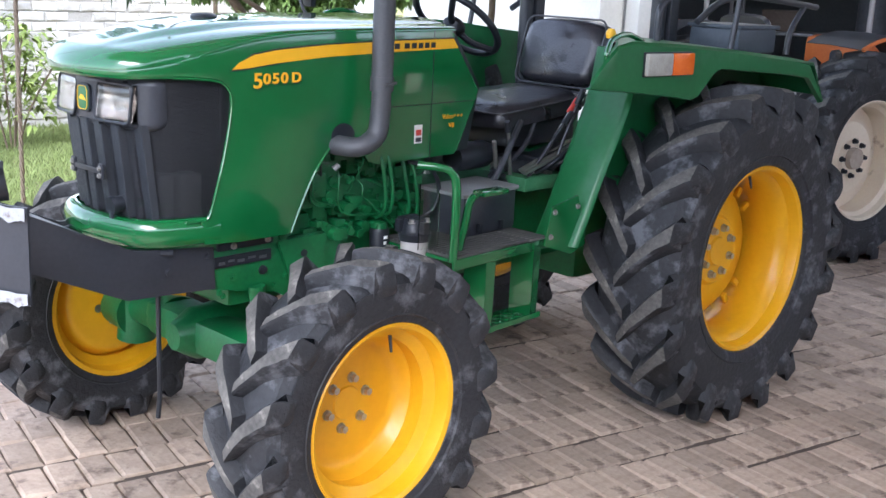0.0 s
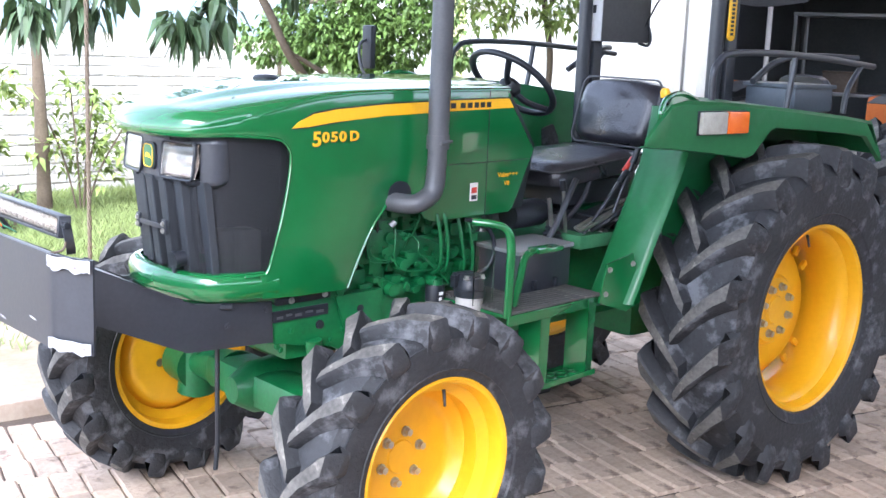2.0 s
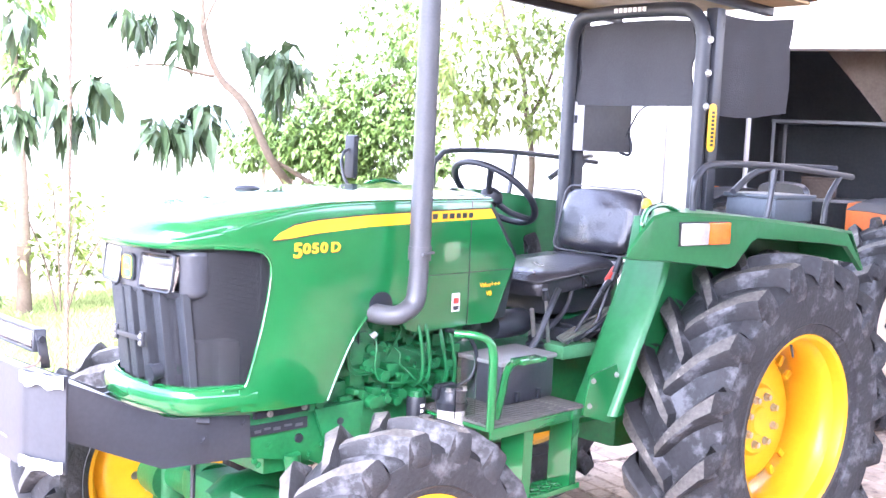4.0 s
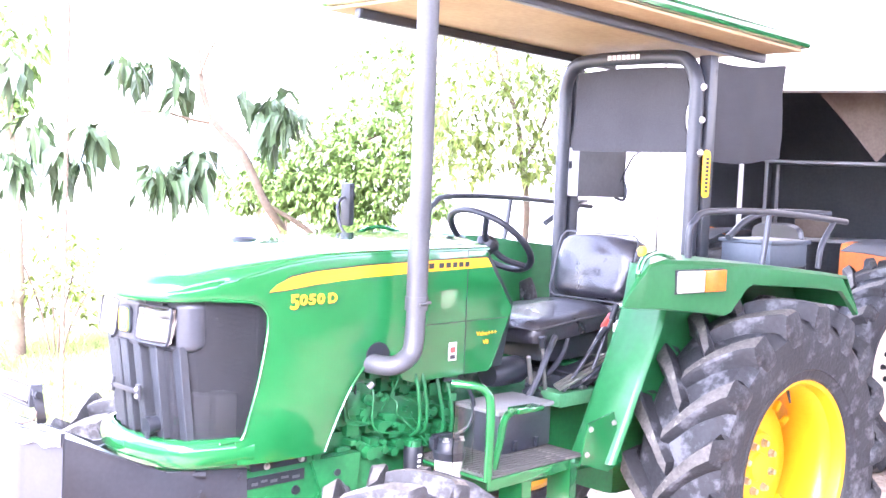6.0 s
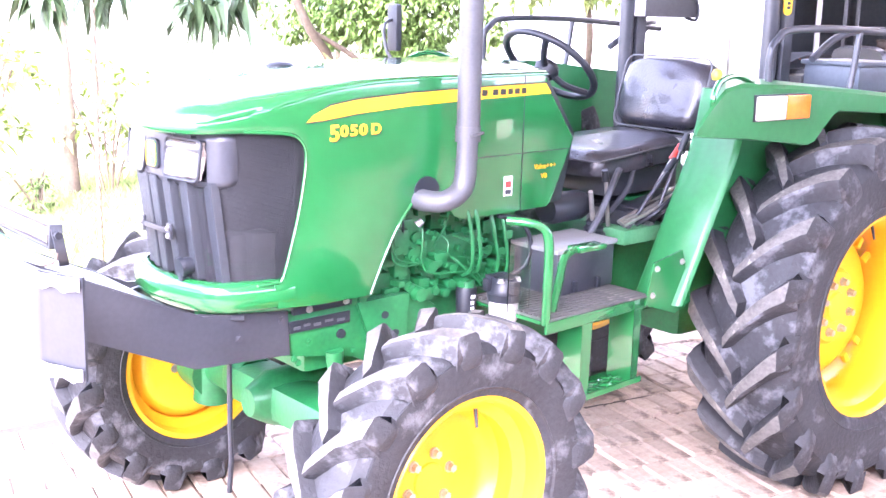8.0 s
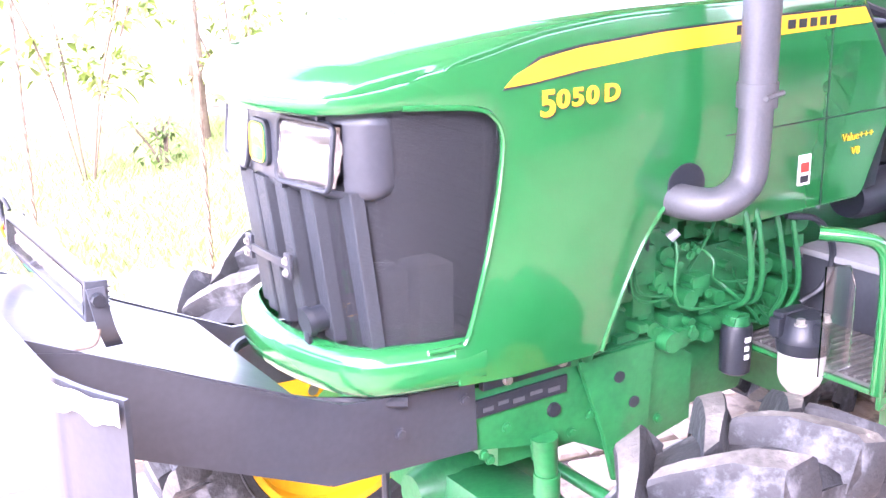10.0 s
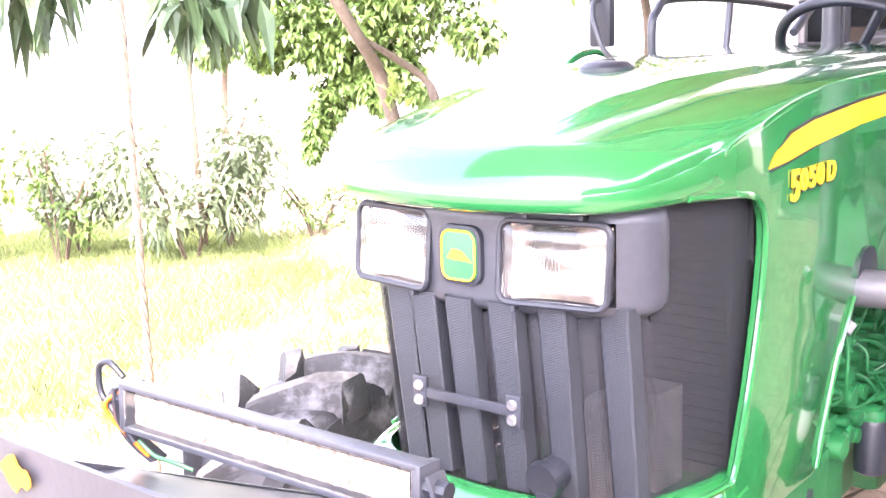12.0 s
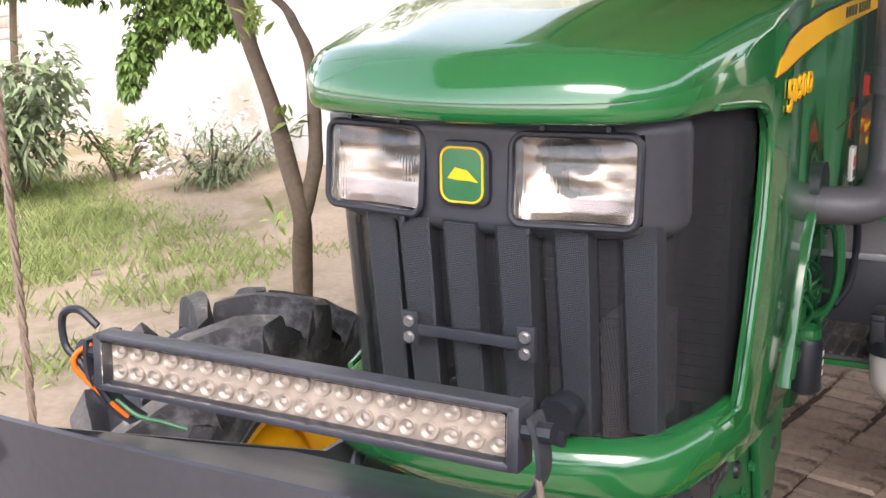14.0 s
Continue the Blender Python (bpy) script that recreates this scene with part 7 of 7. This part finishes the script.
pv = [brick_mesh("paver", 0.111, 0.222, 0.05, 100 + k, PAVER, 0.009) for k in range(8)]
pr = random.Random(4)
near, rest = [], []
RA = radians(-7)
for j in range(-36, 22):
    off = pr.uniform(0, 0.11)
    for i in range(-84, 84):
        u, v = i * 0.1165 + off, j * 0.2285
        x = u * math.cos(RA) - v * math.sin(RA)
        y = u * math.sin(RA) + v * math.cos(RA) + 0.02 * math.sin(u * 1.7 + j) + 0.008 * math.sin(u * 6 + j * 2)
        if y > kerb_y(x) - 0.17 or x < -8.6 or x > 8.6 or y < -7.0:
            continue
        m = Matrix.Translation((x, y, -0.029 + pr.uniform(-0.004, 0.003))) @ Euler((pr.uniform(-0.014, 0.014), pr.uniform(-0.014, 0.014), RA + pr.uniform(-0.03, 0.03))).to_matrix().to_4x4()
        inside = 0.75 < x < 2.75 and -1.75 < y < 0.45
        (near if inside and len(near) < 300 else rest).append((pr.choice(pv), m))
for me, m in near:
    o = new("paver", me)
    o.parent = pavement
    o.matrix_local = m
join_meshes("paver_field", rest, PAVER, pavement, "worn brown brick pavers")

wb = [brick_mesh("brick", 0.25, 0.06, 0.088, 200 + k, LIMEBRICK, -0.012, 0.055) for k in range(8)]
dW = Vector((WQ[0] - WP[0], WQ[1] - WP[1], 0))
near, rest = [], []
for j in range(15):
    for i in range(int(dW.length / 0.262)):
        x = i * 0.262 + (0.131 if j % 2 else 0) + pr.uniform(-0.006, 0.006)
        if pr.random() < 0.015:
            continue
        m = Matrix.Translation((x, -0.085 + pr.uniform(-0.006, 0.006), 0.03 + j * 0.0995)) @ Euler((0, pr.uniform(-0.015, 0.015), pr.uniform(-0.02, 0.02))).to_matrix().to_4x4()
        inside = 14.2 < x < 19.5 and j >= 1
        (near if inside and len(near) < 300 else rest).append((pr.choice(wb), m))
for me, m in near:
    o = new("brick", me)
    o.parent = wall_north
    o.matrix_local = m
join_meshes("brick_field", rest, LIMEBRICK, wall_north, "lime-washed bricks")

# ---- the yard lies turned against the tractor ----
YARD = Matrix.Translation((-0.0105, -0.0148, 0)) @ Matrix.Rotation(radians(-5.28), 4, 'Z') @ Matrix.Diagonal((0.97, 0.97, 0.97, 1))
for o in list(scene.objects):
    if not o.parent and o not in (tractor, cam, sun, other, wall_north, wall_east, yellow_panel, col, *HERE):
        o.matrix_basis = YARD @ o.matrix_basis
